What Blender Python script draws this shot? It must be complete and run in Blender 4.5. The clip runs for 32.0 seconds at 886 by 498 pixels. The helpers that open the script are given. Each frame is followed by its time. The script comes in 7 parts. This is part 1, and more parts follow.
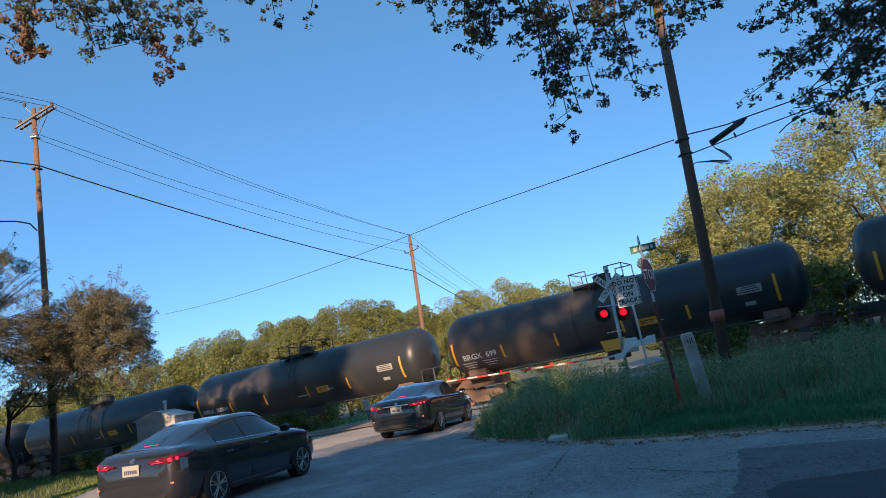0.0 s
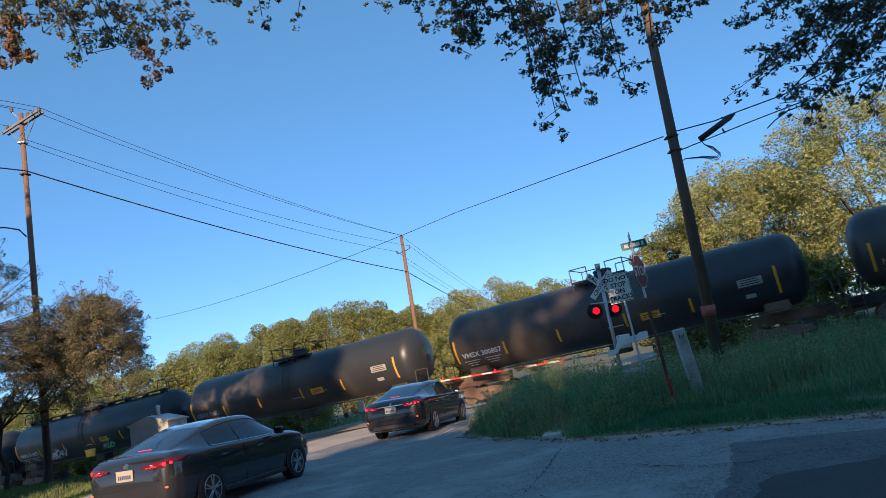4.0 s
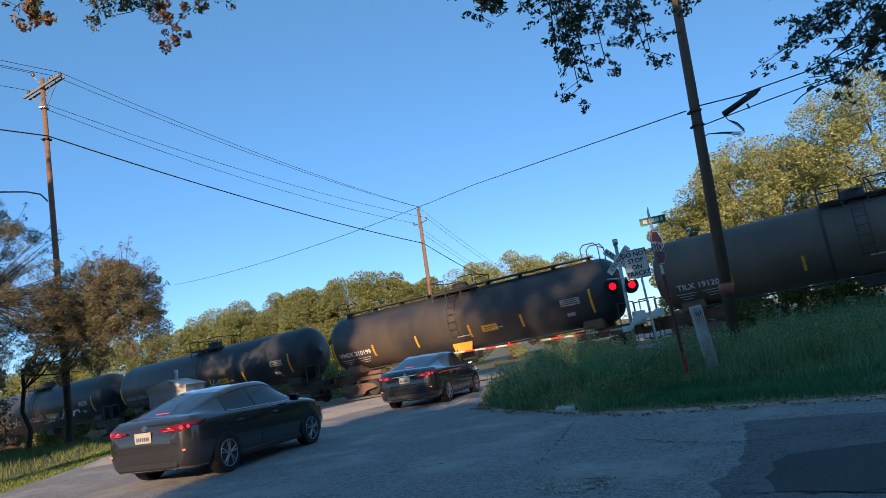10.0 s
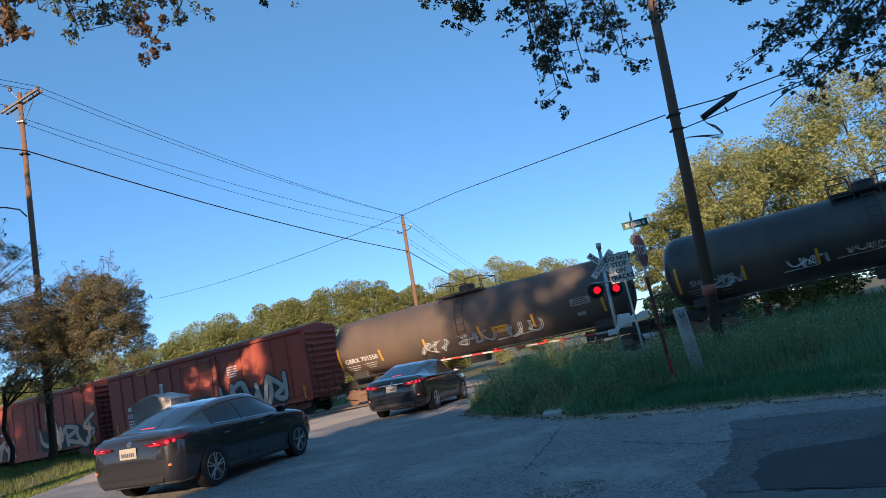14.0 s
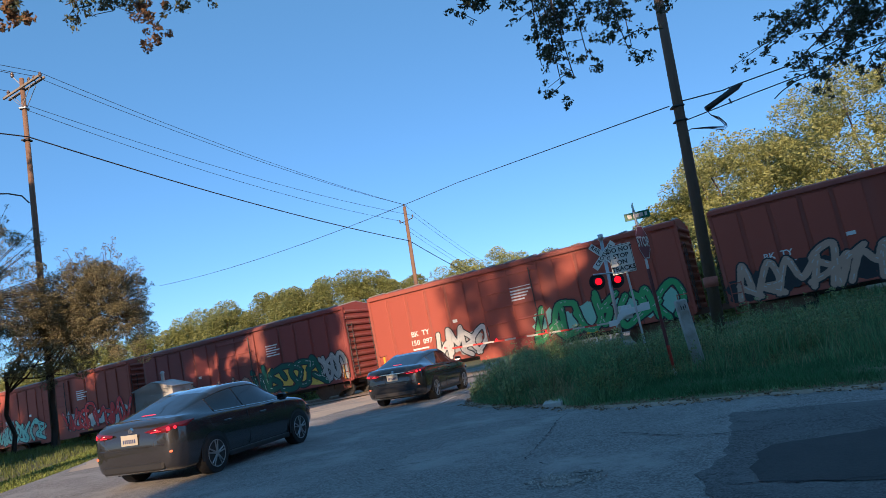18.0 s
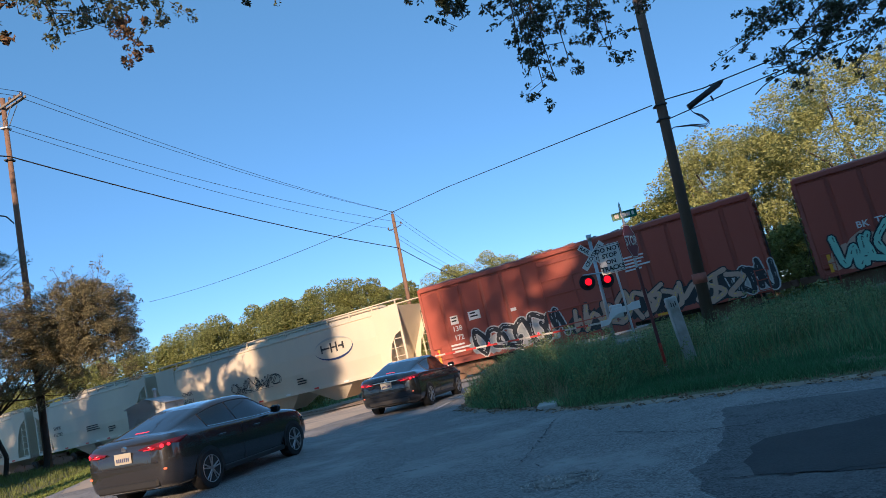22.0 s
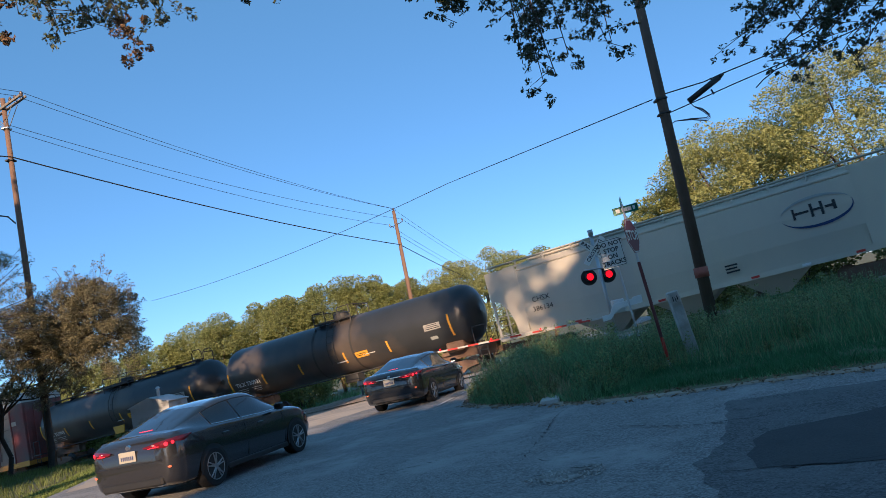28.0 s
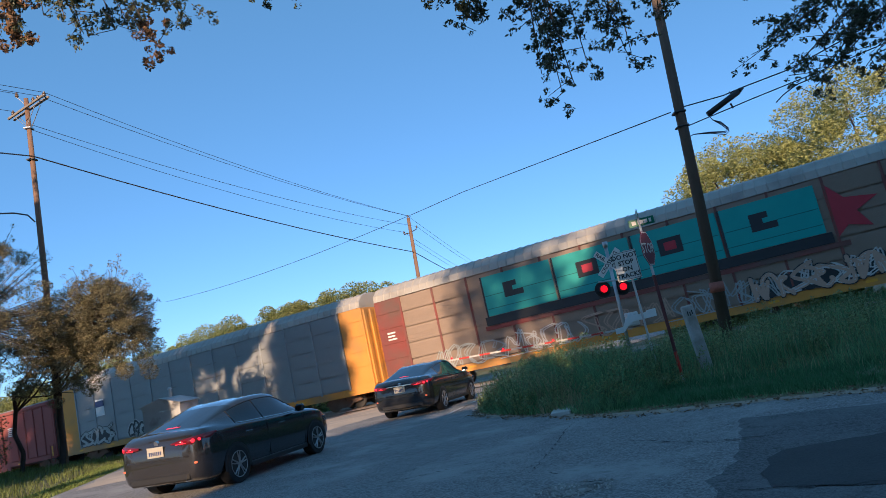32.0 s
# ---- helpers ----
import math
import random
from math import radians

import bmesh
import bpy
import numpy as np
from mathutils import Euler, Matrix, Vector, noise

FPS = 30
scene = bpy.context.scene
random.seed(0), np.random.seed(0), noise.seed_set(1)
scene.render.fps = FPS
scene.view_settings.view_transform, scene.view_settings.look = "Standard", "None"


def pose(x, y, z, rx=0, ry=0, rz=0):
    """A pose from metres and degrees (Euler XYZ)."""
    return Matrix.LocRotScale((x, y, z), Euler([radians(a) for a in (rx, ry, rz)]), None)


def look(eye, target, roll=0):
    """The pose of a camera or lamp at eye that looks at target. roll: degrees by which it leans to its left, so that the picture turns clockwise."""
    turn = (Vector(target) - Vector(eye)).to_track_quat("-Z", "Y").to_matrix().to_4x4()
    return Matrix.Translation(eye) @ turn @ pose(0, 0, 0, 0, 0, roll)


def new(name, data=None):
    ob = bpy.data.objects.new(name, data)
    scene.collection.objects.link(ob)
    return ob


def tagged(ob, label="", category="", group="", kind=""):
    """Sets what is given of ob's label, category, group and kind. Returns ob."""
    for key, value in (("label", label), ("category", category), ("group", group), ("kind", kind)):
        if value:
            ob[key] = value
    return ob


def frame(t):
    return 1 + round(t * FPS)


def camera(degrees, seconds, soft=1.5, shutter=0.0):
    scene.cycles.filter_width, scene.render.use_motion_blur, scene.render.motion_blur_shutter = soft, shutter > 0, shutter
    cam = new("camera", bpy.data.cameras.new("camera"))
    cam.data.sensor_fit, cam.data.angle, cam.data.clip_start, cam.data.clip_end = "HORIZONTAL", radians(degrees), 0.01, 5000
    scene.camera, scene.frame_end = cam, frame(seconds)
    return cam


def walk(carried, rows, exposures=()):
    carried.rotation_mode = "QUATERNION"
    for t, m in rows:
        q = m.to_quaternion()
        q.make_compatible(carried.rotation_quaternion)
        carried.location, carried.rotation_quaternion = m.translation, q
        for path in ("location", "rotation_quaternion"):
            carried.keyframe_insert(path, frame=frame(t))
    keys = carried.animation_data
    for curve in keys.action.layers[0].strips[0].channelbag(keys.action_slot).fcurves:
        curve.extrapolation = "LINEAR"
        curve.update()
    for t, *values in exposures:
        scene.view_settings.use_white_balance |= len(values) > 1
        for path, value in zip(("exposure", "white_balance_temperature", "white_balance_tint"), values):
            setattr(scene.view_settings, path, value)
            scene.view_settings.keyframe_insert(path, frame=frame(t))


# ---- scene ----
from mathutils.geometry import delaunay_2d_cdt


def aim(x, y, z, yaw, pitch, roll):
    """Camera pose: yaw to the left, pitch upwards, roll as in look(), in degrees."""
    return Matrix.Translation((x, y, z)) @ pose(0, 0, 0, 0, 0, yaw) @ pose(0, 0, 0, 90 + pitch) @ pose(0, 0, 0, 0, 0, roll)


cam = camera(64.24, 32.0, soft=0.8, shutter=0.08)
PATH = [
    (0.0, aim(-0.013, 0.002, 1.328, 0.13, 9.77, -8.85)),
    (0.5, aim(-0.009, -0.010, 1.320, 0.01, 9.83, -9.09)),
    (1.0, aim(-0.012, 0.007, 1.313, -0.00, 9.91, -9.06)),
    (1.5, aim(-0.018, -0.000, 1.320, 0.13, 9.92, -8.94)),
    (2.0, aim(-0.011, -0.002, 1.323, 0.14, 9.85, -9.06)),
    (2.5, aim(-0.008, -0.002, 1.328, -0.06, 9.72, -9.30)),
    (3.0, aim(-0.003, -0.005, 1.323, -0.19, 9.72, -9.51)),
    (3.5, aim(-0.005, -0.010, 1.320, -0.37, 9.75, -9.69)),
    (5.5, aim(0.001, -0.017, 1.320, -0.65, 9.18, -10.12)),
    (6.0, aim(-0.004, -0.017, 1.315, -0.68, 9.37, -10.21)),
    (6.5, aim(-0.003, -0.009, 1.320, -0.76, 9.40, -10.16)),
    (7.0, aim(-0.005, 0.004, 1.316, -0.71, 9.29, -10.14)),
    (7.5, aim(0.002, -0.014, 1.325, -0.65, 9.17, -10.13)),
    (8.0, aim(0.000, -0.004, 1.316, -0.66, 9.15, -10.22)),
    (8.5, aim(-0.008, -0.004, 1.316, -0.64, 9.03, -10.21)),
    (9.0, aim(-0.005, 0.009, 1.315, -0.30, 8.80, -9.75)),
    (9.5, aim(-0.018, 0.010, 1.320, 0.71, 8.25, -8.45)),
    (10.0, aim(-0.009, 0.027, 1.318, 1.19, 7.65, -8.47)),
    (10.5, aim(-0.013, 0.023, 1.317, 0.86, 7.44, -9.09)),
    (11.0, aim(-0.001, 0.009, 1.314, 0.54, 7.52, -9.68)),
    (11.5, aim(0.000, 0.003, 1.321, 0.18, 7.66, -10.19)),
    (12.0, aim(0.005, 0.001, 1.320, -0.13, 7.81, -10.54)),
    (12.5, aim(-0.001, 0.002, 1.311, -0.30, 7.91, -10.65)),
    (13.0, aim(0.006, -0.008, 1.312, -0.33, 7.95, -10.70)),
    (13.5, aim(0.011, -0.002, 1.319, -0.30, 7.97, -10.67)),
    (14.0, aim(-0.000, 0.004, 1.312, -0.14, 8.05, -9.83)),
    (14.5, aim(-0.005, 0.010, 1.312, 0.74, 8.21, -7.68)),
    (16.5, aim(-0.016, 0.025, 1.312, 0.54, 7.80, -8.58)),
    (17.0, aim(-0.014, 0.026, 1.315, 0.38, 7.72, -8.80)),
    (17.5, aim(-0.005, 0.021, 1.311, 0.28, 7.59, -9.08)),
    (18.0, aim(0.001, 0.010, 1.311, 0.14, 7.27, -9.30)),
    (18.5, aim(-0.003, -0.009, 1.313, -0.06, 7.46, -9.31)),
    (19.0, aim(-0.010, 0.006, 1.317, -0.23, 8.26, -9.70)),
    (19.5, aim(-0.009, 0.006, 1.323, -0.36, 8.30, -10.05)),
    (20.0, aim(-0.007, 0.012, 1.319, -0.47, 8.26, -10.30)),
    (20.5, aim(-0.001, -0.001, 1.324, -0.62, 8.06, -10.70)),
    (21.0, aim(0.011, 0.001, 1.314, -0.78, 7.61, -11.16)),
    (21.5, aim(0.012, -0.010, 1.312, -0.83, 7.50, -11.33)),
    (22.0, aim(0.012, -0.000, 1.309, -0.78, 7.58, -11.44)),
    (22.5, aim(0.012, -0.003, 1.317, -0.69, 7.53, -11.53)),
    (23.0, aim(0.013, -0.017, 1.316, -0.71, 7.53, -11.68)),
    (23.5, aim(0.012, -0.018, 1.312, -0.72, 7.54, -11.72)),
    (24.0, aim(0.011, -0.021, 1.313, -0.75, 7.49, -11.82)),
    (24.5, aim(0.015, -0.013, 1.316, -0.80, 7.40, -11.94)),
    (25.0, aim(0.011, -0.010, 1.314, -0.86, 7.37, -12.00)),
    (25.5, aim(0.015, -0.018, 1.315, -0.86, 7.36, -12.00)),
    (27.5, aim(0.018, -0.011, 1.321, -0.76, 7.22, -12.25)),
    (28.0, aim(0.009, -0.008, 1.307, -0.61, 7.31, -11.93)),
    (28.5, aim(0.008, -0.006, 1.312, -0.44, 7.33, -11.41)),
    (29.0, aim(0.006, -0.003, 1.321, -0.13, 7.48, -10.94)),
    (29.5, aim(0.002, 0.003, 1.314, -0.02, 7.66, -10.86)),
    (30.0, aim(0.010, 0.002, 1.317, 0.09, 7.81, -10.66)),
    (30.5, aim(0.006, 0.003, 1.309, 0.17, 8.07, -10.63)),
    (31.0, aim(0.006, 0.013, 1.310, 0.17, 8.12, -10.76)),
    (31.5, aim(0.001, 0.003, 1.315, 0.31, 8.11, -10.51)),
    (32.0, aim(0.005, 0.013, 1.308, 0.37, 8.18, -10.42)),
]
walk(cam, PATH, exposures=[(0.0, 1.26, 4950, 12), (32.0, 1.26, 4950, 12)])

# ---- light ----
SUN_AZ = radians(-176)      # bearing of the sun from +y, clockwise positive
SUN_EL = radians(18)
world = bpy.data.worlds.new("sky")
scene.world = world
world.use_nodes = True
wn = world.node_tree.nodes
sky = wn.new("ShaderNodeTexSky")
sky.sky_type = "NISHITA"
sky.sun_disc = False
sky.sun_elevation = SUN_EL
sky.sun_rotation = SUN_AZ
sky.air_density, sky.dust_density, sky.ozone_density = 0.8, 0.05, 2.7
wn["Background"].inputs["Strength"].default_value = 0.066
haze = wn.new("ShaderNodeMix")          # thin even haze over the clear sky
haze.data_type = "RGBA"
haze.inputs[0].default_value = 0.4
haze.inputs[7].default_value = (1.4, 2.65, 2.8, 1)
world.node_tree.links.new(sky.outputs["Color"], haze.inputs[6])
world.node_tree.links.new(haze.outputs[2], wn["Background"].inputs["Color"])

sun_data = bpy.data.lights.new("sun", "SUN")
sun_data.energy, sun_data.angle, sun_data.color = 3.6, radians(0.6), (1.0, 0.6, 0.28)
sun = new("sun", sun_data)
sun_way = Vector((math.sin(SUN_AZ) * math.cos(SUN_EL), math.cos(SUN_AZ) * math.cos(SUN_EL), math.sin(SUN_EL)))
sun.matrix_basis = look(sun_way * 60, (0, 0, 0))

# ---- materials ----
MATS = {}


def mat(name, color, rough=0.6, metal=0.0, vary=0.15, scale=3.0, bump=0.0, dirt=None, dirt_amount=0.0, grain=40.0, spec=0.5,
        emit=0.0, coat=0.0, island=0.0, piece=0.0, trans=0.0, stretch=(1, 1, 1), through_light=0.0):
    """A node material: base colour varied at two scales, optional dirt, bump, per-piece variation."""
    if name in MATS:
        return MATS[name]
    m = bpy.data.materials.new(name)
    m.use_nodes = True
    nt = m.node_tree
    nd, ln = nt.nodes, nt.links
    b = nd["Principled BSDF"]
    b.inputs["Roughness"].default_value = rough
    b.inputs["Metallic"].default_value = metal
    b.inputs["Specular IOR Level"].default_value = spec
    b.inputs["Coat Weight"].default_value = coat
    b.inputs["Coat Roughness"].default_value = 0.04
    b.inputs["Transmission Weight"].default_value = trans
    if emit:
        b.inputs["Emission Color"].default_value = (*color, 1)
        b.inputs["Emission Strength"].default_value = emit
    tc = nd.new("ShaderNodeTexCoord")
    mp = nd.new("ShaderNodeMapping")
    mp.inputs["Scale"].default_value = stretch
    ln.new(tc.outputs["Object"], mp.inputs["Vector"])

    def noise_node(sc, detail):
        n = nd.new("ShaderNodeTexNoise")
        n.inputs["Scale"].default_value = sc
        n.inputs["Detail"].default_value = detail
        ln.new(mp.outputs["Vector"], n.inputs["Vector"])
        return n

    big, fine = noise_node(scale, 4), noise_node(grain, 3)
    mx = nd.new("ShaderNodeMix")
    mx.data_type = "RGBA"
    lo = [max(0, c * (1 - vary * 1.6)) for c in color]
    hi = [min(1, c * (1 + vary * 1.6)) for c in color]
    mx.inputs[6].default_value, mx.inputs[7].default_value = (*lo, 1), (*hi, 1)
    ad = nd.new("ShaderNodeMath")
    ad.operation = "MULTIPLY_ADD"
    ad.inputs[1].default_value = 0.4
    ln.new(fine.outputs["Fac"], ad.inputs[0])
    sc2 = nd.new("ShaderNodeMath")
    sc2.operation = "MULTIPLY"
    sc2.inputs[1].default_value = 0.6
    ln.new(big.outputs["Fac"], sc2.inputs[0])
    ln.new(sc2.outputs[0], ad.inputs[2])
    ln.new(ad.outputs[0], mx.inputs[0])
    out = mx.outputs[2]
    if dirt:
        dn = noise_node(scale * 0.45, 6)
        rp = nd.new("ShaderNodeValToRGB")
        rp.color_ramp.elements[0].position = 0.62 - 0.35 * dirt_amount
        rp.color_ramp.elements[1].position = 0.78 - 0.25 * dirt_amount
        ln.new(dn.outputs["Fac"], rp.inputs["Fac"])
        m2 = nd.new("ShaderNodeMix")
        m2.data_type = "RGBA"
        m2.inputs[7].default_value = (*dirt, 1)
        ln.new(out, m2.inputs[6])
        ln.new(rp.outputs["Color"], m2.inputs[0])
        out = m2.outputs[2]
    if island or piece:
        src = nd.new("ShaderNodeNewGeometry") if island else nd.new("ShaderNodeObjectInfo")
        amount = island or piece
        mr = nd.new("ShaderNodeMapRange")
        mr.inputs["To Min"].default_value, mr.inputs["To Max"].default_value = 1 - amount, 1 + amount
        ln.new(src.outputs["Random Per Island" if island else "Random"], mr.inputs["Value"])
        hs = nd.new("ShaderNodeHueSaturation")
        ln.new(mr.outputs[0], hs.inputs["Value"])
        ln.new(out, hs.inputs["Color"])
        out = hs.outputs["Color"]
    ln.new(out, b.inputs["Base Color"])
    if bump:
        bp = nd.new("ShaderNodeBump")
        bp.inputs["Strength"].default_value = bump
        bp.inputs["Distance"].default_value = 0.02
        ln.new(fine.outputs["Fac"], bp.inputs["Height"])
        ln.new(bp.outputs["Normal"], b.inputs["Normal"])
    if through_light:
        tl = nd.new("ShaderNodeBsdfTranslucent")
        ln.new(out, tl.inputs["Color"])
        ms = nd.new("ShaderNodeMixShader")
        ms.inputs[0].default_value = through_light
        ln.new(b.outputs[0], ms.inputs[1])
        ln.new(tl.outputs[0], ms.inputs[2])
        ln.new(ms.outputs[0], nd["Material Output"].inputs["Surface"])
    MATS[name] = m
    return m


def pavement(name, dark, mid, pale, worn):
    """Asphalt: stone aggregate, tyre-polished streaks and broad worn patches."""
    m = bpy.data.materials.new(name)
    m.use_nodes = True
    nd, ln = m.node_tree.nodes, m.node_tree.links
    b = nd["Principled BSDF"]
    b.inputs["Roughness"].default_value = 0.88
    b.inputs["Specular IOR Level"].default_value = 0.25
    tc = nd.new("ShaderNodeTexCoord")

    def field(scale, detail, rough=0.6):
        n = nd.new("ShaderNodeTexNoise")
        n.inputs["Scale"].default_value, n.inputs["Detail"].default_value, n.inputs["Roughness"].default_value = scale, detail, rough
        ln.new(tc.outputs["Object"], n.inputs["Vector"])
        return n.outputs["Fac"]

    def ramp(src, lo, hi):
        r = nd.new("ShaderNodeMapRange")
        r.inputs["From Min"].default_value, r.inputs["From Max"].default_value = lo, hi
        ln.new(src, r.inputs["Value"])
        return r.outputs[0]

    def blend(fac, c0, c1):
        x = nd.new("ShaderNodeMix")
        x.data_type = "RGBA"
        for i, c in ((6, c0), (7, c1)):
            if isinstance(c, tuple):
                x.inputs[i].default_value = (*c, 1)
            else:
                ln.new(c, x.inputs[i])
        ln.new(fac, x.inputs[0])
        return x.outputs[2]

    v = nd.new("ShaderNodeTexVoronoi")
    v.inputs["Scale"].default_value = 55
    ln.new(tc.outputs["Object"], v.inputs["Vector"])
    stone = nd.new("ShaderNodeSeparateColor")
    ln.new(v.outputs["Color"], stone.inputs[0])
    col = blend(ramp(stone.outputs[0], 0.0, 1.0), dark, mid)
    col = blend(ramp(field(0.7, 5), 0.48, 0.68), col, pale)
    spots = nd.new("ShaderNodeMath")
    spots.operation = "MULTIPLY"
    spots.inputs[1].default_value = worn
    ln.new(ramp(field(6.0, 6, 0.7), 0.54, 0.72), spots.inputs[0])
    col = blend(spots.outputs[0], col, tuple(c * 0.55 for c in dark))
    ln.new(col, b.inputs["Base Color"])
    bp = nd.new("ShaderNodeBump")
    bp.inputs["Strength"].default_value, bp.inputs["Distance"].default_value = 0.9, 0.008
    ln.new(v.outputs["Distance"], bp.inputs["Height"])
    ln.new(bp.outputs["Normal"], b.inputs["Normal"])
    MATS[name] = m
    return m


asphalt = pavement("asphalt", (0.14, 0.138, 0.135), (0.37, 0.365, 0.356), (0.37, 0.362, 0.35), 0.5)
asphalt_new = pavement("asphalt_patch", (0.08, 0.081, 0.083), (0.2, 0.201, 0.203), (0.19, 0.19, 0.19), 0.6)
asphalt_crack = mat("asphalt_crack", (0.018, 0.018, 0.02), 0.9, vary=0.2, bump=0.4)
rubble = mat("broken_asphalt", (0.34, 0.325, 0.3), 0.9, vary=0.5, scale=9, bump=0.9, grain=60, dirt=(0.09, 0.088, 0.085), dirt_amount=0.45)
road_paint = mat("road_paint", (0.55, 0.55, 0.53), 0.7, vary=0.2, scale=2, dirt=(0.09, 0.09, 0.09), dirt_amount=0.6)
soil = mat("soil_and_grass", (0.13, 0.13, 0.06), 0.95, vary=0.35, scale=0.4, bump=0.8, dirt=(0.2, 0.16, 0.1), dirt_amount=0.35, grain=12)
gravel = mat("ballast_stone", (0.36, 0.29, 0.22), 0.95, vary=0.35, scale=1.2, bump=1.0, grain=9, dirt=(0.2, 0.15, 0.11), dirt_amount=0.3)
concrete = mat("concrete", (0.36, 0.35, 0.33), 0.85, vary=0.15, scale=1.5, bump=0.4)
grass_green = mat("grass_blades", (0.19, 0.32, 0.14), 0.6, vary=0.32, scale=0.8, island=0.5, through_light=0.3)
grass_dry = mat("dry_grass", (0.34, 0.27, 0.13), 0.7, vary=0.2, island=0.35, through_light=0.3)
grass_straw = mat("straw_stems", (0.46, 0.4, 0.22), 0.7, vary=0.2, island=0.4, through_light=0.3)
wood_pole = mat("pole_wood", (0.19, 0.115, 0.075), 0.85, vary=0.45, scale=2, bump=0.5, grain=18, stretch=(6, 6, 0.6))
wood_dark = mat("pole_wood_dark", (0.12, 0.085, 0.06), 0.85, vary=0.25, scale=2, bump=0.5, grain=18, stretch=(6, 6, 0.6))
wood_grey = mat("weathered_wood", (0.24, 0.21, 0.18), 0.85, vary=0.25, scale=2, bump=0.5, grain=20)
bark = mat("bark", (0.11, 0.085, 0.065), 0.9, vary=0.3, scale=3, bump=0.9, grain=14)
leaf_sun = mat("oak_leaves", (0.25, 0.27, 0.08), 0.55, vary=0.15, island=0.45, scale=0.25, through_light=0.45)
leaf_olive = mat("olive_leaves", (0.28, 0.3, 0.1), 0.6, vary=0.3, island=0.4, scale=0.2, through_light=0.35)
leaf_far = mat("far_leaves", (0.26, 0.285, 0.095), 0.6, vary=0.25, island=0.4, scale=0.15, through_light=0.45)
leaf_near = mat("live_oak_leaves", (0.085, 0.1, 0.05), 0.5, vary=0.2, island=0.4, through_light=0.22)
leaf_cedar = mat("cedar_leaves", (0.165, 0.15, 0.08), 0.65, vary=0.25, island=0.6, scale=0.4, through_light=0.3)
moss = mat("ball_moss", (0.17, 0.1, 0.05), 0.85, vary=0.25, island=0.4)
steel = mat("galvanised_steel", (0.5, 0.51, 0.52), 0.42, 0.75, vary=0.12, scale=4)
steel_dark = mat("dark_steel", (0.06, 0.058, 0.056), 0.6, 0.3, vary=0.2, scale=3, bump=0.2)
rail_steel = mat("rail_steel", (0.28, 0.2, 0.15), 0.4, 0.7, vary=0.2, scale=4)
rust = mat("rusty_steel", (0.19, 0.12, 0.082), 0.85, 0.1, vary=0.3, scale=3, bump=0.5)
insulator = mat("porcelain", (0.14, 0.11, 0.1), 0.25, vary=0.1)
black_rubber = mat("black_rubber", (0.014, 0.014, 0.015), 0.75, vary=0.2, scale=8)
wire_black = mat("wire", (0.02, 0.02, 0.022), 0.6, vary=0.1)
white_paint = mat("white_paint", (0.72, 0.72, 0.7), 0.5, vary=0.06, scale=3, dirt=(0.45, 0.4, 0.34), dirt_amount=0.15)
red_paint = mat("red_sign", (0.17, 0.012, 0.022), 0.4, vary=0.08)
red_stripe = mat("red_stripe", (0.5, 0.045, 0.03), 0.45, vary=0.1)
black_paint = mat("black_paint", (0.02, 0.02, 0.022), 0.45, vary=0.1)
green_sign = mat("green_sign", (0.02, 0.16, 0.09), 0.4, vary=0.06)
sign_white = mat("sign_white", (0.74, 0.73, 0.68), 0.4, vary=0.05, scale=2)
yellow_paint = mat("yellow_paint", (0.72, 0.36, 0.02), 0.5, vary=0.1)
lamp_red = mat("lit_red_lens", (1.0, 0.0, 0.004), 0.3, emit=0.9)
glass_dark = mat("tinted_glass", (0.012, 0.014, 0.016), 0.04, vary=0.02, spec=0.8)
chrome = mat("chrome", (0.75, 0.75, 0.76), 0.12, 1.0, vary=0.04)
plastic_dark = mat("dark_plastic", (0.02, 0.02, 0.021), 0.5, vary=0.1)
plate_white = mat("licence_plate_film", (0.4, 0.37, 0.31), 0.5, vary=0.15, scale=6)
tail_red = mat("tail_lens", (0.13, 0.004, 0.008), 0.1, vary=0.1, coat=0.6)
tail_lit = mat("lit_tail_lens", (1.0, 0.02, 0.03), 0.2, emit=0.6)
# slight glow paints returned light onto the bumper reflectors
amber = mat("amber_reflector_glow", (0.8, 0.15, 0.05), 0.3, emit=0.3)
car_grey = mat("grey_metallic_paint", (0.055, 0.056, 0.064), 0.2, 0.6, vary=0.05, scale=30, coat=1.0)
car_blue = mat("charcoal_metallic_paint", (0.036, 0.039, 0.046), 0.22, 0.6, vary=0.05, scale=30, coat=1.0)
alloy = mat("alloy_wheel", (0.42, 0.42, 0.43), 0.35, 0.8, vary=0.08)
shed_paint = mat("grey_enclosure_paint", (0.4, 0.41, 0.42), 0.55, vary=0.1, dirt=(0.2, 0.19, 0.17), dirt_amount=0.2)
tank_black = mat("tank_black_paint", (0.03, 0.034, 0.04), 0.4, vary=0.3, scale=0.7, dirt=(0.1, 0.08, 0.064), dirt_amount=0.45, stretch=(1, 1, 0.5))
tank_brown = mat("tank_brown_paint", (0.105, 0.084, 0.068), 0.6, vary=0.3, scale=0.7, dirt=(0.165, 0.122, 0.09), dirt_amount=0.4, stretch=(1, 1, 0.5))
box_red = mat("boxcar_red_paint", (0.25, 0.06, 0.05), 0.65, vary=0.18, scale=0.6, dirt=(0.24, 0.085, 0.068), dirt_amount=0.4, stretch=(1, 1, 0.3))
box_orange = mat("boxcar_orange_red_paint", (0.33, 0.078, 0.048), 0.65, vary=0.15, scale=0.6, dirt=(0.28, 0.09, 0.065), dirt_amount=0.35, stretch=(1, 1, 0.3))
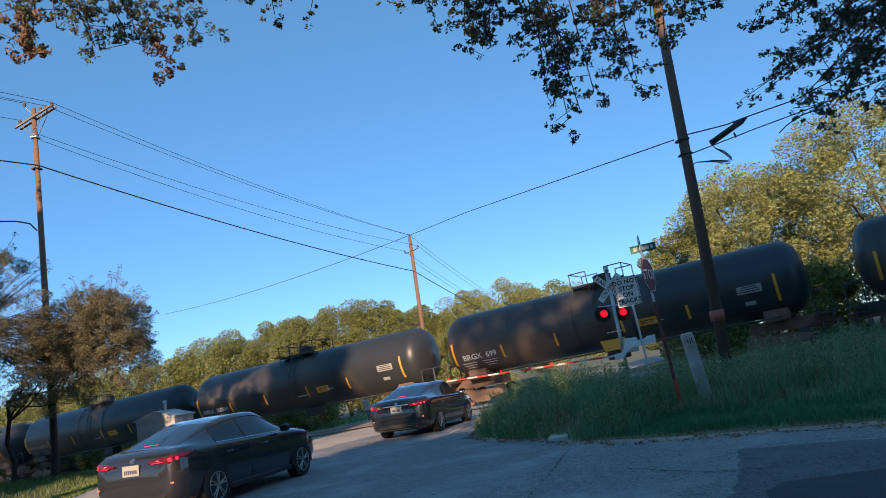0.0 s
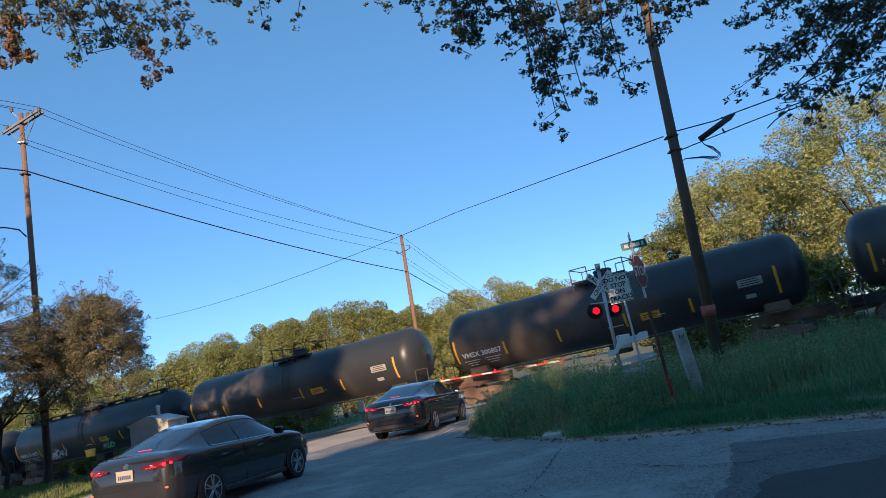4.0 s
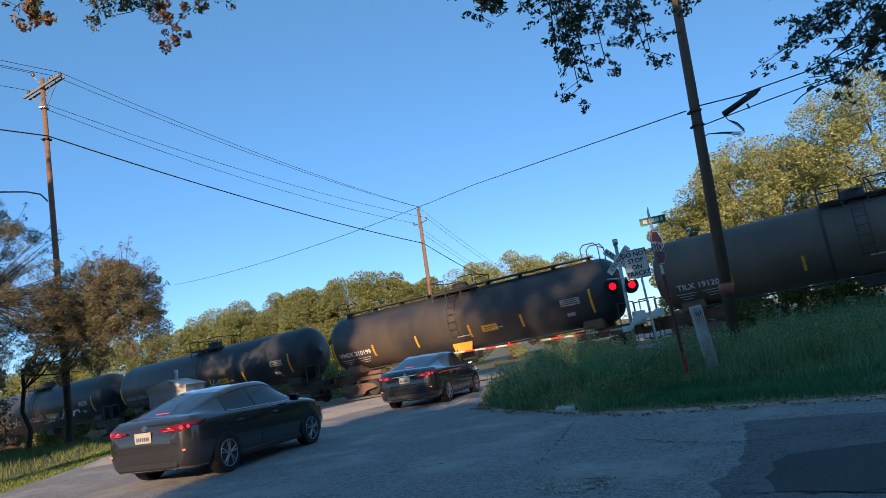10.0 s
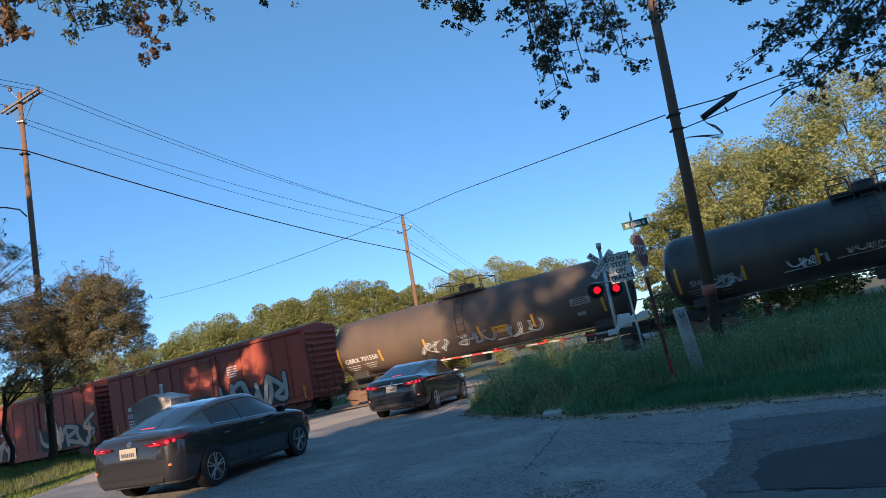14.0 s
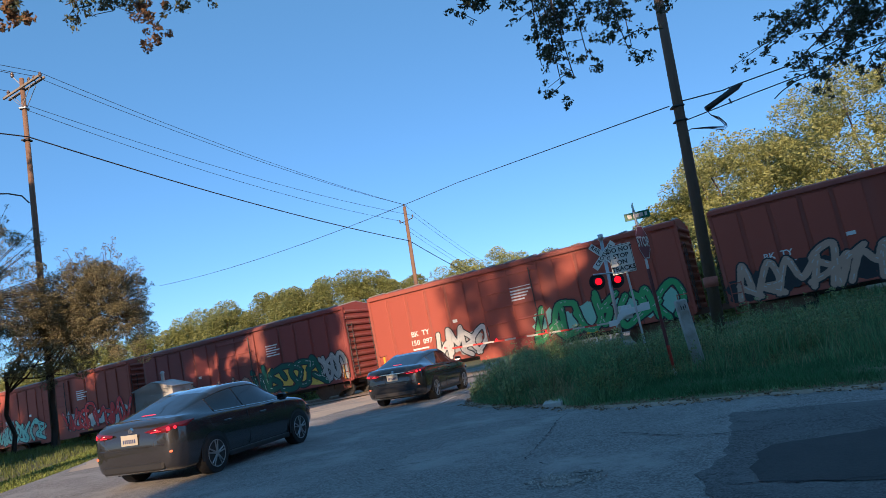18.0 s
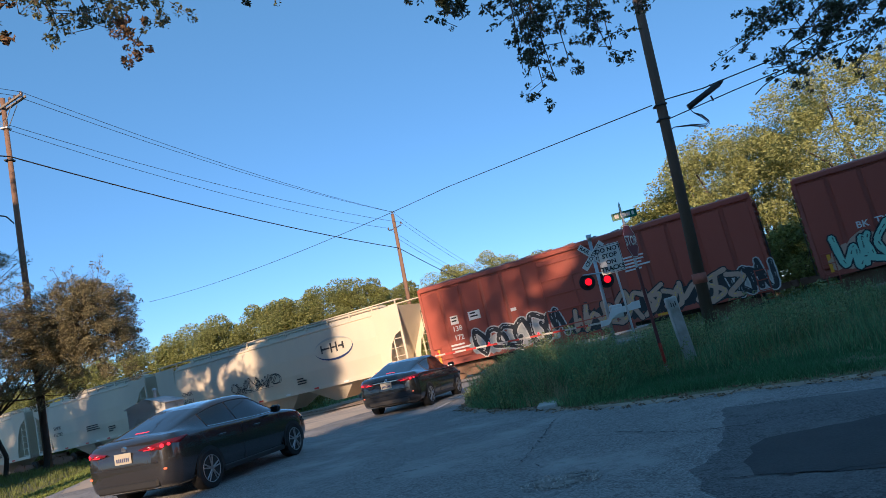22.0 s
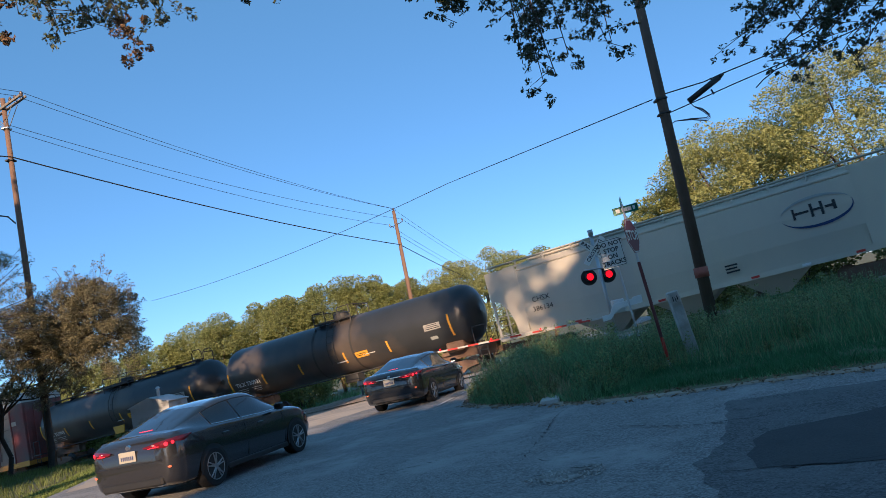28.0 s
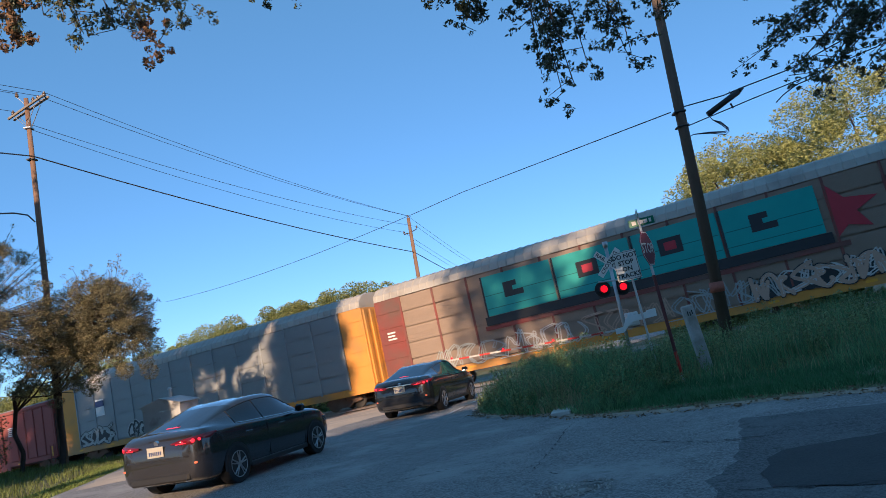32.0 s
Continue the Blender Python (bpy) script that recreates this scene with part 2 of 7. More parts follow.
hopper_grey = mat("hopper_grey_paint", (0.63, 0.565, 0.435), 0.6, vary=0.12, scale=0.5, dirt=(0.52, 0.48, 0.4), dirt_amount=0.35, stretch=(1, 1, 0.35))
gondola_rust = mat("gondola_rust", (0.19, 0.085, 0.05), 0.85, vary=0.3, scale=0.9, dirt=(0.07, 0.045, 0.035), dirt_amount=0.5)
rack_yellow = mat("autorack_yellow", (0.62, 0.28, 0.04), 0.6, vary=0.12, scale=0.8, dirt=(0.33, 0.2, 0.08), dirt_amount=0.4)
rack_grey = mat("autorack_galvanised_panel", (0.32, 0.335, 0.34), 0.55, 0.2, vary=0.12, scale=1.2, dirt=(0.22, 0.2, 0.18), dirt_amount=0.3)
rack_red = mat("autorack_red", (0.22, 0.055, 0.045), 0.7, vary=0.25, scale=1.1, dirt=(0.13, 0.085, 0.07), dirt_amount=0.65)
rack_brown = mat("autorack_weathered_panel", (0.31, 0.24, 0.185), 0.7, 0.1, vary=0.2, scale=0.9, dirt=(0.1, 0.07, 0.055), dirt_amount=0.4)
rack_roof = mat("autorack_roof", (0.42, 0.4, 0.36), 0.6, 0.2, vary=0.12, scale=1, dirt=(0.26, 0.24, 0.22), dirt_amount=0.3)
SPRAY = {n: mat("spray_" + n, c, 0.5, vary=0.12, scale=2) for n, c in dict(
    teal=(0.055, 0.36, 0.33), green=(0.08, 0.36, 0.12), dark=(0.02, 0.024, 0.03), white=(0.52, 0.52, 0.5), red=(0.62, 0.03, 0.03),
    pink=(0.7, 0.17, 0.25), peach=(0.48, 0.33, 0.24), pale=(0.36, 0.38, 0.37), mint=(0.32, 0.6, 0.48), yellow=(0.7, 0.5, 0.08),
    navy=(0.02, 0.04, 0.14), darkgreen=(0.015, 0.1, 0.075)).items()}

# unseen trees added to cast shade on street and train: x, y, height, spread, start of the crown, leaves per clump
SHADE_CASTERS = ((-12.9, -20, 27.0, 1.7, 0.62, 480), (-16.4, 12, 19.5, 2.9, 0.73, 520), (-25.6, -18, 28, 4.2, 0.5, 420), (-35, -15, 28, 5.5, 0.3, 420), (-19.4, -20, 18.2, 2.3, 0.04, 480), (-23.2, -21, 23.6, 2.5, 0.04, 480),
              (-4.9, -21, 12.7, 1.7, 0.04, 420), (-3.6, -20, 12.5, 1.6, 0.04, 420), (-1.9, -20, 12.6, 2.3, 0.04, 420), (-1.6, -22, 27, 3.0, 0.72, 50), (0.4, -19, 12.4, 2.4, 0.04, 420), (2.9, -21, 14.3, 1.6, 0.04, 460), (2.9, -22.5, 20.6, 1.5, 0.82, 420),
              (5.3, -20, 23, 3.2, 0.04, 480), (8.4, -23, 24, 3.4, 0.04, 520), (12.0, -20, 23.2, 4.3, 0.04, 520), (15.8, -23, 24, 4.0, 0.04, 520), (19.5, -19, 22.6, 5.2, 0.06, 480), (27, -18, 22, 5.5, 0.06, 480), (37, -14, 22, 6.5, 0.06, 480))

# ---- geometry helpers ----


def mesh_from(verts, faces, name="mesh"):
    me = bpy.data.meshes.new(name)
    me.from_pydata([tuple(v) for v in verts], [], [tuple(f) for f in faces])
    me.update()
    return me


def part(name, geo, material, parent=None, label="", smooth=False, at=None):
    """Links a bmesh, or a ready mesh, as one mesh object under a thing or part."""
    if isinstance(geo, bmesh.types.BMesh):
        me = bpy.data.meshes.new(name)
        geo.to_mesh(me)
        geo.free()
    else:
        me = geo
    me.name = name
    if not me.materials:
        me.materials.append(material)
    if smooth:
        me.polygons.foreach_set("use_smooth", [True] * len(me.polygons))
    ob = new(name, me)
    if parent is not None:
        ob.parent = parent
    if at is not None:
        ob.matrix_basis = at
    if label:
        ob["label"] = label
    return ob


def root(name, m, label, category, group="", kind=""):
    ob = new(name)
    ob.empty_display_size = 0.3
    ob.matrix_basis = m
    return tagged(ob, label, category, group, kind)


def box(sx, sy, sz, x=0, y=0, z=0, bevel=0.0, bm=None):
    """A box of that size centred on x, y with its bottom at z, its edges bevelled."""
    b = bmesh.new()
    bmesh.ops.create_cube(b, size=1)
    bmesh.ops.scale(b, vec=(sx, sy, sz), verts=b.verts)
    if bevel:
        bmesh.ops.bevel(b, geom=b.edges[:], offset=bevel, segments=1, affect="EDGES")
    bmesh.ops.translate(b, vec=(x, y, z + sz / 2), verts=b.verts)
    return join(bm, b)


def join(bm, b):
    if bm is None:
        return b
    me = bpy.data.meshes.new("tmp")
    b.to_mesh(me)
    b.free()
    bm.from_mesh(me)
    bpy.data.meshes.remove(me)
    return bm


def rod(p, q, r, r2=None, sides=8, bm=None, caps=True):
    """A round bar from p to q, tapering from r to r2."""
    p, q = Vector(p), Vector(q)
    b = bmesh.new()
    bmesh.ops.create_cone(b, cap_ends=caps, segments=sides, radius1=r, radius2=r if r2 is None else r2, depth=(q - p).length)
    turn = (q - p).to_track_quat("Z", "Y").to_matrix().to_4x4()
    bmesh.ops.transform(b, matrix=Matrix.Translation((p + q) / 2) @ turn, verts=b.verts)
    return join(bm, b)


def tube(points, r, sides=6):
    """A bent round bar through points."""
    pts = [Vector(p) for p in points]
    verts, faces = [], []
    for i, p in enumerate(pts):
        t = (pts[min(i + 1, len(pts) - 1)] - pts[max(i - 1, 0)]).normalized()
        a = t.orthogonal().normalized() if abs(t.z) > 0.95 else t.cross(Vector((0, 0, 1))).normalized()
        b = t.cross(a)
        for k in range(sides):
            w = 2 * math.pi * k / sides
            verts.append(p + (a * math.cos(w) + b * math.sin(w)) * r)
    for i in range(len(pts) - 1):
        for k in range(sides):
            k2 = (k + 1) % sides
            faces.append((i * sides + k, i * sides + k2, (i + 1) * sides + k2, (i + 1) * sides + k))
    faces.append(tuple(range(sides))[::-1])
    faces.append(tuple((len(pts) - 1) * sides + k for k in range(sides)))
    return mesh_from(verts, faces)


def hang(p, q, sag, n=14):
    p, q = Vector(p), Vector(q)
    return [p.lerp(q, k / n) - Vector((0, 0, sag * 4 * (k / n) * (1 - k / n))) for k in range(n + 1)]


def prism(outline, depth, plane="xz", bevel=0.0):
    """A flat outline (2D points) with thickness. plane xz: depth runs along +y."""
    b = bmesh.new()
    if plane == "xz":
        vs = [b.verts.new((x, 0, z)) for x, z in outline]
        way = (0, depth, 0)
    else:
        vs = [b.verts.new((x, y, 0)) for x, y in outline]
        way = (0, 0, depth)
    f = b.faces.new(vs)
    ext = bmesh.ops.extrude_face_region(b, geom=[f])
    bmesh.ops.translate(b, vec=way, verts=[v for v in ext["geom"] if isinstance(v, bmesh.types.BMVert)])
    bmesh.ops.recalc_face_normals(b, faces=b.faces)
    if bevel:
        bmesh.ops.bevel(b, geom=b.edges[:], offset=bevel, segments=1, affect="EDGES")
    return b


def lettering(text, size, material, parent, m, name="lettering", bold=0.0, label=""):
    """Writing in the built-in font as a thin raised mesh, in the xz plane of m, facing -y."""
    cu = bpy.data.curves.new("writing", "FONT")
    cu.body, cu.size, cu.extrude, cu.offset = text, size, 0.002, bold
    cu.align_x, cu.align_y = "CENTER", "CENTER"
    cu.resolution_u = 2
    tmp = new("writing_source", cu)
    dg = bpy.context.evaluated_depsgraph_get()
    me = bpy.data.meshes.new_from_object(tmp.evaluated_get(dg))
    bpy.data.objects.remove(tmp)
    me.transform(pose(0, 0, 0, 90))
    me.materials.clear()
    return part(name, me, material, parent, at=m, label=label)


def leaves(centres, radii, per, size, rng, flat=0.6):
    """A crown: many small leaf faces scattered through clumps. Returns a mesh."""
    centres, radii = np.array(centres, float), np.array(radii, float)
    if radii.ndim == 1:
        radii = np.stack([radii, radii, radii * 0.8], 1)
    n = len(centres) * per
    c = np.repeat(centres, per, 0)
    r = np.repeat(radii, per, 0)
    d = rng.normal(size=(n, 3))
    d /= np.linalg.norm(d, axis=1)[:, None]
    p = c + d * r * (0.55 + 0.5 * rng.random((n, 1)) ** 0.6)
    a = rng.normal(size=(n, 3))
    a[:, 2] *= flat
    a /= np.linalg.norm(a, axis=1)[:, None]
    b = np.cross(a, rng.normal(size=(n, 3)))
    b /= np.linalg.norm(b, axis=1)[:, None]
    s = size * (0.6 + 0.8 * rng.random((n, 1)))
    v = np.stack([p - a * s, p - b * s * 0.45 - a * s * 0.1, p + a * s, p + b * s * 0.45 - a * s * 0.1], 1).reshape(-1, 3)
    me = bpy.data.meshes.new("leaves")
    me.vertices.add(4 * n)
    me.vertices.foreach_set("co", v.ravel())
    me.loops.add(4 * n)
    me.loops.foreach_set("vertex_index", np.arange(4 * n))
    me.polygons.add(n)
    me.polygons.foreach_set("loop_start", np.arange(n) * 4)
    me.update()
    return me


def blades(points, height, width, rng, lean=0.35):
    """Grass: bent tapering blades, two faces each, rooted at points."""
    p = np.array(points, float)
    n = len(p)
    h = np.array(height)[:, None] * (0.55 + 0.7 * rng.random((n, 1)))
    w = rng.random(n) * 2 * np.pi
    a = np.stack([np.cos(w), np.sin(w), np.zeros(n)], 1)
    w2 = rng.random(n) * 2 * np.pi
    bend = np.stack([np.cos(w2), np.sin(w2), np.zeros(n)], 1) * lean * rng.random((n, 1)) * h
    up = np.array([0, 0, 1.0])
    wd = width * (0.6 + 0.8 * rng.random((n, 1)))
    mid = p + up * h * 0.55 + bend * 0.35
    tip = p + up * h + bend
    v = np.stack([p - a * wd, p + a * wd, mid + a * wd * 0.7, mid - a * wd * 0.7, tip], 1).reshape(-1, 3)
    me = bpy.data.meshes.new("blades")
    me.vertices.add(5 * n)
    me.vertices.foreach_set("co", v.ravel())
    me.loops.add(7 * n)
    idx = np.array([0, 1, 2, 3, 3, 2, 4])[None] + 5 * np.arange(n)[:, None]
    me.loops.foreach_set("vertex_index", idx.ravel())
    me.polygons.add(2 * n)
    st = np.stack([7 * np.arange(n), 7 * np.arange(n) + 4], 1)
    me.polygons.foreach_set("loop_start", st.ravel())
    me.update()
    return me


# ---- the plan: railway line, ground ----
TURN = radians(-27.78)
U = Vector((math.cos(TURN), math.sin(TURN), 0))       # along the track, the way the train runs
N = Vector((-math.sin(TURN), math.cos(TURN), 0))      # across it, away from the road users
NEAR_SIDE = 30.92                                     # distance of the train's near side
GRADE = 0.039


def smooth_step(a, b, x):
    x = min(1.0, max(0.0, (x - a) / (b - a)))
    return x * x * (3 - 2 * x)


def rail_z(s):
    """Height of the rail tops: a steady grade through the view, level far off on either side."""
    if s > -75:
        z = 0.10 + GRADE * min(s, 18)
        if s > 18:
            z += 0.5 * (1 - math.exp(-(s - 18) * GRADE / 0.5))
        return z
    return 0.10 + GRADE * -75 - 1.2 * (1 - math.exp((s + 75) * GRADE / 1.2))


def ground_z(x, y):
    s, d = U.x * x + U.y * y, N.x * x + N.y * y - NEAR_SIDE
    near = -0.19 - 0.006 * max(-40, min(y, 45))
    w = smooth_step(-17, -3, d)
    far = rail_z(s) - 0.06
    return near * (1 - w) + far * w


def on_line(s, d, z=0.0):
    """A place s along the track, d beyond the train's near side, z over the rails."""
    p = U * s + N * (NEAR_SIDE + d)
    return Vector((p.x, p.y, rail_z(s) + z))


def sheet(outline, step, lift=0.0, jitter=0.0, rng=None):
    """A sheet over the ground inside an outline, with inner points on a grid."""
    pts = []
    for (x0, y0), (x1, y1) in zip(outline, outline[1:] + outline[:1]):
        k = max(1, int(math.hypot(x1 - x0, y1 - y0) / step))
        for i in range(k):
            j = Vector((0, 0)) if not jitter else Vector((rng.uniform(-jitter, jitter), rng.uniform(-jitter, jitter)))
            pts.append(Vector((x0 + (x1 - x0) * i / k, y0 + (y1 - y0) * i / k)) + j)
    m = len(pts)
    edges = [(i, (i + 1) % m) for i in range(m)]
    xs, ys = [p[0] for p in outline], [p[1] for p in outline]
    x = min(xs)
    while x < max(xs):
        y = min(ys)
        while y < max(ys):
            pts.append(Vector((x + 0.01, y + 0.013)))
            y += step
        x += step
    v, _, f, *_ = delaunay_2d_cdt(pts, edges, [list(range(m))], 1, 1e-5)
    return mesh_from([(p.x, p.y, ground_z(p.x, p.y) + lift) for p in v], f)


# ground: one sheet, fine near the view and coarse towards the horizon
def axis(fine0, fine1, step, far):
    a = [fine0 + i * step for i in range(int((fine1 - fine0) / step) + 1)]
    out, d = [], step
    while a[-1] < far:
        d *= 1.5
        a.append(a[-1] + d)
    d = step
    while a[0] > -far:
        d *= 1.5
        a.insert(0, a[0] - d)
    return a


gx, gy = axis(-60, 50, 2.0, 2200), axis(-30, 80, 2.0, 2200)
gv = [(x, y, ground_z(x, y) - 0.05) for y in gy for x in gx]
gf = [(j * len(gx) + i, j * len(gx) + i + 1, (j + 1) * len(gx) + i + 1, (j + 1) * len(gx) + i)
      for j in range(len(gy) - 1) for i in range(len(gx) - 1)]
ground = part("ground", mesh_from(gv, gf), soil, smooth=True)
tagged(ground, "rough grassy ground with bare earth beside the railway", "ground", kind="structure")

rng = np.random.default_rng(4)
prng = random.Random(5)
ROAD = [(-9.8, -40), (-9.6, 8), (-9.5, 14), (-10.0, 18), (-10.4, 20.6), (-9.2, 27), (-6.8, 34), (-2.6, 41), (20, 84), (27, 81), (5.5, 38.5), (4.2, 33),
        (2.2, 27), (1.0, 23), (0.3, 20), (0.07, 17.5), (0.48, 15.95), (1.02, 14.9), (1.5, 14.4), (1.87, 13.0), (2.52, 12.3), (3.2, 11.7), (3.95, 11.28),
        (4.58, 10.74), (5.54, 10.0), (9, 7.9), (60, -14), (60, -40)]
road = part("road", sheet(ROAD, 1.0, 0.0, 0.05, prng), asphalt, smooth=True)
tagged(road, "worn grey asphalt road meeting a side street at the crossing", "road", kind="structure")


def flat_piece(name, outline, material, lift, label, category, step=0.6, jitter=0.03):
    return tagged(part(name, sheet(outline, step, lift, jitter, prng), material), label, category, kind="structure")


flat_piece("asphalt_patch", [(1.7, 5.4), (1.88, 6.58), (2.23, 6.96), (2.6, 7.63), (3.0, 8.6), (3.39, 9.67), (3.99, 9.33), (4.87, 8.74), (9, 6.2), (14, 3.0), (14, -6), (5, -2), (2.2, 3.0)], asphalt_new, 0.006,
           "dark asphalt resurfacing on the side street", "road patch", step=0.22, jitter=0.05)
flat_piece("asphalt_patch", [(2.17, 5.97), (2.36, 6.5), (2.62, 6.96), (2.88, 7.25), (4.2, 7.2), (6.5, 5.9), (5.2, 4.2), (2.9, 5.45)], mat("fresh_asphalt", (0.068, 0.07, 0.073), 0.85, vary=0.3, scale=1.5, bump=0.8, spec=0.3), 0.011,
           "fresh black asphalt repair patch", "road patch", step=0.2, jitter=0.045)
flat_piece("broken_patch", [(0.54, 7.4), (0.73, 7.52), (0.95, 7.42), (1.09, 7.26), (0.94, 7.02), (0.71, 6.96), (0.54, 7.18)], rubble, 0.008,
           "shallow pothole with loose broken asphalt", "pothole", step=0.05, jitter=0.035)
# tan sheet puts the sunlit strip of road into its colour
flat_piece("dusty_asphalt", [(-10.2, 19.3), (-9.25, 26.5), (-6.9, 33.6), (-4.2, 38.2), (1.0, 36.5), (-1.6, 29.0), (-3.6, 23.5), (-4.9, 20.2), (-6.6, 17.4), (-9.4, 16.6)],
           mat("sunlit_tan", (0.52, 0.44, 0.34), 0.9, vary=0.3, scale=1.2, bump=0.5, grain=50, dirt=(0.36, 0.32, 0.28), dirt_amount=0.4, spec=0.2), 0.004,
           "asphalt before the crossing tinted tan to look sunlit", "dust", step=0.6, jitter=0.12)
sr_, sv, sf = random.Random(3), [], []
for i in range(260):
    a, d = sr_.uniform(0, 2 * math.pi), math.sqrt(sr_.random())
    x, y, q = 0.81 + 0.42 * d * math.cos(a), 7.24 + 0.36 * d * math.sin(a), sr_.uniform(0.006, 0.018)
    z, k = ground_z(x, y) + 0.008, len(sv)
    sv += [(x - q, y - q * sr_.random(), z), (x + q * sr_.random(), y - q, z), (x + q, y + q * sr_.random(), z), (x - q * sr_.random(), y + q, z), (x, y, z + q * 1.1)]
    sf += [(k, k + 1, k + 4), (k + 1, k + 2, k + 4), (k + 2, k + 3, k + 4), (k + 3, k, k + 4)]
tagged(part("loose_stones", mesh_from(sv, sf), mat("loose_aggregate", (0.36, 0.345, 0.32), 0.9, vary=0.3, island=0.4)), "loose broken stones in the pothole", "gravel", kind="stuff")
kb = prism([(1.36, 13.8), (1.5, 14.5), (1.95, 14.62), (1.98, 14.3), (1.72, 13.75)], 0.12, plane="xy", bevel=0.012)
bmesh.ops.translate(kb, vec=(0, 0, ground_z(1.7, 14.2) - 0.04), verts=kb.verts)
tagged(part("kerb_end", kb, mat("pale_concrete", (0.55, 0.53, 0.5), 0.85, vary=0.15, scale=4, bump=0.4)), "small pale concrete kerb end at the grass edge", "kerb", kind="structure")
for cracks in ([(0.68, 8.3), (0.74, 8.12), (0.84, 8.16)], [(0.5, 7.4), (0.73, 7.56), (0.97, 7.46), (1.12, 7.28)], [(1.83, 12.78), (1.45, 12.03), (1.14, 10.8), (0.78, 9.52), (0.45, 8.37)],
               [(2.0, 6.05), (2.43, 5.77), (2.7, 5.6), (3.2, 5.5)], [(-1.3, 9.6), (-0.5, 9.8), (-0.1, 10.0)], [(-0.6, 12.2), (0.1, 12.4), (0.3, 12.7)], [(1.9, 9.4), (2.5, 8.4), (3.3, 8.0)]):
    run = []
    for (x0, y0), (x1, y1) in zip(cracks, cracks[1:]):
        n = max(3, int(math.hypot(x1 - x0, y1 - y0) / 0.07))
        for i in range(n):
            t = i / n
            run.append((x0 + (x1 - x0) * t + prng.uniform(-0.03, 0.03), y0 + (y1 - y0) * t + prng.uniform(-0.03, 0.03)))
    half = [0.003 + 0.012 * prng.random() ** 2 for _ in run]
    vv = [(x - h, y - h, ground_z(x, y) + 0.015) for (x, y), h in zip(run, half)] + [(x + h, y + h, ground_z(x, y) + 0.015) for (x, y), h in zip(run, half)]
    k = len(run)
    crack = part("asphalt_crack", mesh_from(vv, [(i, i + 1, k + i + 1, k + i) for i in range(k - 1)]), asphalt_crack)
    tagged(crack, "dark open crack in the asphalt", "crack", kind="structure")
for line in ([(-0.9, 18.6), (-0.78, 18.58), (0.3, 23.0), (2.0, 27.6), (1.88, 27.65), (0.18, 23.05)],):
    flat_piece("edge_line", line, road_paint, 0.012, "worn white edge line along the road", "road marking", jitter=0.01)

# ballast, ties and rails
bal = [tuple((U * s + N * (NEAR_SIDE + d)).xy) for s, d in ((-90, -1.7), (-19.5, -1.7), (-19.5, 5.0), (-90, 5.0))]
flat_piece("ballast", bal, gravel, 0.05, "grey-brown crushed stone ballast under the track", "ballast", step=1.5, jitter=0.25)
bal = [tuple((U * s + N * (NEAR_SIDE + d)).xy) for s, d in ((-7.5, -1.7), (30, -1.7), (30, 5.0), (-7.5, 5.0))]
flat_piece("ballast", bal, gravel, 0.05, "grey-brown crushed stone ballast under the track", "ballast", step=1.5, jitter=0.25)
shoulder = [(-10.4, 20.7), (-9.1, 27), (-6.7, 34), (-5.4, 36.2), (-7.5, 38.5), (-12, 34.5), (-12.5, 27)]
beyond = [tuple((U * s + N * (NEAR_SIDE + d)).xy) for s, d in ((-32, 5.0), (-3, 5.0), (-3, 11), (-32, 11))]
flat_piece("gravel_shoulder", beyond, gravel, -0.02, "brown gravel beyond the tracks", "shoulder", step=1.2, jitter=0.2)
flat_piece("gravel_shoulder", shoulder, gravel, 0.0, "pale gravel shoulder beside the road", "shoulder", step=0.8, jitter=0.15)
track = root("railway_track", Matrix.Identity(4), "railway track with worn steel rails on wooden ties", "railway track", kind="structure")
prof = [(-0.07, -0.15), (0.07, -0.15), (0.07, -0.13), (0.012, -0.11), (0.012, -0.04), (0.035, -0.03), (0.035, 0), (-0.035, 0), (-0.035, -0.03),
        (-0.012, -0.04), (-0.012, -0.11), (-0.07, -0.13)]
for side in (-0.7525, 0.7525):
    ss = list(range(-560, 121, 8))
    rv = [on_line(s, 1.55 + side + a, h) for s in ss for a, h in prof]
    k = len(prof)
    rf = [(i * k + j, i * k + (j + 1) % k, (i + 1) * k + (j + 1) % k, (i + 1) * k + j) for i in range(len(ss) - 1) for j in range(k)]
    part("rail", mesh_from(rv, rf), rail_steel, track, "worn steel rail with a bright head")
tie_me = None
for i in range(150):
    s = -72 + i * 0.55
    if -19.5 < s < -8:
        continue
    if tie_me is None:
        tie = part("tie", box(0.22, 2.6, 0.17, bevel=0.01), wood_dark, track)
        tie_me = tie.data
    else:
        tie = new("tie", tie_me)
        tie.parent = track
    p = on_line(s, 1.55, -0.3)
    tie.matrix_basis = Matrix.Translation(p) @ Matrix.Rotation(TURN, 4, "Z")
for d0, d1 in ((-2.2, 0.72), (0.92, 2.18), (2.38, 5.2)):
    vv = [on_line(s, d, -0.012) for s in (-19.6, -17, -14, -11, -8) for d in (d0, d1)]
    me = mesh_from(vv, [(2 * i, 2 * i + 2, 2 * i + 3, 2 * i + 1) for i in range(4)])
    part("crossing_panel", me, concrete, track, "pale concrete crossing panel between the rails")

# ---- plants ----


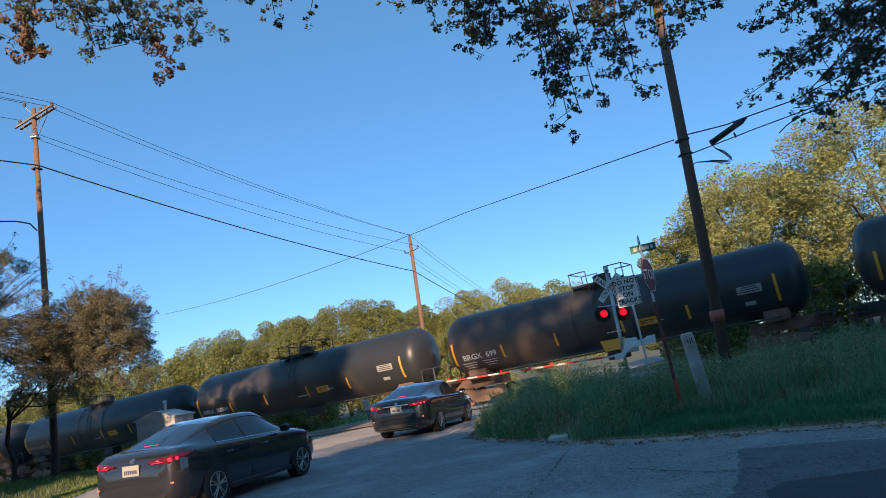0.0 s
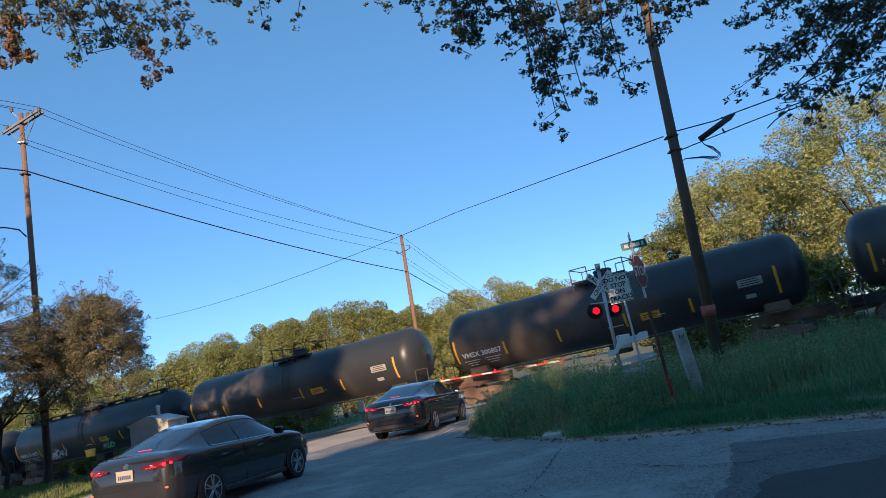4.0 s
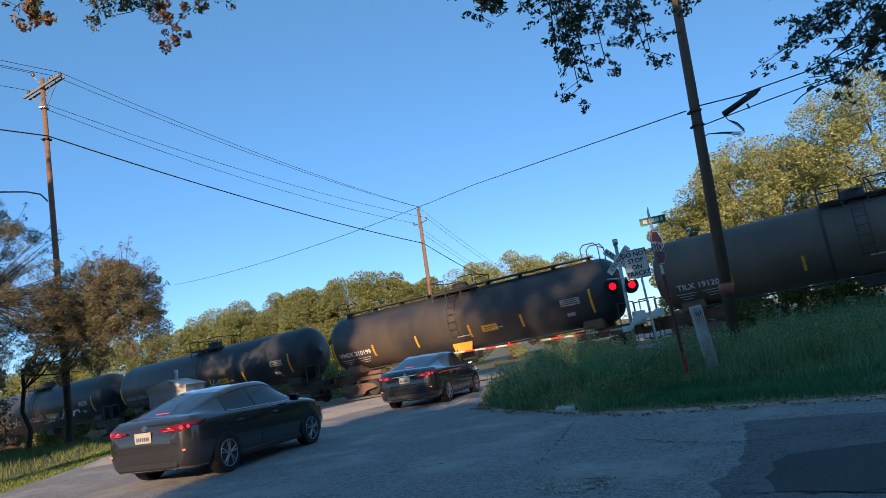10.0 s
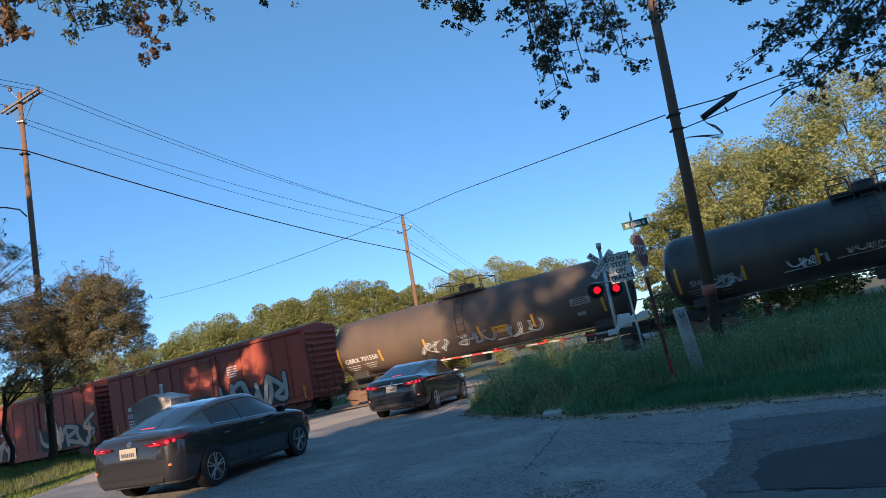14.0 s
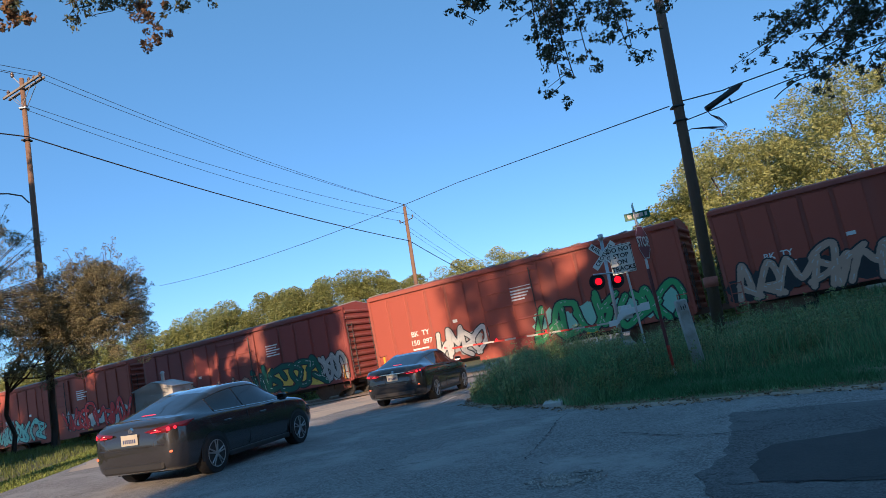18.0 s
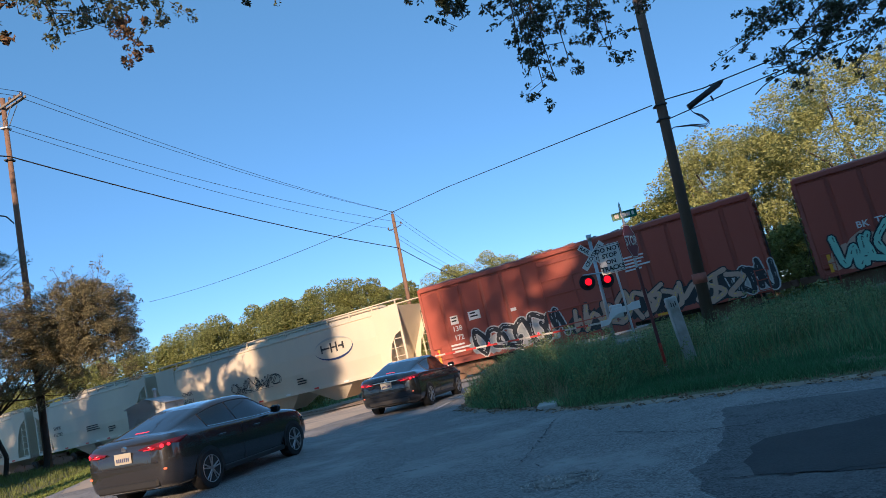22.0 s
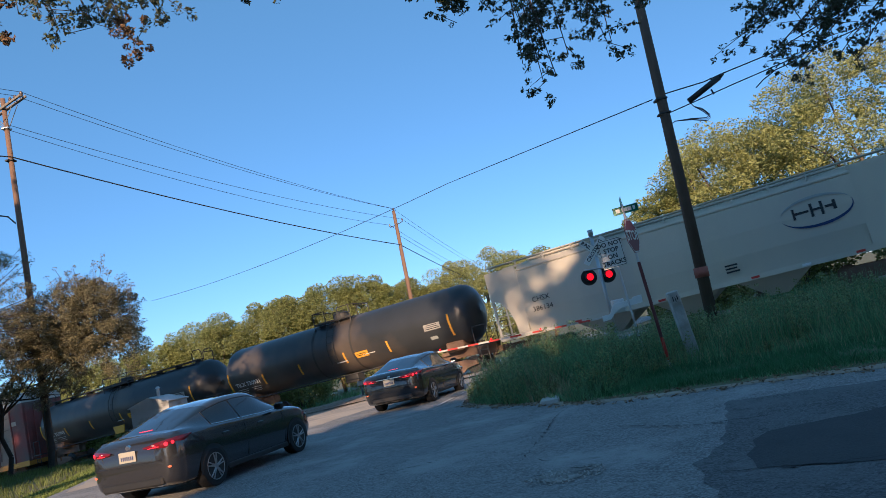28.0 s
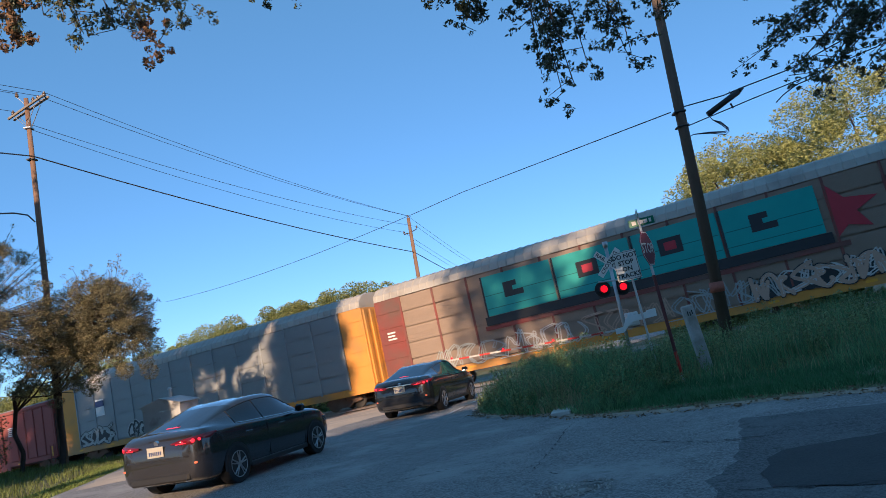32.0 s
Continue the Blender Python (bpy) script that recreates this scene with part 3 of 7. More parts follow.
def limb(p, q, r0, r1, rng_, bends=4, wob=0.12):
    pts = []
    p, q = Vector(p), Vector(q)
    for i in range(bends + 1):
        t = i / bends
        j = Vector((rng_.uniform(-1, 1), rng_.uniform(-1, 1), rng_.uniform(-0.5, 0.5))) * wob * (q - p).length * (0 if i in (0, bends) else 1) * 0.5
        pts.append(p.lerp(q, t) + j)
    bm = None
    for i in range(bends):
        a, b = r0 + (r1 - r0) * i / bends, r0 + (r1 - r0) * (i + 1) / bends
        bm = rod(pts[i], pts[i + 1], a, b, 7, bm, caps=False)
    return bm


def tree(name, x, y, height, spread, seed, leaf_mat, label, low=0.25, clumps=40, per=260, leaf=0.16, clump=None, squash=1.0, trunk_r=0.25, category="tree", z0=None, rag=(0.55, 1.0), crown=(0, 0), wood=None, sprays=0):
    """A broad tree: tapered trunk, limbs, and a crown of leaf clumps with an uneven outline."""
    r = random.Random(seed)
    g = np.random.default_rng(seed)
    z = (ground_z(x, y) if z0 is None else z0) - 0.1
    spin = r.uniform(0, 360)
    t = root(name, pose(x, y, z, rz=spin), label, category)
    wood = wood or bark
    off = Matrix.Rotation(-radians(spin), 2) @ Vector(crown)
    fork = height * (low + 0.08)
    part("trunk", limb((0, 0, 0), (r.uniform(-0.3, 0.3), r.uniform(-0.3, 0.3), fork), trunk_r, trunk_r * 0.7, r, 4, 0.08), wood, t, smooth=True)
    cs, rs = [], []
    clump = clump or spread * 0.3
    for i in range(clumps):
        w = i * 2.39996 + r.uniform(-0.4, 0.4)
        v = (i + 0.5) / clumps
        zz = low * height + (height * (1 - low) - clump * 0.6) * (v ** 0.8)
        k = math.sqrt(max(0.04, 1 - ((v - 0.35) / 0.72) ** 2)) * squash
        rad = spread * k * r.uniform(*rag)
        cs.append((off.x + rad * math.cos(w), off.y + rad * math.sin(w), zz + r.uniform(-0.5, 0.5)))
        rs.append(clump * r.uniform(0.6, 1.15))
    for i in range(7):
        c = cs[int((i + 0.5) * clumps / 7)]
        part("limb", limb((0, 0, fork * r.uniform(0.75, 1.0)), (c[0] * 0.85, c[1] * 0.85, c[2]), trunk_r * 0.45, trunk_r * 0.1, r), wood, t, smooth=True)
    part("crown", leaves(cs, rs, per, leaf, g), leaf_mat, t)
    if sprays:
        # thin sprays that stick out of the crown
        sc, sr, wand = [], [], None
        mz = height * (low + 1) / 2
        for i in range(sprays):
            w, v = r.uniform(0, 2 * math.pi), r.uniform(-0.75, 1.0)
            d = Vector((math.cos(w) * math.sqrt(1 - v * v * 0.9), math.sin(w) * math.sqrt(1 - v * v * 0.9), v))
            reach = r.uniform(0.95, 1.3)
            for q in range(13):
                f = 0.5 + (reach - 0.5) * q / 12
                sc.append((off.x + d.x * spread * f, off.y + d.y * spread * f, mz + d.z * height * (1 - low) * 0.5 * f + 0.05 * q * r.random()))
                sr.append(0.24 - 0.01 * q)
            wand = rod((off.x + d.x * spread * 0.3, off.y + d.y * spread * 0.3, mz + d.z * height * (1 - low) * 0.15), sc[-1], 0.02, 0.006, 4, wand, caps=False)
        part("spray", leaves(sc, sr, 20, leaf, g), leaf_mat, t)
        part("twig", wand, wood, t)
    return t


OAK = "broad live oak with a dense olive-green sunlit crown behind the railway"
tree("oak_tree", 28.5, 44, 14.2, 7.5, 11, leaf_olive, OAK, 0.1, 84, 760, 0.095, 1.35, trunk_r=0.4)
tree("oak_tree", 20.5, 47, 11.3, 6.0, 12, leaf_olive, OAK, 0.1, 74, 720, 0.095, 1.2, trunk_r=0.35)
# darker leaf colour paints the shade onto this far-right crown
tree("oak_tree", 36, 41, 15.5, 7.0, 13, mat("shaded_oak_leaves", (0.13, 0.15, 0.065), 0.6, vary=0.3, island=0.45, scale=0.2, through_light=0.3), OAK, 0.1, 90, 680, 0.1, 1.5, trunk_r=0.4)
tree("oak_tree", 24, 52, 13.0, 7.0, 14, leaf_olive, OAK, 0.1, 70, 560, 0.11, 1.6, trunk_r=0.4)
tree("oak_tree", 16.3, 49, 8.6, 3.6, 15, leaf_sun, "smaller oak with a ragged sunlit crown", 0.12, 60, 560, 0.09, 0.85)
tree("oak_tree", 4.2, 78, 11.2, 7.0, 16, leaf_olive, "low domed oak with a rounded crown beyond the crossing", 0.1, 120, 640, 0.1, 1.25, trunk_r=0.4, rag=(0.75, 1.0))
tree("oak_tree", 12, 84, 11, 6.0, 17, leaf_far, "low oak beyond the crossing", 0.1, 60, 500, 0.12, 1.4)
FAR = "bushy green tree in the tree line beyond the railway"
for i, (x, y, h, sp) in enumerate(((-33, 78, 10.2, 4.5), (-28.5, 80, 11.4, 4.5), (-24.5, 76, 10.8, 3.8), (-20, 80, 12.0, 4.2), (-17, 76, 11.6, 3.6), (-12.5, 77, 12.3, 4.2),
                                   (-8.5, 76, 11.6, 3.6), (-5, 80, 10.8, 3.6), (-38, 74, 9.6, 4.5), (-1.5, 82, 9.5, 3.5), (-44, 72, 8.5, 5.0), (-52, 68, 9.0, 5.5))):
    tree("tree", x, y, h, sp, 30 + i, leaf_far if i % 3 else leaf_sun, FAR, 0.06, 72, 620, 0.11, sp * 0.32, trunk_r=0.25)
dark_bark = mat("dark_bark", (0.045, 0.036, 0.03), 0.9, vary=0.3, scale=3, bump=0.9, grain=14)
CEDAR = "ragged cedar-like tree with olive-brown sunlit foliage beside the pole"
tree("cedar_tree", -17.3, 29.6, 7.1, 1.75, 51, leaf_cedar, CEDAR, 0.48, 130, 420, 0.034, 0.36, trunk_r=0.13, rag=(0.1, 1.1), crown=(3.5, -1.9), wood=dark_bark, sprays=110)
tree("cedar_tree", -18.4, 26.2, 9.6, 2.7, 52, leaf_cedar, CEDAR, 0.28, 150, 420, 0.036, 0.42, trunk_r=0.1, rag=(0.1, 1.1), wood=dark_bark, sprays=140)
tree("cedar_tree", -22.5, 27, 9.2, 3.0, 53, leaf_cedar, CEDAR, 0.24, 120, 400, 0.05, 0.6, trunk_r=0.1, rag=(0.1, 1.1), wood=dark_bark, sprays=90)
# the next two stand out of view, added to shade the train
tree("cedar_tree", -26.5, 28.5, 10.0, 3.2, 58, leaf_cedar, CEDAR, 0.15, 40, 400, 0.09, 1.0, trunk_r=0.16)
tree("cedar_tree", -31, 30.5, 10.5, 3.4, 59, leaf_cedar, CEDAR, 0.1, 40, 400, 0.09, 1.1, trunk_r=0.16)
tree("cedar_tree", -18.6, 29.0, 6.6, 1.5, 57, leaf_cedar, CEDAR, 0.44, 75, 400, 0.034, 0.36, trunk_r=0.1, rag=(0.1, 1.1), crown=(2.3, -0.6), wood=dark_bark, sprays=90)
for bx, by, bh in ((-23.5, 32.0, 4.0), (-21.4, 26.6, 2.6)):
    tree("bush", bx, by, bh, 1.9, int(-bx * 10), mat("shrub_leaves", (0.075, 0.095, 0.04), 0.6, vary=0.25, island=0.4, through_light=0.2), "dark green shrub below the cedars", 0.03, 36, 330, 0.06, 0.7, trunk_r=0.06, category="bush")
tree("bush", -20.4, 24.0, 5.4, 2.0, 54, leaf_cedar, "leafy bush with olive-brown leaves at the roadside", 0.05, 30, 330, 0.07, 0.7, trunk_r=0.1, category="bush")
for i in range(9):
    q = U * (-6 + 5.2 * i) + N * (NEAR_SIDE + 9.5 + 2.5 * (i % 2))
    tree("bush", q.x, q.y, 3.6 + 0.9 * (i % 3), 2.6, 120 + i, leaf_sun if i % 2 else leaf_far, "dense green undergrowth on the far side of the track", 0.02, 34, 330, 0.12, 1.0, trunk_r=0.08, category="bush")
for i in range(11):
    q = U * (-70 + 3.7 * i) + N * (NEAR_SIDE + 7.8 + 1.2 * (i % 2))
    tree("bush", q.x, q.y, 2.6 + 0.5 * (i % 3), 2.3, 160 + i, leaf_far, "low green undergrowth along the far side of the track", 0.02, 28, 300, 0.1, 0.9, trunk_r=0.07, category="bush")
BACK = "unseen tree added out of view to shade street and train"
for i, (x, y, h, sp, lo, per) in enumerate(SHADE_CASTERS):
    tree("added_shade_tree", x, y, h, sp, 70 + i, leaf_near, BACK, lo, 96 if per >= 460 else 54, per, 0.26, max(1.3, sp * 0.36), trunk_r=0.4)

# overhanging live-oak boughs: twig tips set to fit the camera's view, depth guessed
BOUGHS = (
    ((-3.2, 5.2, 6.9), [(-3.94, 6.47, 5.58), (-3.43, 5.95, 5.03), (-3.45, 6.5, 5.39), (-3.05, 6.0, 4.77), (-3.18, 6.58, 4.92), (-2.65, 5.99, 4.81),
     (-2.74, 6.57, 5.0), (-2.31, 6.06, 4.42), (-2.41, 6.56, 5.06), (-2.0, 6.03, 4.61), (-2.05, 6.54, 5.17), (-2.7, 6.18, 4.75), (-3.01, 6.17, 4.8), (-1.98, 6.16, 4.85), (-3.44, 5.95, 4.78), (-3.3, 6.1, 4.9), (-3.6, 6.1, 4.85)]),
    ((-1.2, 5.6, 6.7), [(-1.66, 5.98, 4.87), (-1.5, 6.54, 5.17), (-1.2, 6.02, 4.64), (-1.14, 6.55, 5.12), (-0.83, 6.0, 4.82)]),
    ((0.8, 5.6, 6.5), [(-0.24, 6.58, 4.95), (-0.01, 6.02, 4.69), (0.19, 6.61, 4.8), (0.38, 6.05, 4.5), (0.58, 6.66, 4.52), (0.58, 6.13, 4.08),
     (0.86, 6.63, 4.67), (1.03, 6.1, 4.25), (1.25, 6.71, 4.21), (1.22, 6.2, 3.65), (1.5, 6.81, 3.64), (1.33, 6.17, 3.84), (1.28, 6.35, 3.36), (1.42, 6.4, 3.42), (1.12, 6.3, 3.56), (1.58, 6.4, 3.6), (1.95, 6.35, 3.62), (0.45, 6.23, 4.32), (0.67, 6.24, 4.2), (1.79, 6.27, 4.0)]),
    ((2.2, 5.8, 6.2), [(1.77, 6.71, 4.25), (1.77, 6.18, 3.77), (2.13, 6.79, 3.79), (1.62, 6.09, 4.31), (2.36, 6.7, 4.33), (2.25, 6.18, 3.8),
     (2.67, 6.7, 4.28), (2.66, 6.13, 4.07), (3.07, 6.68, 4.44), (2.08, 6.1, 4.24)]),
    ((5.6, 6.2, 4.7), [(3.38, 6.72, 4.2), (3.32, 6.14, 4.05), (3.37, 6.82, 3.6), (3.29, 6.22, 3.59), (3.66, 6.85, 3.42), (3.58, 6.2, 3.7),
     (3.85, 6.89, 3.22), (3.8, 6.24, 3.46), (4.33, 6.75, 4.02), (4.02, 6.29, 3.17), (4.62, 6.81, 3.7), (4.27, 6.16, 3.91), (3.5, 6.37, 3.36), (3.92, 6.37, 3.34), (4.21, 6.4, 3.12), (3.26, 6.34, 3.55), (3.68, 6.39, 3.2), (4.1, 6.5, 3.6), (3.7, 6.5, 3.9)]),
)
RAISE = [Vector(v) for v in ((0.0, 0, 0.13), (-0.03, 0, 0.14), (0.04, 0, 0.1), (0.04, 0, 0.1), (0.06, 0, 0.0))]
over = root("overhanging_oak", Matrix.Identity(4), "live oak whose dark leafy boughs hang over the street", "tree")
r = random.Random(88)
fork = Vector((7.6, -2.4, 6.2))
part("trunk", limb((7.8, -2.6, ground_z(7.8, -2.6) - 0.1), fork, 0.42, 0.3, r, 4, 0.05), bark, over, smooth=True)
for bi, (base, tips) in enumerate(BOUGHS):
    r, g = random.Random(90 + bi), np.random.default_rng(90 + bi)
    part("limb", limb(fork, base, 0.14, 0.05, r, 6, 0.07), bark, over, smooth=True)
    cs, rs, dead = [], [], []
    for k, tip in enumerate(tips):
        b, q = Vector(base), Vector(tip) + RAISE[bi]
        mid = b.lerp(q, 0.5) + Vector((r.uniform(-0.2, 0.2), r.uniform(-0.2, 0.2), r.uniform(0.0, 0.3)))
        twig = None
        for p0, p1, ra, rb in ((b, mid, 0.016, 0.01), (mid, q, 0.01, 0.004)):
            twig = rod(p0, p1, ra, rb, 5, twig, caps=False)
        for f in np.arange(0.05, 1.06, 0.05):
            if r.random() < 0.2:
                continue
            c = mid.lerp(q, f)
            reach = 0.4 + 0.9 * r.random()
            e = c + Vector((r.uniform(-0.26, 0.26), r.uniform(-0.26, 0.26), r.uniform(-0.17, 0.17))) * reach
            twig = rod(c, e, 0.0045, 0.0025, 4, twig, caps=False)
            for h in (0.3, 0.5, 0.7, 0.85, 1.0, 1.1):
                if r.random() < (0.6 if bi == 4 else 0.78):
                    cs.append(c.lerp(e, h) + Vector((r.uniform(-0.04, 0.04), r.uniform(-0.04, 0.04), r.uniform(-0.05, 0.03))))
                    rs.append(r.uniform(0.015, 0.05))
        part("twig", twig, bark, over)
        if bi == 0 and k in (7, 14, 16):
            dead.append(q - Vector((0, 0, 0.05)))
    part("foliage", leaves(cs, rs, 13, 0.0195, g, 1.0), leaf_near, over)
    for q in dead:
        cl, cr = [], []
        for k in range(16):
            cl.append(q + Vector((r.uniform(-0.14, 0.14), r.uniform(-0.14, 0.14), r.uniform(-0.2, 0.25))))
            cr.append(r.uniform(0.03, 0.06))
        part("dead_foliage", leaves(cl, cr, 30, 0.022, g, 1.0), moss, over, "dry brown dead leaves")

# unseen crown over and behind the viewpoint, added to shade the boughs
r, g = random.Random(131), np.random.default_rng(131)
for bx in (-1.9, 0.4, 3.2, 5.4):
    base = Vector((bx, -1.2, 7.0))
    part("limb", limb(fork, base, 0.16, 0.04, r, 6, 0.06), bark, over, smooth=True)
    cs = [base + Vector((r.uniform(-1.7, 1.7), r.uniform(-1.3, 0.9), r.uniform(-0.75, 0.5))) for _ in range(46)]
    part("foliage", leaves(cs, [r.uniform(0.2, 0.42) for _ in cs], 90, 0.05, g, 1.0), leaf_near, over)

# tall grass on the corner and along the verges
ISLAND = [(0.3, 19.4), (0.15, 17.5), (0.55, 16.0), (1.08, 15.0), (1.6, 14.5), (1.95, 13.1), (2.6, 12.4), (3.25, 11.8), (4.0, 11.38), (4.65, 10.84), (5.6, 10.1), (9, 8.1), (30, -1), (34, 14), (20, 20.5), (12.5, 25.0), (5.5, 28.0), (2.6, 27.3), (1.1, 23.0)]


def inside(x, y, poly):
    c = False
    for (x0, y0), (x1, y1) in zip(poly, poly[1:] + poly[:1]):
        if (y0 > y) != (y1 > y) and x < (x1 - x0) * (y - y0) / (y1 - y0) + x0:
            c = not c
    return c


def edge_gap(x, y, poly):
    best = 99
    for (x0, y0), (x1, y1) in zip(poly, poly[1:] + poly[:1]):
        t = max(0, min(1, ((x - x0) * (x1 - x0) + (y - y0) * (y1 - y0)) / ((x1 - x0) ** 2 + (y1 - y0) ** 2)))
        best = min(best, math.hypot(x0 + t * (x1 - x0) - x, y0 + t * (y1 - y0) - y))
    return best


def sow(poly, n, seed, tall, edge_h, rise, bounds, start=0.1):
    r = random.Random(seed)
    pts, hs = [], []
    while len(pts) < n:
        x, y = r.uniform(bounds[0], bounds[1]), r.uniform(bounds[2], bounds[3])
        if inside(x, y, poly):
            e = edge_gap(x, y, poly)
            clump = 0.65 + 0.6 * noise.noise((x * 0.7, y * 0.7, 3.1))
            pts.append((x, y, ground_z(x, y) - 0.04))
            hs.append((edge_h + (tall - edge_h) * smooth_step(start, rise, e)) * max(0.25, clump))
    return pts, hs


EDGE_OUT = [(0.2, 19.4), (-0.08, 17.4), (0.36, 15.8), (0.88, 14.75), (1.4, 14.2), (1.76, 12.85), (2.42, 12.1), (3.1, 11.5), (3.85, 11.05), (4.5, 10.5), (5.45, 9.75), (9, 7.65), (30, -1.6)]
EDGE_IN = [(0.42, 19.4), (0.3, 17.5), (0.7, 16.1), (1.2, 15.15), (1.75, 14.65), (2.1, 13.25), (2.75, 12.6), (3.4, 12.0), (4.15, 11.6), (4.8, 11.05), (5.75, 10.3), (9.1, 8.3), (30, -0.8)]
edge_soil = mat("dusty_leaf_litter", (0.34, 0.28, 0.21), 0.95, vary=0.4, scale=3.0, bump=0.9, grain=30, dirt=(0.42, 0.36, 0.29), dirt_amount=0.4)
flat_piece("dirt_edge", EDGE_OUT + EDGE_IN[::-1], edge_soil, 0.004, "dusty brown earth and leaf litter along the asphalt edge", "dirt edge", step=0.14, jitter=0.09)
lr, lg = random.Random(61), np.random.default_rng(61)
lc = []
for (ox, oy), (ix, iy), (ox2, oy2) in zip(EDGE_OUT, EDGE_IN, EDGE_OUT[1:]):
    for _ in range(int(16 * math.hypot(ox2 - ox, oy2 - oy)) + 4):
        a_, b_ = lr.random(), lr.uniform(-0.5, 1.1)
        x, y = ox + (ox2 - ox) * a_ + (ix - ox) * b_, oy + (oy2 - oy) * a_ + (iy - oy) * b_
        lc.append((x, y, ground_z(x, y) + 0.02))
tagged(part("leaf_litter", leaves(lc, [(0.09, 0.09, 0.008)] * len(lc), 7, 0.028, lg, 0.15), mat("dead_leaves", (0.26, 0.19, 0.12), 0.85, vary=0.2, island=0.5)), "dry brown leaf litter along the road edge", "leaf litter", kind="stuff")
bank = sheet(ISLAND, 0.7, 0.006, 0.06, prng)
part("verge", bank, soil, smooth=True)
tagged(bpy.data.objects["verge"], "earth and short grass verge at the street corner", "verge", kind="structure")
pts, hs = sow(ISLAND, 60000, 7, 0.86, 0.14, 4.4, (0, 15, 7, 28), 2.2)
tagged(part("tall_grass", blades(pts, hs, 0.009, rng, 0.7), grass_green), "tall unmown green grass at the street corner", "grass", kind="stuff")
pts, hs = sow(ISLAND, 16000, 8, 0.85, 0.12, 3.6, (8, 33, -1, 24), 1.4)
tagged(part("tall_grass", blades(pts, hs, 0.012, rng, 0.6), grass_green), "tall unmown green grass beside the side street", "grass", kind="stuff")
MOWN = [(1.95, 13.1), (2.6, 12.4), (3.25, 11.8), (4.0, 11.38), (4.65, 10.84), (5.6, 10.1), (9, 8.1), (14, 6.0), (15, 9.6), (10.4, 12.0), (7.0, 14.2), (4.8, 15.4), (2.9, 15.4)]
pts, hs = sow(MOWN, 52000, 33, 0.22, 0.07, 0.5, (1.8, 15, 5.5, 15))
tagged(part("short_grass", blades(pts, hs, 0.007, rng, 0.9), mat("short_grass_blades", (0.085, 0.2, 0.075), 0.6, vary=0.25, scale=0.8, island=0.4, through_light=0.3)), "short dark green grass in front of the tall weeds", "grass", kind="stuff")
TIP = [(0.25, 19.4), (0.05, 17.5), (0.5, 15.95), (1.0, 14.95), (1.55, 14.4), (1.9, 13.1), (2.9, 13.2), (3.9, 15.0), (4.3, 18), (3.6, 24), (2.4, 26.6), (1.05, 23.0)]
pts, hs = sow(TIP, 24000, 17, 1.2, 0.36, 0.9, (0, 5, 13, 27))
tagged(part("tall_grass", blades(pts, hs, 0.009, rng, 0.95), grass_green), "tall bushy grass and weeds at the tip of the corner", "grass", kind="stuff")
weed_leaf = mat("weed_leaves", (0.27, 0.31, 0.13), 0.6, vary=0.3, scale=1.0, island=0.5, through_light=0.3)
WEEDY = [(2.9, 15.3), (4.8, 15.2), (7.0, 14.0), (10.4, 11.8), (15, 9.4), (15, 17), (12.5, 21.5), (6.5, 22.5), (3.6, 22.0), (2.6, 18)]
for poly, n, top, edge, gap, bounds, seed in ((TIP, 230, 1.25, 0.5, 0.8, (0, 5, 13, 27), 21), (WEEDY, 560, 0.98, 0.35, 1.2, (2, 15, 8, 23), 22)):
    pts, hs = sow(poly, n, seed, top, edge, gap, bounds)
    wc, wr, stalk = [], [], []
    r = random.Random(seed)
    for (x, y, z), h in zip(pts, hs):
        h *= r.uniform(0.75, 1.25)
        for _ in range(r.choice((2, 3, 4))):
            lx, ly = r.uniform(-0.3, 0.3), r.uniform(-0.3, 0.3)
            for q in range(9):
                f = 0.18 + 0.84 * q / 8
                wc.append((x + lx * f + r.uniform(-0.05, 0.05), y + ly * f + r.uniform(-0.05, 0.05), z + h * f))
                wr.append(0.05 + 0.07 * (1 - f) + 0.03 * r.random())
            stalk += [(x + lx * 0.2, y + ly * 0.2, z), (x + lx * 0.5, y + ly * 0.5, z + h * 0.1)]
    tagged(part("weeds", leaves(wc, wr, 9, 0.03, rng, 0.8), weed_leaf), "leafy sage-green weeds among the tall grass", "weeds", kind="stuff")
    tagged(part("weed_stems", blades(stalk, [0.9] * len(stalk), 0.006, rng, 0.4), grass_green), "thin green weed stems", "weeds", kind="stuff")
pts, hs = sow([(0.2, 19), (0.2, 17.5), (1.1, 15.1), (1.9, 13.6), (2.5, 14.2), (1.7, 17), (1.3, 20), (2.7, 27), (1.6, 25)], 6500, 9, 1.25, 0.35, 0.6, (0, 3, 12, 26))
tagged(part("dry_grass", blades(pts, hs, 0.009, rng, 0.5), grass_straw), "dry straw-coloured grass stems at the corner", "grass", kind="stuff")
pts, hs = sow(ISLAND, 6500, 14, 1.15, 0.12, 4.2, (0, 15, 7, 28), 2.1)
tagged(part("seed_stems", blades(pts, hs, 0.0055, rng, 0.35), grass_straw), "thin pale seed stems standing over the grass", "grass", kind="stuff")
pts, hs = sow([(1.6, 14.3), (1.95, 13.0), (3.25, 11.7), (5.6, 10.0), (9, 8.0), (14, 5.5), (14, 6.0), (9, 8.6), (5.7, 10.6), (3.4, 12.3), (2.2, 13.5)], 3000, 10, 0.14, 0.08, 0.5, (1, 14, 5, 14))
tagged(part("dry_grass", blades(pts, hs, 0.006, rng, 0.8), grass_dry), "short dry grass and litter along the asphalt edge", "grass", kind="stuff")
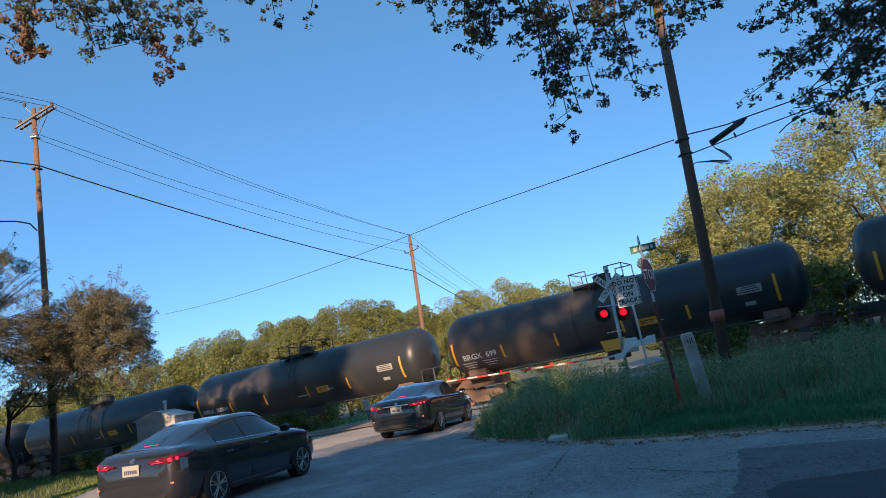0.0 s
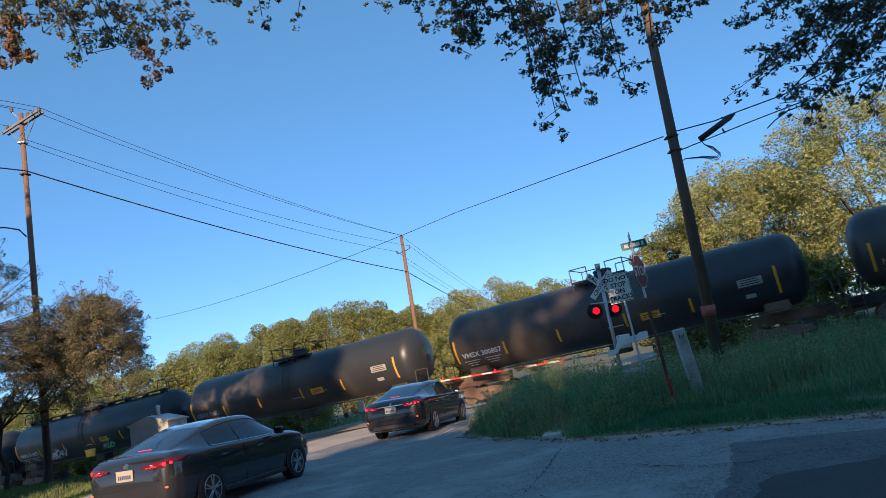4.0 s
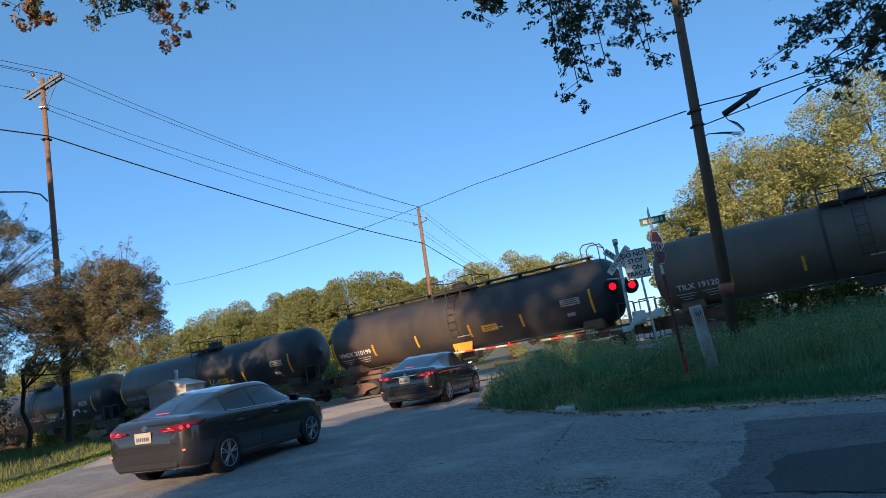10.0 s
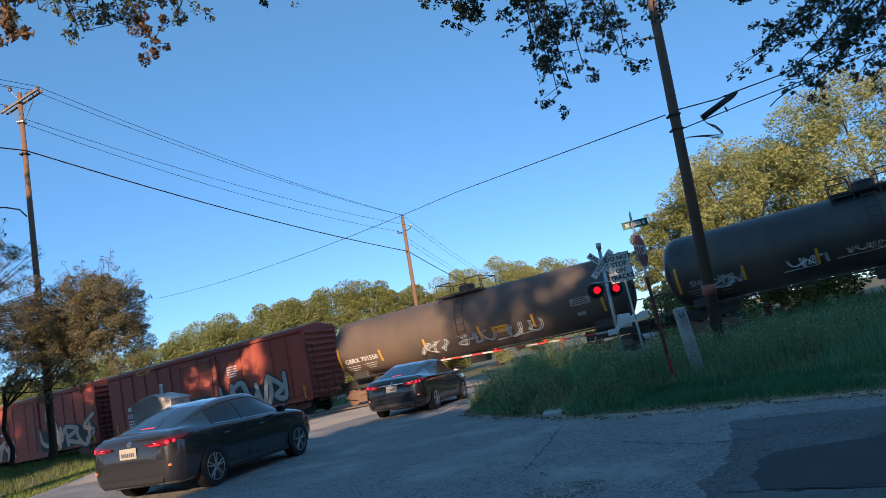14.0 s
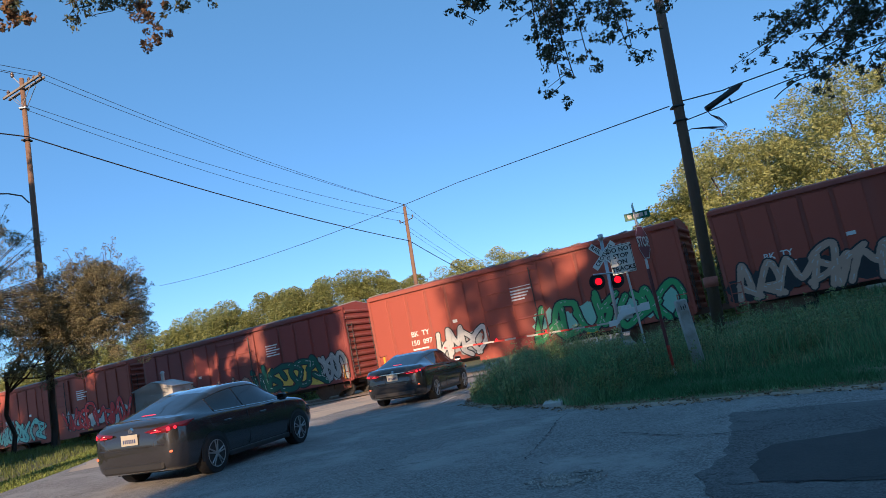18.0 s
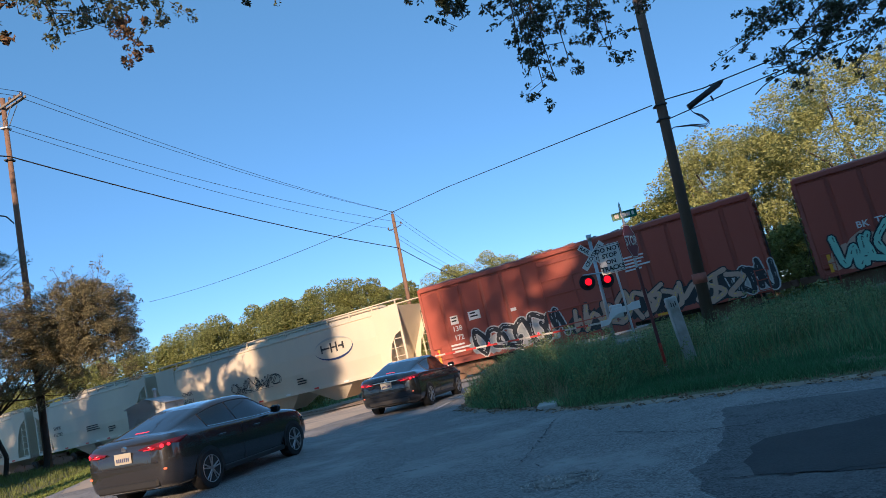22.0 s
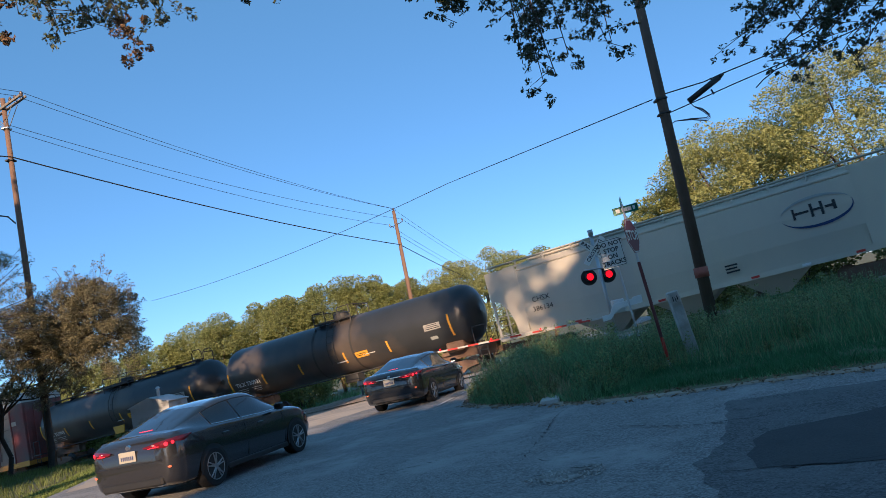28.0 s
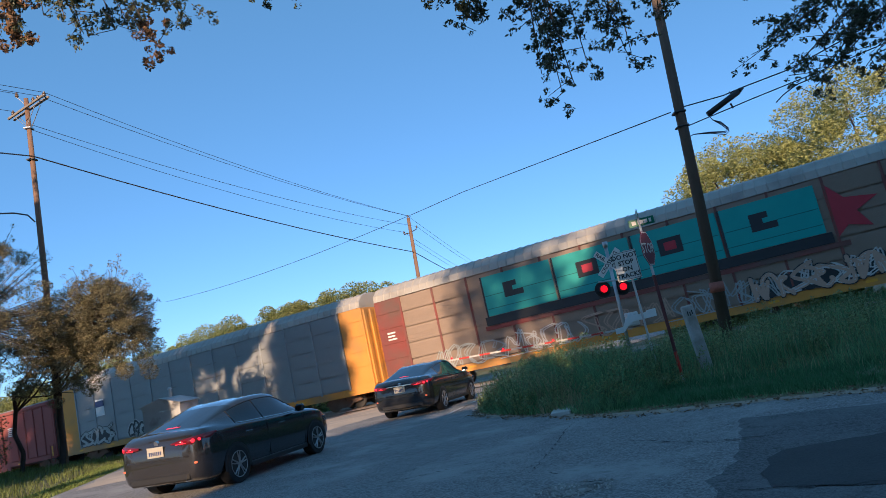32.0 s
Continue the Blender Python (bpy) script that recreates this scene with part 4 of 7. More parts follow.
LEFT_VERGE = [(-9.9, -5), (-9.7, 8), (-9.6, 14), (-10.5, 20.6), (-12.6, 27), (-12.2, 34), (-40, 45), (-40, -5)]
edge_green = mat("edge_grass", (0.2, 0.25, 0.055), 0.6, vary=0.25, island=0.5, through_light=0.35)
pts, hs = sow([(-9.75, 9), (-9.62, 14), (-10.5, 20.6), (-11.6, 24), (-12.7, 24), (-11.7, 20.4), (-11.0, 14), (-11.0, 9)], 12000, 15, 0.2, 0.08, 1.2, (-14, -9, 9, 25))
tagged(part("edge_grass", blades(pts, hs, 0.012, rng, 0.9), edge_green), "short bright green grass along the sunlit road edge", "grass", kind="stuff")
pts, hs = sow(LEFT_VERGE, 30000, 11, 0.35, 0.12, 2.5, (-26, -10, 10, 36))
tagged(part("verge_grass", blades(pts, hs, 0.009, rng, 0.6), mat("bright_grass", (0.12, 0.15, 0.035), 0.6, vary=0.2, island=0.4, through_light=0.3)), "short green roadside grass below the cedars", "grass", kind="stuff")
pts, hs = [], []
for s0, s1 in ((-70, -30), (-4, 30)):
    far_side = [tuple((U * s + N * (NEAR_SIDE + d)).xy) for s, d in ((s0, 6), (s1, 6), (s1, 14), (s0, 14))]
    p_, h_ = sow(far_side, 8000, 12, 0.8, 0.3, 2, (-60, 45, 15, 85))
    pts, hs = pts + p_, hs + h_
tagged(part("trackside_grass", blades(pts, hs, 0.02, rng, 0.5), grass_green), "tall weeds on the far side of the track", "grass", kind="stuff")

# ---- the freight train ----
def side_at(x, z, y=-1.55):
    return pose(x, y, z)


def bogie(parent, x, name="truck"):
    """A two-axle truck: side frames, bolster, wheels, springs."""
    b = None
    for sy in (-1.0, 1.0):
        out = [(-1.25, 0.42), (-1.1, 0.62), (-0.5, 0.72), (0.5, 0.72), (1.1, 0.62), (1.25, 0.42), (1.0, 0.38), (0.55, 0.3), (0.35, 0.14), (-0.35, 0.14), (-0.55, 0.3), (-1.0, 0.38)]
        f = prism(out, 0.14)
        bmesh.ops.translate(f, vec=(x, sy - 0.07, 0), verts=f.verts)
        b = join(b, f)
    b = box(0.4, 2.3, 0.22, x, 0, 0.5, bm=b)
    t = part(name, b, rust, parent, "rusty cast-steel truck side frame")
    for wx in (-0.87, 0.87):
        w = None
        for sy in (-0.76, 0.76):
            w = rod((x + wx, sy - 0.065, 0.42), (x + wx, sy + 0.065, 0.42), 0.42, sides=20, bm=w)
            w = rod((x + wx, sy - 0.1 * (1 if sy < 0 else -1), 0.42), (x + wx, sy, 0.42), 0.17, sides=10, bm=w)
        w = rod((x + wx, -0.95, 0.42), (x + wx, 0.95, 0.42), 0.08, sides=8, bm=w)
        part("wheelset", w, rust if wx < 0 else steel_dark, t)
    return t


def couplers(parent, length):
    for x0, x1 in ((-0.02, 1.4), (length + 0.02, length - 1.4)):
        b = box(abs(x1 - x0), 0.22, 0.26, (x0 + x1) / 2, 0, 0.72)
        b = box(0.3, 0.34, 0.3, x0 + (0.15 if x0 < 1 else -0.15), 0, 0.7, bevel=0.05, bm=b)
        part("coupler", b, rust, parent)


def bars(parent, x, z, w, h, n, material, y=-1.56, name="data_panel", seed=1):
    """Writing too small to read: plain bars."""
    r = random.Random(seed)
    b = None
    for i in range(n):
        k = r.uniform(0.6, 1.0) * w
        b = box(k, 0.004, h / n * 0.5, x - (w - k) / 2, y, z - i * h / n, bm=b)
    part(name, b, material, parent)


def marks(parent, xs, z, material=None, y=-1.56, w=0.09, h=0.5, name="reflector"):
    for x in xs:
        part(name, box(w, 0.006, h, x, y, z), material or yellow_paint, parent)


# abstract sprayed strokes in a unit cell, none of them a letter
STROKES = (((0.05, 0.02), (0.12, 0.95), (0.72, 0.8), (0.3, 0.5), (0.9, 0.08)), ((0.85, 0.9), (0.2, 0.98), (0.05, 0.45), (0.35, 0.03), (0.9, 0.15), (0.8, 0.5)),
           ((0.0, 0.9), (0.28, 0.05), (0.5, 0.62), (0.75, 0.03), (1.0, 0.97)), ((0.1, 0.0), (0.4, 1.0), (0.62, 0.35), (0.2, 0.38), (0.95, 0.0)),
           ((0.05, 0.95), (0.15, 0.1), (0.55, 0.02), (0.9, 0.4), (0.85, 1.0)), ((0.9, 0.97), (0.1, 0.75), (0.85, 0.3), (0.05, 0.02)),
           ((0.1, 0.05), (0.1, 1.0), (0.5, 0.45), (0.92, 1.0), (0.88, 0.02)), ((0.5, 1.02), (0.05, 0.55), (0.45, 0.0), (0.95, 0.5), (0.55, 0.98)))


def stroke(bm, p0, p1, th0, th1, yy):
    """One flat sprayed bar with blunt points."""
    (x0, z0), (x1, z1) = p0, p1
    dx, dz = x1 - x0, z1 - z0
    ln = math.hypot(dx, dz) or 1
    ox, oz, ex, ez = -dz / ln, dx / ln, dx / ln, dz / ln
    bm.faces.new([bm.verts.new((px, yy, pz)) for px, pz in (
        (x0 - ox * th0, z0 - oz * th0), (x0 - ox * th0 * 0.5 - ex * th0 * 0.8, z0 - oz * th0 * 0.5 - ez * th0 * 0.8), (x0 + ox * th0 * 0.5 - ex * th0 * 0.8, z0 + oz * th0 * 0.5 - ez * th0 * 0.8), (x0 + ox * th0, z0 + oz * th0),
        (x1 + ox * th1, z1 + oz * th1), (x1 + ox * th1 * 0.5 + ex * th1 * 0.8, z1 + oz * th1 * 0.5 + ez * th1 * 0.8), (x1 - ox * th1 * 0.5 + ex * th1 * 0.8, z1 - oz * th1 * 0.5 + ez * th1 * 0.8), (x1 - ox * th1, z1 - oz * th1))])


def forms(r, x, z, w, h, n, lean):
    """Bent stroke paths side by side, jittered and overlapping."""
    cell = w / n
    for i in range(n):
        fx_, fz_ = r.random() < 0.5, r.random() < 0.5
        g_ = [(1 - a if fx_ else a, 1 - b_ if fz_ else b_) for a, b_ in r.choice(STROKES)]
        sx_, tall, drop = cell * r.uniform(1.15, 1.7), h * r.uniform(0.8, 1.08), h * r.uniform(-0.04, 0.08)
        raw = [(x + cell * i + sx_ * (a + r.uniform(-0.16, 0.16)) + lean * b_ * h, z + drop + tall * min(1.05, max(0.0, b_ + r.uniform(-0.14, 0.14)))) for a, b_ in g_]
        out_ = []
        for k in range(len(raw) - 1):
            pa, pb, pc, pd = raw[max(0, k - 1)], raw[k], raw[k + 1], raw[min(len(raw) - 1, k + 2)]
            for q in range(4):
                t = q / 4
                out_.append(tuple(0.5 * (2 * b0 + (c0 - a0) * t + (2 * a0 - 5 * b0 + 4 * c0 - d0) * t * t + (3 * b0 - a0 - 3 * c0 + d0) * t ** 3) for a0, b0, c0, d0 in zip(pa, pb, pc, pd)))
        out_.append(raw[-1])
        yield out_


def tag_shapes(parent, x, z, w, h, colours, seed, y=-1.563, name="graffiti"):
    """Spray paint that cannot be read: thick bent strokes with an outline, shine lines and overspray."""
    r = random.Random(seed)
    n = max(4, int(w / (h * 0.55)))
    fill, edge, inner, cloud = bmesh.new(), bmesh.new(), bmesh.new(), bmesh.new()
    for lump in range(n):
        cx, cz_ = x + w * (lump + 0.5) / n, z + h * r.uniform(0.3, 0.5)
        rx, rz = w / n * r.uniform(0.6, 0.95), h * r.uniform(0.35, 0.55)
        vs = [cloud.verts.new((cx + rx * math.cos(a) * q, y + 0.0004 * lump, max(z - 0.04, cz_ + rz * math.sin(a) * q))) for a, q in ((2 * math.pi * j / 22, r.uniform(0.72, 1.1)) for j in range(22))]
        mid = cloud.verts.new((cx, y + 0.0004 * lump, cz_))
        for j in range(22):
            cloud.faces.new((mid, vs[j], vs[(j + 1) % 22]))
    th = h * 0.085
    count = 0
    for path in forms(r, x, z, w, h, n, r.uniform(-0.12, 0.18)):
        for p0, p1 in zip(path, path[1:]):
            a_, b_ = th * r.uniform(0.92, 1.1), th * r.uniform(0.9, 1.1)
            o = 0.0002 * (count % 24)
            stroke(edge, p0, p1, a_ + h * 0.045, b_ + h * 0.045, y - 0.004 - o)
            stroke(fill, p0, p1, a_, b_, y - 0.010 - o)
            if r.random() < 0.4:
                f0, f1 = r.uniform(0.05, 0.3), r.uniform(0.6, 0.95)
                q0, q1 = [(p0[0] + (p1[0] - p0[0]) * f + th * 0.35, p0[1] + (p1[1] - p0[1]) * f + th * 0.3) for f in (f0, f1)]
                stroke(inner, q0, q1, h * 0.014, h * 0.009, y - 0.0155 - 0.0001 * (count % 9))
            if r.random() < 0.06:
                stroke(edge, p1, (p1[0] + r.uniform(-0.02, 0.02), max(z - 0.1, p1[1] - h * r.uniform(0.15, 0.4))), h * 0.016, h * 0.008, y - 0.0035)
            count += 1
    haze = colours[2] if len(colours) > 3 else colours[1]
    for geo, colour, words in ((cloud, haze, "ragged sprayed background"), (edge, SPRAY["dark"] if colours[0] is not SPRAY["dark"] else SPRAY["white"], "sprayed outline"),
                               (fill, colours[0], "thick sprayed strokes"), (inner, colours[-1], "thin sprayed shine lines")):
        tagged(part(name, geo, colour, parent, words), kind="stuff")


def squiggle(parent, x, z, w, h, material, seed, y=-1.563, th=0.04, name="graffiti"):
    """A thin hand-drawn scrawl: outlined bent strokes and a long underline."""
    r = random.Random(seed)
    b = bmesh.new()
    n = max(3, int(w / (h * 0.6)))
    count = 0
    for path in forms(r, x, z, w, h, n, r.uniform(-0.1, 0.25)):
        for dx, dz in ((0, 0), (h * 0.13, -h * 0.05)):
            for p0, p1 in zip(path, path[1:]):
                stroke(b, (p0[0] + dx, p0[1] + dz), (p1[0] + dx, p1[1] + dz), th * 0.36, th * 0.28, y - 0.0003 * (count % 12))
                count += 1
        stroke(b, path[0], (path[0][0] + h * 0.13, path[0][1] - h * 0.05), th * 0.36, th * 0.3, y - 0.0003 * (count % 12))
        stroke(b, path[-1], (path[-1][0] + h * 0.13, path[-1][1] - h * 0.05), th * 0.36, th * 0.3, y - 0.0003 * (count % 12))
    if r.random() < 0.6:
        stroke(b, (x - 0.1 * w, z - 0.12 * h), (x + 0.9 * w, z - 0.06 * h), th * 0.3, th * 0.15, y - 0.004)
    tagged(part(name, b, material, parent, "thin angular scrawl"), kind="stuff")


def tank_car(length, label, paint, text, walkway=False, bands=False, seed=1, letter=None, text_size=0.42, outlet=False):
    """A tank car: cylinder with dished heads, stub sills, dome platform, ladders, trucks."""
    letter = letter or white_paint
    c = root("tank_car", Matrix.Identity(4), label, "tank car", group="freight train")
    rad, cz = 1.52, 2.98
    x0, x1 = 0.75, length - 0.75
    rings = [(x0, 0.02), (x0 + 0.03, 0.5), (x0 + 0.14, 0.95), (x0 + 0.32, 1.28), (x0 + 0.56, 1.46), (x0 + 0.8, rad)]
    rings += [((x0 + x1) / 2, rad + 0.0)] + [(x0 + x1 - x, r_) for x, r_ in rings[::-1]]
    k = 40
    vs = [(x, r_ * math.sin(2 * math.pi * j / k), cz + r_ * math.cos(2 * math.pi * j / k)) for x, r_ in rings for j in range(k)]
    fs = [(i * k + j, i * k + (j + 1) % k, (i + 1) * k + (j + 1) % k, (i + 1) * k + j) for i in range(len(rings) - 1) for j in range(k)]
    fs += [tuple(range(k)), tuple((len(rings) - 1) * k + j for j in range(k))[::-1]]
    part("tank", mesh_from(vs, fs), paint, c, smooth=True)

    def skin(x, z):
        """How far out the tank's near face lies at height z."""
        return -math.sqrt(max(0.01, (rad + 0.012) ** 2 - (z - cz) ** 2))

    for sx in ((0.25, 3.4), (length - 3.4, length - 0.25)):
        b = box(sx[1] - sx[0], 0.5, 0.45, sum(sx) / 2, 0, 0.85)
        b = box(1.0, 1.9, 0.5, 2.2 if sx[0] < 2 else length - 2.2, 0, 1.25, bevel=0.08, bm=b)
        part("stub_sill", b, rust if seed % 2 else steel_dark, c)
        ex = 0.45 if sx[0] < 2 else length - 0.45
        b = box(0.9, 2.9, 0.06, ex, 0, 1.22)
        for sy in (-1.4, 1.4):
            b = rod((ex - 0.35, sy, 1.2), (ex - 0.35, sy, 2.2), 0.025, bm=b)
            b = rod((ex + 0.35, sy, 1.2), (ex + 0.35, sy, 2.2), 0.025, bm=b)
            b = rod((ex - 0.35, sy, 2.2), (ex + 0.35, sy, 2.2), 0.025, bm=b)
            for rz in (0.45, 0.75, 1.0):
                b = rod((ex - 0.2, sy, rz), (ex + 0.25, sy, rz), 0.02, bm=b)
            b = rod((ex - 0.2, sy, 0.45), (ex - 0.2, sy, 1.2), 0.02, bm=b)
            b = rod((ex + 0.25, sy, 0.45), (ex + 0.25, sy, 1.2), 0.02, bm=b)
        part("end_platform", b, steel_dark, c)
    mid = length / 2
    b = rod((mid, 0, cz + rad - 0.1), (mid, 0, cz + rad + 0.34), 0.42, sides=18)
    b = rod((mid, 0, cz + rad + 0.34), (mid, 0, cz + rad + 0.42), 0.46, 0.36, sides=18, bm=b)
    part("manway", b, steel_dark, c)
    b = None
    px = 1.25
    for sy in (-0.95, 0.95):
        b = box(2 * px, 0.06, 0.06, mid, sy, cz + rad - 0.02, bm=b)
        for xx in (mid - px, mid - px + 0.8, mid + px - 0.8, mid + px):
            b = rod((xx, sy, cz + rad - 0.4), (xx, sy, cz + rad + 0.62), 0.024, bm=b)
        b = rod((mid - px, sy, cz + rad + 0.62), (mid - 0.45, sy, cz + rad + 0.62), 0.024, bm=b)
        b = rod((mid + 0.45, sy, cz + rad + 0.62), (mid + px, sy, cz + rad + 0.62), 0.024, bm=b)
    for xx in (mid - px, mid + px):
        b = rod((xx, -0.95, cz + rad + 0.62), (xx, 0.95, cz + rad + 0.62), 0.024, bm=b)
    b = box(2 * px, 0.5, 0.04, mid, -0.7, cz + rad - 0.06, bm=b)
    part("dome_platform", b, steel_dark, c, "dome platform with safety rails")
    b = None
    for sx in (mid - 0.22, mid + 0.22):
        pts = [(sx, -(rad + 0.12) * math.sin(a), cz + (rad + 0.12) * math.cos(a)) for a in np.linspace(0.35, 2.1, 7)]
        for p0, p1 in zip(pts, pts[1:]):
            b = rod(p0, p1, 0.022, sides=5, bm=b)
    for a in np.linspace(0.45, 2.05, 8):
        b = rod((mid - 0.22, -(rad + 0.12) * math.sin(a), cz + (rad + 0.12) * math.cos(a)), (mid + 0.22, -(rad + 0.12) * math.sin(a), cz + (rad + 0.12) * math.cos(a)), 0.018, sides=5, bm=b)
    part("ladder", b, steel_dark, c)
    b = None
    for sy in (-1.2, 1.2):
        b = rod((2.0, sy, 1.4), (length - 2.0, sy, 1.4), 0.03, bm=b)
    part("grab_rail", b, steel_dark, c)
    if walkway:
        b = box(length - 3.6, 0.55, 0.05, mid, -0.35, cz + rad + 0.1)
        for i in range(9):
            xx = 2.0 + i * (length - 4.0) / 8
            b = box(0.06, 0.5, 0.25, xx, -0.35, cz + rad - 0.12, bm=b)
        for near, out_ in ((2.2, 1.35), (length - 2.2, length - 1.35)):
            for sy in (-0.6, 0.3):
                hoop = [(near, sy, cz + rad + 0.1), (near, sy, cz + rad + 0.55), (near + (out_ - near) * 0.2, sy, cz + rad + 0.72), (near + (out_ - near) * 0.8, sy, cz + rad + 0.72), (out_, sy, cz + rad + 0.5), (out_, sy, cz + rad - 0.3)]
                for p0, p1 in zip(hoop, hoop[1:]):
                    b = rod(p0, p1, 0.026, sides=6, bm=b)
            b = rod((out_, -0.6, cz + rad + 0.5), (out_, 0.3, cz + rad + 0.5), 0.025, bm=b)
        part("top_walkway", b, steel_dark, c, "top walkway with hand rails")
    if bands:
        for xx in (mid - 1.3, mid + 1.3):
            vs = [(xx + dx, (rad + 0.03) * math.sin(2 * math.pi * j / k), cz + (rad + 0.03) * math.cos(2 * math.pi * j / k)) for dx in (-0.06, 0.06) for j in range(k)]
            part("tank_band", mesh_from(vs, [(j, (j + 1) % k, k + (j + 1) % k, k + j) for j in range(k)]), steel_dark, c)
    # reflectors and placards follow the tank's skin
    xs = (1.4, 4.0, 6.75, 9.9, 12.75, length - 1.9)
    for i, xx in enumerate(xs):
        b = bmesh.new()
        zz = np.linspace(cz - 0.95, cz - 0.35, 5) if i not in (0, 5) else np.linspace(cz - 0.95, cz + 0.15, 6)
        rows_ = [(b.verts.new((xx - 0.055, skin(xx, z) - 0.006, z)), b.verts.new((xx + 0.055, skin(xx, z) - 0.006, z))) for z in zz]
        for (a0, a1), (b0, b1) in zip(rows_, rows_[1:]):
            b.faces.new((a0, a1, b1, b0))
        part("reflector", b, yellow_paint, c)

    def plate(name, xx, z0, z1, w, material):
        off = 0.012 if name == "data_line" else 0.008
        b_ = bmesh.new()
        zz_ = np.linspace(z0, z1, 4)
        rr = [(b_.verts.new((xx - w / 2, skin(xx, z) - off, z)), b_.verts.new((xx + w / 2, skin(xx, z) - off, z))) for z in zz_]
        for (a0, a1), (b0, b1) in zip(rr, rr[1:]):
            b_.faces.new((a0, a1, b1, b0))
        part(name, b_, material, c)

    plate("placard", 11.0, cz - 0.84, cz - 0.52, 0.85, yellow_paint)
    plate("data_line", 11.0, cz - 0.74, cz - 0.71, 0.6, black_paint)
    plate("data_line", 11.0, cz - 0.65, cz - 0.62, 0.6, black_paint)
    if outlet:
        part("outlet_cover", prism([(8.7, 1.85), (9.85, 1.85), (9.75, 1.35), (8.85, 1.35)], 0.08, bevel=0.02), yellow_paint, c, "yellow bottom outlet guard", at=pose(0, -1.25, 0))
    plate("data_panel", length - 2.9, cz - 0.42, cz - 0.1, 0.95, mat("dull_placard", (0.34, 0.33, 0.3), 0.7, vary=0.2, scale=6))
    for i in range(3):
        plate("data_line", length - 2.9, cz - 0.36 + 0.09 * i, cz - 0.325 + 0.09 * i, 0.8 - 0.1 * i, black_paint)
    plate("data_panel", length - 3.0, cz - 0.9, cz - 0.74, 0.4, SPRAY["pale"])
    tilt = lambda x, z: pose(x, skin(x, z) - 0.01, z, rx=-math.degrees(math.asin(max(-0.9, min(0.9, (z - cz) / rad)))))
    zt = cz - 0.66
    lettering(text, text_size * 0.86, letter, c, tilt(2.75, zt), "reporting_mark", bold=0.008)
    for i in range(6):
        z = cz - 0.94 - 0.11 * (i % 3)
        plate("data_line", 2.1 + 1.1 * (i // 3), z, z + 0.03, 0.85 - 0.2 * (i % 3), letter)
    plate("data_line", length * 0.62, cz - 0.75, cz - 0.71, 0.8, letter)
    plate("data_line", length * 0.52, cz - 0.85, cz - 0.8, 0.7, letter)
    for bx in (2.3, length - 2.3):
        bogie(c, bx)
    couplers(c, length)
    b = box(0.9, 0.7, 0.5, mid, 0, 0.95, bevel=0.05)
    part("bottom_outlet", b, steel_dark, c)
    return c, skin, cz


